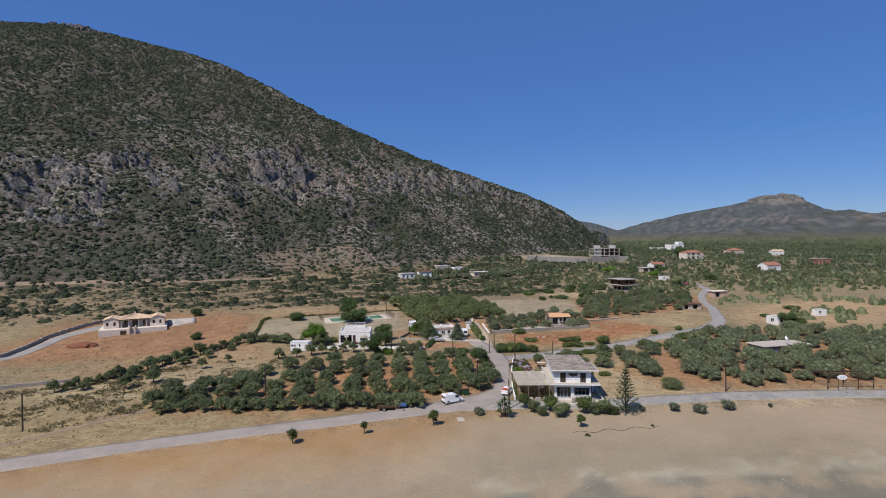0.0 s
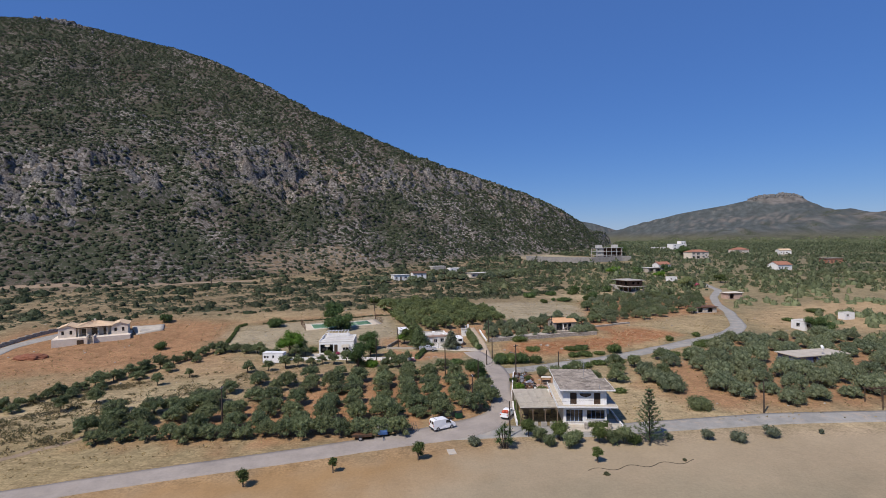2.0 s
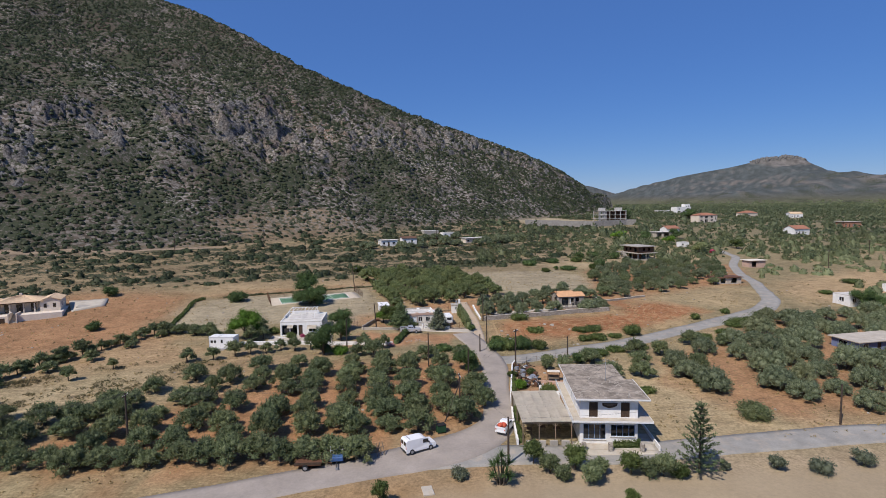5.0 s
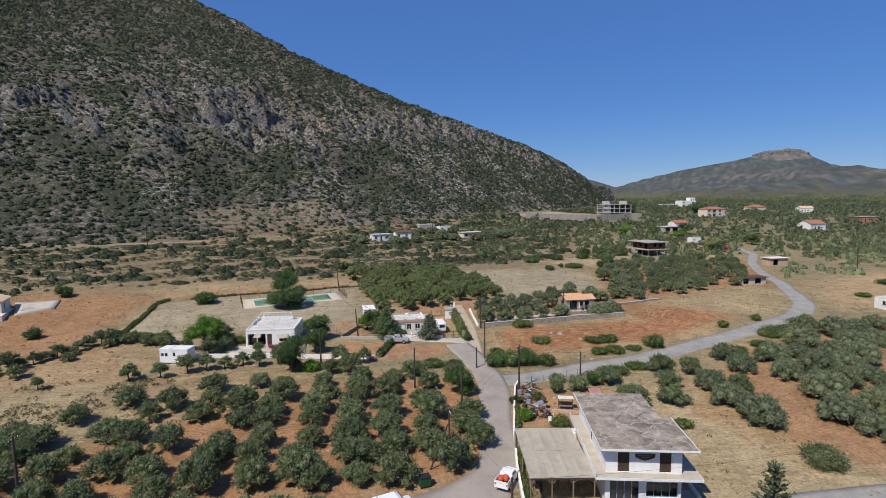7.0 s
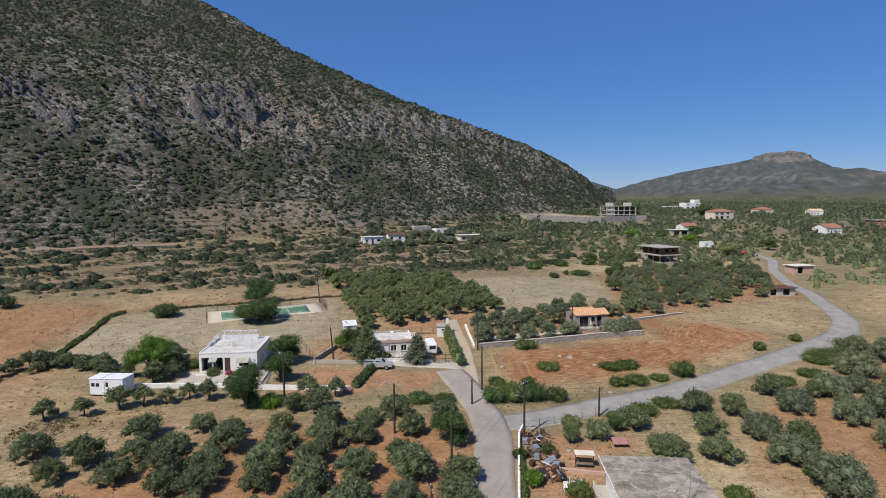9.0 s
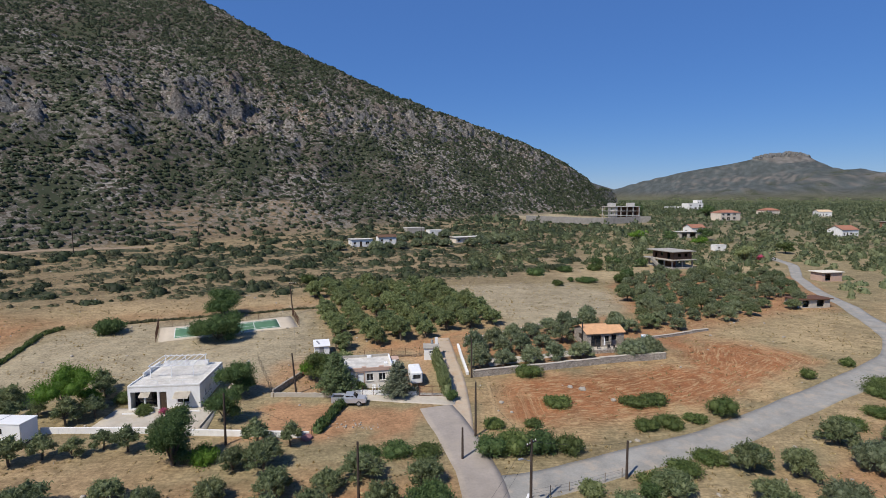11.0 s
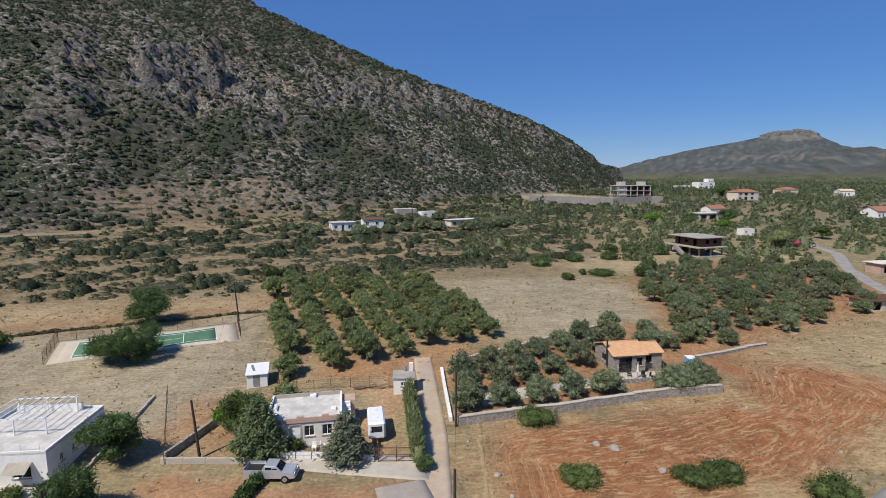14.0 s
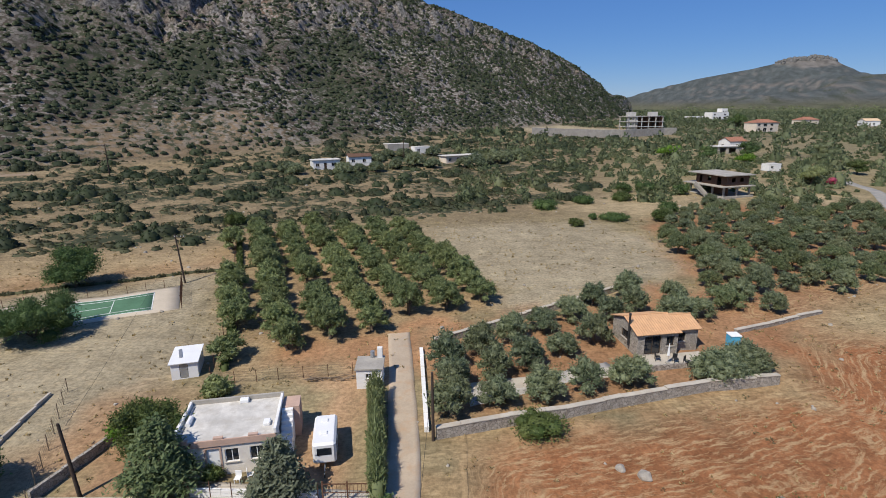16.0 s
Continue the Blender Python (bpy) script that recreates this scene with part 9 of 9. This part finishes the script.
# ---------------------------------------------------------------- poles and wires
def utility_pole(x, y, h, label="dark tarred wooden utility pole", arms=1, turn=0.0, lean=(0, 0), group="utility poles"):
    root = thing("utility_pole", on_ground(x, y, turn), label, "utility pole", group)
    part("pole", rodded((0, 0, -0.6), (lean[0], lean[1], h), 0.15, 0.10, 10), POLE_WOOD, root)
    for k in range(arms):
        z = h - 0.35 - 0.5 * k
        part("crossarm", boxed(-0.75, -0.05, z - 0.05, 0.75, 0.05, z + 0.05), POLE_WOOD, root)
        for ix in (-0.65, -0.25, 0.25, 0.65):
            part("insulator", rodded((ix, 0, z + 0.05), (ix, 0, z + 0.2), 0.035, sides=6), PLASTIC_WHITE, root)
    return Vector((x, y, gz(x, y) + h - 0.2))


top_a = utility_pole(7.3, 111.0, 6.6, "dark wooden utility pole with a diagonal prop", 1, 100)
prop = thing("pole_prop", on_ground(5.0, 110.2), "diagonal wooden prop leaning on a utility pole", "pole prop")
part("prop", rodded((0, 0, -0.4), (2.15, 0.75, 4.9), 0.10, 0.08), POLE_WOOD, prop)
top_b = utility_pole(-36.7, 106.0, 6.6, arms=1, turn=95)
top_c = utility_pole(-74.2, 90.4, 6.8, arms=0)
top_d = utility_pole(9.2, 123.0, 6.2, arms=0)
top_e = utility_pole(2.4, 133.0, 6.3, arms=0)
top_f = utility_pole(18.2, 131.6, 7.0, "tall utility pole with a white lamp at the junction", 1, 45)
top_g = utility_pole(12.5, 141.4, 3.6, "short dark post beside the lane", 0)
top_h = utility_pole(14.3, 146.3, 6.6, arms=0)
top_i = utility_pole(15.05, 164.6, 6.2, arms=0)
top_j = utility_pole(-10.2, 158.9, 6.0, arms=0, lean=(-0.5, 0.0))
top_k = utility_pole(-22.0, 200.8, 7.4, arms=1, lean=(-0.7, 0.3))
top_l = utility_pole(29.0, 137.2, 4.0, "short dark wooden post by the gravel road", 0)
top_m = utility_pole(-14.7, 145.0, 6.2, arms=0)
top_n = utility_pole(58.9, 107.6, 5.6, arms=0)
top_o = utility_pole(12.6, 99.0, 5.8, arms=0)
top_p = utility_pole(-72.5, 268, 8.0, arms=1)
top_q = utility_pole(-100, 245, 8.0, arms=1)
top_r = utility_pole(3.0, 322, 7.0, arms=1)
top_s = utility_pole(150, 232, 7.5, arms=1)
top_t = utility_pole(190, 262, 7.5, arms=1)
lamp_root = thing("street_lamp", pose(18.2, 131.6, gz(18.2, 131.6) + 5.0, 0, 0, 200), "grey street lamp arm fixed to a utility pole", "street lamp")
part("arm", rodded((0.12, 0, 0), (0.9, 0, 0.35), 0.03), METAL_GREY, lamp_root)
part("head", boxed(0.85, -0.1, 0.28, 1.35, 0.1, 0.42, bevel=0.03), METAL_GREY, lamp_root)


def wires(a, b, label, spread_w=0.0, count=1, sag=0.6):
    root = thing("overhead_wires", pose(0, 0, 0), label, "wires")
    d = (b - a).normalized()
    n = Vector((-d.y, d.x, 0))
    for k in range(count):
        off = n * (spread_w * (k / max(1, count - 1) - 0.5))
        cu = bpy.data.curves.new("wire", "CURVE")
        cu.dimensions, cu.bevel_depth, cu.bevel_resolution = "3D", 0.012, 0
        sp = cu.splines.new("POLY")
        sp.points.add(16)
        for i in range(17):
            t = i / 16
            p = a.lerp(b, t) + off
            sp.points[i].co = (p.x, p.y, p.z - sag * 4 * t * (1 - t), 1)
        cu.materials.append(METAL_DARK)
        o = new("wire", cu)
        o.parent = root


wires(top_a, top_b, "four sagging overhead wires", 1.3, 4, 0.8)
wires(top_b, top_c, "four sagging overhead wires", 1.3, 4, 0.8)
wires(top_a, top_f, "two thin sagging overhead wires", 0.8, 2, 0.4)
wires(top_f, top_h, "one thin sagging overhead wire", 0, 1, 0.3)
wires(top_h, top_i, "one thin sagging overhead wire", 0, 1, 0.3)
wires(top_f, top_l, "one thin sagging overhead wire", 0, 1, 0.3)
wires(top_e, top_m, "one thin sagging overhead wire", 0, 1, 0.4)
wires(top_a, top_o, "one thin sagging overhead wire", 0, 1, 0.3)
wires(top_d, top_e, "one thin sagging overhead wire", 0, 1, 0.3)
wires(top_o, top_n, "one thin sagging overhead wire", 0, 1, 0.9)
wires(top_p, top_q, "three thin sagging overhead wires", 1.2, 3, 0.6)
wires(top_k, top_j, "one thin sagging overhead wire", 0, 1, 0.6)


# ---------------------------------------------------------------- vehicles
def wheel_of(parent, x, y, r, wd, side):
    w = part("wheel", rodded((x, y - wd / 2, r), (x, y + wd / 2, r), r, sides=18), RUBBER, parent)
    part("rim", rodded((x, y + side * (wd / 2 - 0.01), r), (x, y + side * (wd / 2 + 0.012), r), r * 0.6, sides=14), METAL_GREY, w)


def profile_body(parent, name, outline, half, mat, inset=0.0, top_z=9.0, label=""):
    """A body drawn from its side outline, narrowed above the waist."""
    bm = bmesh.new()
    rings = []
    for s, k in ((-1, 1.0), (-0.94, 1.0), (0.94, 1.0), (1, 1.0)):
        edge = abs(s) == 1
        ring = []
        for x, z in outline:
            y = half * s
            if z > top_z:
                y *= 1 - inset
            ring.append(bm.verts.new((x, y, z - (0.03 if edge and z > top_z else 0))))
        rings.append(ring)
    n = len(outline)
    for a, b in zip(rings, rings[1:]):
        for i in range(n):
            bm.faces.new((a[i], a[(i + 1) % n], b[(i + 1) % n], b[i]))
    bm.faces.new(rings[0][::-1])
    bm.faces.new(rings[-1])
    bmesh.ops.recalc_face_normals(bm, faces=bm.faces)
    return part(name, bm, mat, parent, label)


def van():
    root = thing("white_van", pose(1.75, 102.7, gz(1.75, 102.7) + 0.06, 0, 0, 29), "small white delivery van parked on the road", "van")
    out = [(-2.05, 0.28), (2.0, 0.28), (2.08, 0.62), (2.0, 0.86), (1.25, 1.05), (0.72, 1.62), (0.35, 1.78), (-1.85, 1.84), (-2.06, 1.68)]
    profile_body(root, "body", out, 0.86, CAR_WHITE, 0.09, 1.02)
    for s in (-1, 1):
        for x in (-1.3, 1.3):
            wheel_of(root, x, 0.78 * s, 0.32, 0.2, s)
        part("side_window", put(boxed(0.25, 0.775 * s - 0.01, 1.10, 0.98, 0.775 * s + 0.01, 1.55), pose(0, 0.035 * s, 0, 0, 0, 0)), GLASS, root)
        part("mirror", boxed(0.95, 0.86 * s - 0.02, 1.05, 1.08, 0.86 * s + 0.16 * s + 0.02, 1.22) if s > 0 else boxed(0.95, -1.02, 1.05, 1.08, -0.84, 1.22), METAL_DARK, root)
        part("headlight", boxed(2.0, 0.5 * s - 0.16, 0.62, 2.075, 0.5 * s + 0.16, 0.8), METAL_GREY, root)
        part("rear_window", boxed(-2.085, 0.38 * s - 0.28, 1.12, -2.05, 0.38 * s + 0.28, 1.58), GLASS, root)
        part("tail_light", boxed(-2.085, 0.74 * s - 0.06, 0.75, -2.05, 0.74 * s + 0.06, 1.1), RED_LOAD, root)
    bm = bmesh.new()
    q = [bm.verts.new(v) for v in ((1.24, -0.72, 1.085), (1.24, 0.72, 1.085), (0.75, 0.66, 1.62), (0.75, -0.66, 1.62))]
    bm.faces.new(q)
    bmesh.ops.solidify(bm, geom=bm.faces[:], thickness=-0.03)
    part("windscreen", bm, GLASS, root)
    part("bumper", boxed(-2.14, -0.8, 0.3, -2.065, 0.8, 0.5, bevel=0.02), METAL_DARK, root)
    part("bumper", boxed(2.05, -0.8, 0.28, 2.14, 0.8, 0.52, bevel=0.02), METAL_DARK, root)
    part("roof_rack", boxed(-1.5, -0.6, 1.86, -1.42, 0.6, 1.9), METAL_GREY, root)
    return root


van()


def pickup(name, m, paint, label, load=None):
    root = thing(name, m, label, "pickup")
    out = [(-2.3, 0.45), (2.2, 0.45), (2.28, 0.75), (2.15, 0.98), (1.15, 1.05), (0.62, 1.55), (-0.45, 1.58), (-0.72, 1.05), (-2.3, 1.02)]
    profile_body(root, "body", out, 0.82, paint, 0.12, 1.1)
    part("cargo_bed", boxed(-2.2, -0.7, 1.03, -0.8, 0.7, 1.06), METAL_DARK, root)
    for s in (-1, 1):
        for x in (-1.4, 1.4):
            wheel_of(root, x, 0.74 * s, 0.36, 0.22, s)
        part("bed_side", boxed(-2.3, 0.8 * s - 0.03, 1.025, -0.75, 0.8 * s + 0.03, 1.28), paint, root)
        part("side_window", boxed(-0.35, 0.765 * s - 0.012, 1.12, 0.2, 0.765 * s + 0.012, 1.48), GLASS, root)
        part("side_window", boxed(0.26, 0.765 * s - 0.012, 1.12, 0.7, 0.765 * s + 0.012, 1.40), GLASS, root)
        part("headlight", boxed(2.2, 0.55 * s - 0.15, 0.72, 2.275, 0.55 * s + 0.15, 0.9), PLASTIC_WHITE, root)
        part("tail_light", boxed(-2.335, 0.7 * s - 0.08, 0.8, -2.303, 0.7 * s + 0.08, 1.0), RED_LOAD, root)
    bm = bmesh.new()
    q = [bm.verts.new(v) for v in ((1.12, -0.68, 1.11), (1.12, 0.68, 1.11), (0.66, 0.62, 1.55), (0.66, -0.62, 1.55))]
    bm.faces.new(q)
    bmesh.ops.solidify(bm, geom=bm.faces[:], thickness=-0.03)
    part("windscreen", bm, GLASS, root)
    part("tailgate", boxed(-2.34, -0.76, 1.025, -2.303, 0.76, 1.28), paint, root)
    part("bumper", boxed(2.22, -0.8, 0.45, 2.36, 0.8, 0.66, bevel=0.03), METAL_GREY, root)
    if load:
        for n, (x, y, r) in enumerate(((-1.7, 0.2, 0.45), (-1.2, -0.2, 0.42), (-1.5, -0.3, 0.36))):
            bm = bmesh.new()
            bmesh.ops.create_icosphere(bm, subdivisions=3, radius=r)
            for v in bm.verts:
                v.co *= 1 + 0.2 * noise.noise(v.co * 4 + Vector((n, 0, 0)))
                v.co.z *= 0.8
            bmesh.ops.translate(bm, vec=(x, y, 1.06 + r * 0.55), verts=bm.verts)
            part("load", bm, load, root, "red tarpaulin bundle", smooth=True)
    return root


pickup("silver_pickup", pose(-2.2, 155.7, gz(-2.2, 155.7), 0, 0, 0), CAR_SILVER, "silver pickup parked beside the garden wall")
pickup("white_pickup", pose(13.3, 107.4, gz(13.3, 107.4) + 0.06, 0, 0, 62) @ Matrix.Diagonal((0.82, 0.88, 0.92, 1)), CAR_WHITE, "small white pickup with a red load in its bed", RED_LOAD)


def trailer():
    root = thing("farm_trailer", pose(-10.8, 99.1, gz(-10.8, 99.1), 0, 0, 3), "dark rusty flatbed farm trailer beside the road", "trailer")
    part("bed", boxed(-1.9, -0.8, 0.55, 1.2, 0.8, 0.68), RUST, root)
    for s in (-1, 1):
        part("side_board", boxed(-1.9, 0.8 * s - 0.03, 0.683, 1.2, 0.8 * s + 0.03, 0.95), DARK_WOOD, root)
        wheel_of(root, -0.6, 0.95 * s, 0.36, 0.2, s)
    part("drawbar", rodded((1.2, 0, 0.5), (2.4, 0, 0.4), 0.05), RUST, root)
    part("stand", rodded((2.3, 0, -0.1), (2.3, 0, 0.42), 0.04), RUST, root)
    for y in (-0.4, 0.4):
        part("handle", rodded((1.9, y, 0.95), (2.5, y, 1.2), 0.025), METAL_DARK, root)
    return root


trailer()


def cultivator():
    """A small blue machine with upright tines, parked by the trailer."""
    root = thing("cultivator", pose(-8.0, 99.9, gz(-8.0, 99.9), 0, 0, 8), "blue two-wheeled farm cultivator beside a trailer", "farm machine")
    part("body", boxed(-0.8, -0.55, 0.4, 0.8, 0.5, 0.95, bevel=0.08), plain("blue_machine_paint", (0.06, 0.13, 0.30), 0.5), root)
    part("drawbar", rodded((0, -0.5, 0.5), (0.1, -1.7, 0.25), 0.06), METAL_DARK, root)
    part("foot", boxed(-0.05, -1.8, 0.0, 0.25, -1.6, 0.28), METAL_GREY, root)
    for x in (-0.7, -0.35, 0.0, 0.35, 0.7):
        part("tine", rodded((x, 0.3, 0.9), (x * 1.1, 0.75, 1.85), 0.04), METAL_GREY, root)
    part("cross_bar", rodded((-0.8, 0.55, 1.35), (0.8, 0.55, 1.35), 0.04), METAL_GREY, root)
    for s in (-1, 1):
        part("wheel", rodded((0.82 * s, 0.1, 0.36), (1.05 * s, 0.1, 0.36), 0.36, sides=16), RUBBER, root)
    return root


cultivator()
easel = thing("timber_trestle", on_ground(-3.0, 101.7, 25), "weathered timber trestle leaning beside the road", "trestle")
for x in (-0.5, 0.0, 0.5):
    part("leg", rodded((x, -0.5, 0.0), (x * 0.7, 0.2, 1.5), 0.05), OLD_WOOD, easel)
for z, y in ((0.5, -0.27), (1.0, -0.03)):
    part("rail", rodded((-0.55, y - 0.05, z), (0.55, y - 0.05, z), 0.05), OLD_WOOD, easel)
part("brace", rodded((0, 0.9, 0.0), (0, 0.2, 1.4), 0.05), OLD_WOOD, easel)
kerb_slab = thing("loose_slab", on_ground(3.1, 93.8, 12), "pale concrete slab lying on the sand verge", "slab")
part("slab", boxed(-0.6, -0.9, -0.1, 0.6, 0.9, 0.12, bevel=0.03), PALE_CONCRETE, kerb_slab)
bin_ = thing("rubbish_bin", on_ground(4.6, 107.2, 20), "dark green wheeled rubbish bin under the olives", "bin")
part("body", boxed(-0.6, -0.45, 0.12, 0.6, 0.45, 1.05, bevel=0.05), plain("green_plastic", (0.02, 0.07, 0.03), 0.6), bin_)
part("lid", boxed(-0.64, -0.49, 1.053, 0.64, 0.49, 1.16, bevel=0.04), RUBBER, bin_)
for x in (-0.5, 0.5):
    for y in (-0.35, 0.35):
        part("wheel", rodded((x - 0.04, y, 0.08), (x + 0.04, y, 0.08), 0.1, sides=10), RUBBER, bin_)

# ---------------------------------------------------------------- clutter in the yard behind the house
rng = random.Random(77)
pile = tagged(new("scrap_heap"), "heap of scrap timber, pipes and broken furniture", "scrap heap")
for n in range(130):
    x, y = rng.uniform(17.9, 21.0), rng.uniform(121.8, 132.5)
    z = gz(x, y) + rng.uniform(0.05, 0.75)
    a = rng.uniform(0, math.pi)
    ln = rng.uniform(0.5, 1.8)
    tilt = rng.uniform(-0.35, 0.35)
    dx, dy = math.cos(a) * ln / 2, math.sin(a) * ln / 2
    if n % 3:
        part("plank", rodded((x - dx, y - dy, max(gz(x, y), z - tilt * ln / 2)), (x + dx, y + dy, z + tilt * ln / 2), rng.uniform(0.03, 0.08), sides=4), (OLD_WOOD, DARK_WOOD, RUST, METAL_GREY)[n % 4], pile)
    else:
        s = rng.uniform(0.15, 0.45)
        part("crate", put(boxed(-s, -s * 0.8, -0.1, s, s * 0.8, s * 1.2, bevel=0.02), pose(x, y, gz(x, y) + rng.uniform(0, 0.4), rng.uniform(-15, 15), rng.uniform(-15, 15), math.degrees(a))), (RUST, METAL_GREY, DARK_WOOD, METAL_DARK)[n % 4], pile)
for n, (x, y) in enumerate([(20.6, 120.6), (21.4, 121.4), (22.3, 121.2)]):
    c = thing("plastic_chair", pose(x, y, gz(x, y), 0, 0, 70 * n), "white plastic garden chair in the yard", "chair", "chairs in the yard")
    part("seat", boxed(-0.24, -0.24, 0.40, 0.24, 0.24, 0.44, bevel=0.01), PLASTIC_WHITE, c)
    part("backrest", boxed(-0.24, 0.2, 0.443, 0.24, 0.24, 0.88, bevel=0.01), PLASTIC_WHITE, c)
    for sx in (-0.2, 0.2):
        for sy in (-0.2, 0.2):
            part("leg", boxed(sx - 0.02, sy - 0.02, -0.03, sx + 0.02, sy + 0.02, 0.398), PLASTIC_WHITE, c)
bench = thing("swing_bench", pose(23.6, 124.8, gz(23.6, 124.8), 0, 0, -8), "garden bench with a pale canopy", "bench")
part("seat", boxed(-0.9, -0.25, 0.40, 0.9, 0.25, 0.48), OLD_WOOD, bench)
part("backrest", boxed(-0.9, 0.25, 0.483, 0.9, 0.31, 0.95), OLD_WOOD, bench)
for x in (-0.95, 0.95):
    part("post", rodded((x, 0, -0.2), (x, 0, 1.6), 0.04), RUST, bench)
part("canopy", boxed(-1.05, -0.55, 1.603, 1.05, 0.55, 1.68, bevel=0.02), CANVAS, bench)
lean = thing("lean_to", pose(28.4, 119.2, gz(29, 120), 0, 0, -32), "low lean-to of weathered boards", "lean-to")
for i in range(9):
    part("board", put(boxed(0.32 * i, 0, 0, 0.32 * i + 0.28, 4.2, 0.04), pose(0, 0, 1.2, 6, 0, 0)), OLD_WOOD if i % 2 else METAL_GREY, lean)
for x in (0.1, 2.7):
    for y, hgt in ((0.1, 1.2), (4.0, 1.6)):
        part("post", rodded((x, y, -0.3), (x, y, hgt), 0.05, sides=6), OLD_WOOD, lean)
rug = thing("cloth_bundle", pose(29.0, 129.6, gz(29, 129.6)), "faded red cloth laid over a rack", "cloth")
bm = bmesh.new()
bmesh.ops.create_grid(bm, x_segments=10, y_segments=10, size=0.9)
for v in bm.verts:
    v.co.z = 0.9 - 0.5 * abs(v.co.y) + 0.08 * noise.noise(v.co * 3)
bmesh.ops.solidify(bm, geom=bm.faces[:], thickness=0.03)
part("cloth", bm, HIDE, rug, smooth=True)
for x in (-0.7, 0.7):
    part("rack_leg", rodded((x, 0, -0.1), (x, 0, 0.85), 0.03, sides=6), OLD_WOOD, rug)

# by the small house and the white bungalow
for n, (x, y) in enumerate([(0.6, 160.2), (1.4, 160.6), (2.3, 160.3)]):
    c = thing("plastic_chair", pose(x, y, gz(x, y) + 0.05, 0, 0, 110 * n), "white plastic chair on the small terrace", "chair", "chairs on the small terrace")
    part("seat", boxed(-0.24, -0.24, 0.40, 0.24, 0.24, 0.44, bevel=0.01), PLASTIC_WHITE, c)
    part("backrest", boxed(-0.24, 0.2, 0.443, 0.24, 0.24, 0.88, bevel=0.01), PLASTIC_WHITE, c)
    for sx in (-0.2, 0.2):
        for sy in (-0.2, 0.2):
            part("leg", boxed(sx - 0.02, sy - 0.02, -0.03, sx + 0.02, sy + 0.02, 0.398), PLASTIC_WHITE, c)
drum = thing("oil_drum", on_ground(-10.9, 166.4, 10), "rusty oil drum lying on its side", "drum")
part("drum", put(rodded((-0.5, 0, 0.3), (0.5, 0, 0.3), 0.3, sides=16), pose(0, 0, 0)), RUST, drum)
logs = thing("brushwood", pose(5.0, 174.0, gz(5, 174)), "low heap of cut brushwood", "brushwood")
for n in range(26):
    a = rng.uniform(-0.3, 0.3)
    x, y, ln = rng.uniform(-2.6, 2.4), rng.uniform(-0.5, 0.5), rng.uniform(0.8, 1.8)
    part("branch", rodded((x - ln / 2, y - a, rng.uniform(0.02, 0.4)), (x + ln / 2, y + a, rng.uniform(0.02, 0.5)), rng.uniform(0.02, 0.05), sides=5), OLD_WOOD, logs)
rubble = tagged(new("rubble_heap"), "scattered pale building rubble on red earth", "rubble")
for n in range(30):
    x, y = rng.gauss(0.2, 1.6), rng.gauss(149.6, 0.9)
    s = rng.uniform(0.05, 0.18)
    bm = bmesh.new()
    bmesh.ops.create_icosphere(bm, subdivisions=1, radius=s)
    for v in bm.verts:
        v.co *= rng.uniform(0.7, 1.2)
    bmesh.ops.translate(bm, vec=(x, y, gz(x, y) + s * 0.3), verts=bm.verts)
    part("stone", bm, PALE_ROCK, rubble)
for n, (x, y, r, mt) in enumerate([(31.0, 160.4, 0.55, PALE_ROCK), (29.4, 161.2, 0.4, PALE_ROCK), (39.6, 157.6, 0.4, PALE_ROCK), (-5.6, 146.0, 0.7, HIDE), (18.6, 156, 0.35, PALE_ROCK), (34.2, 156.4, 0.4, PALE_ROCK)]):
    b = thing("boulder", on_ground(x, y, 40 * n), "pale boulder lying in a ploughed field", "boulder")
    bm = bmesh.new()
    bmesh.ops.create_icosphere(bm, subdivisions=2, radius=r)
    for v in bm.verts:
        v.co *= 1 + 0.3 * noise.noise(v.co * 3 + Vector((n, 0, 0)))
        v.co.z = v.co.z * 0.7 + 0.15 * r
    part("stone", bm, mt, b)
poly_line = thing("garden_hose", pose(0, 0, 0), "dark irrigation hose lying on the sand", "hose")
cu = bpy.data.curves.new("hose", "CURVE")
cu.dimensions, cu.bevel_depth, cu.bevel_resolution = "3D", 0.03, 1
sp = cu.splines.new("POLY")
sp.points.add(40)
for i in range(41):
    x = 22 + 16 * i / 40
    y = 87.4 + 2.4 * i / 40 + 0.5 * math.sin(i * 0.5)
    sp.points[i].co = (x, y, gz(x, y) + 0.03, 1)
cu.materials.append(RUBBER)
hose_ob = new("hose", cu)
hose_ob.parent = poly_line
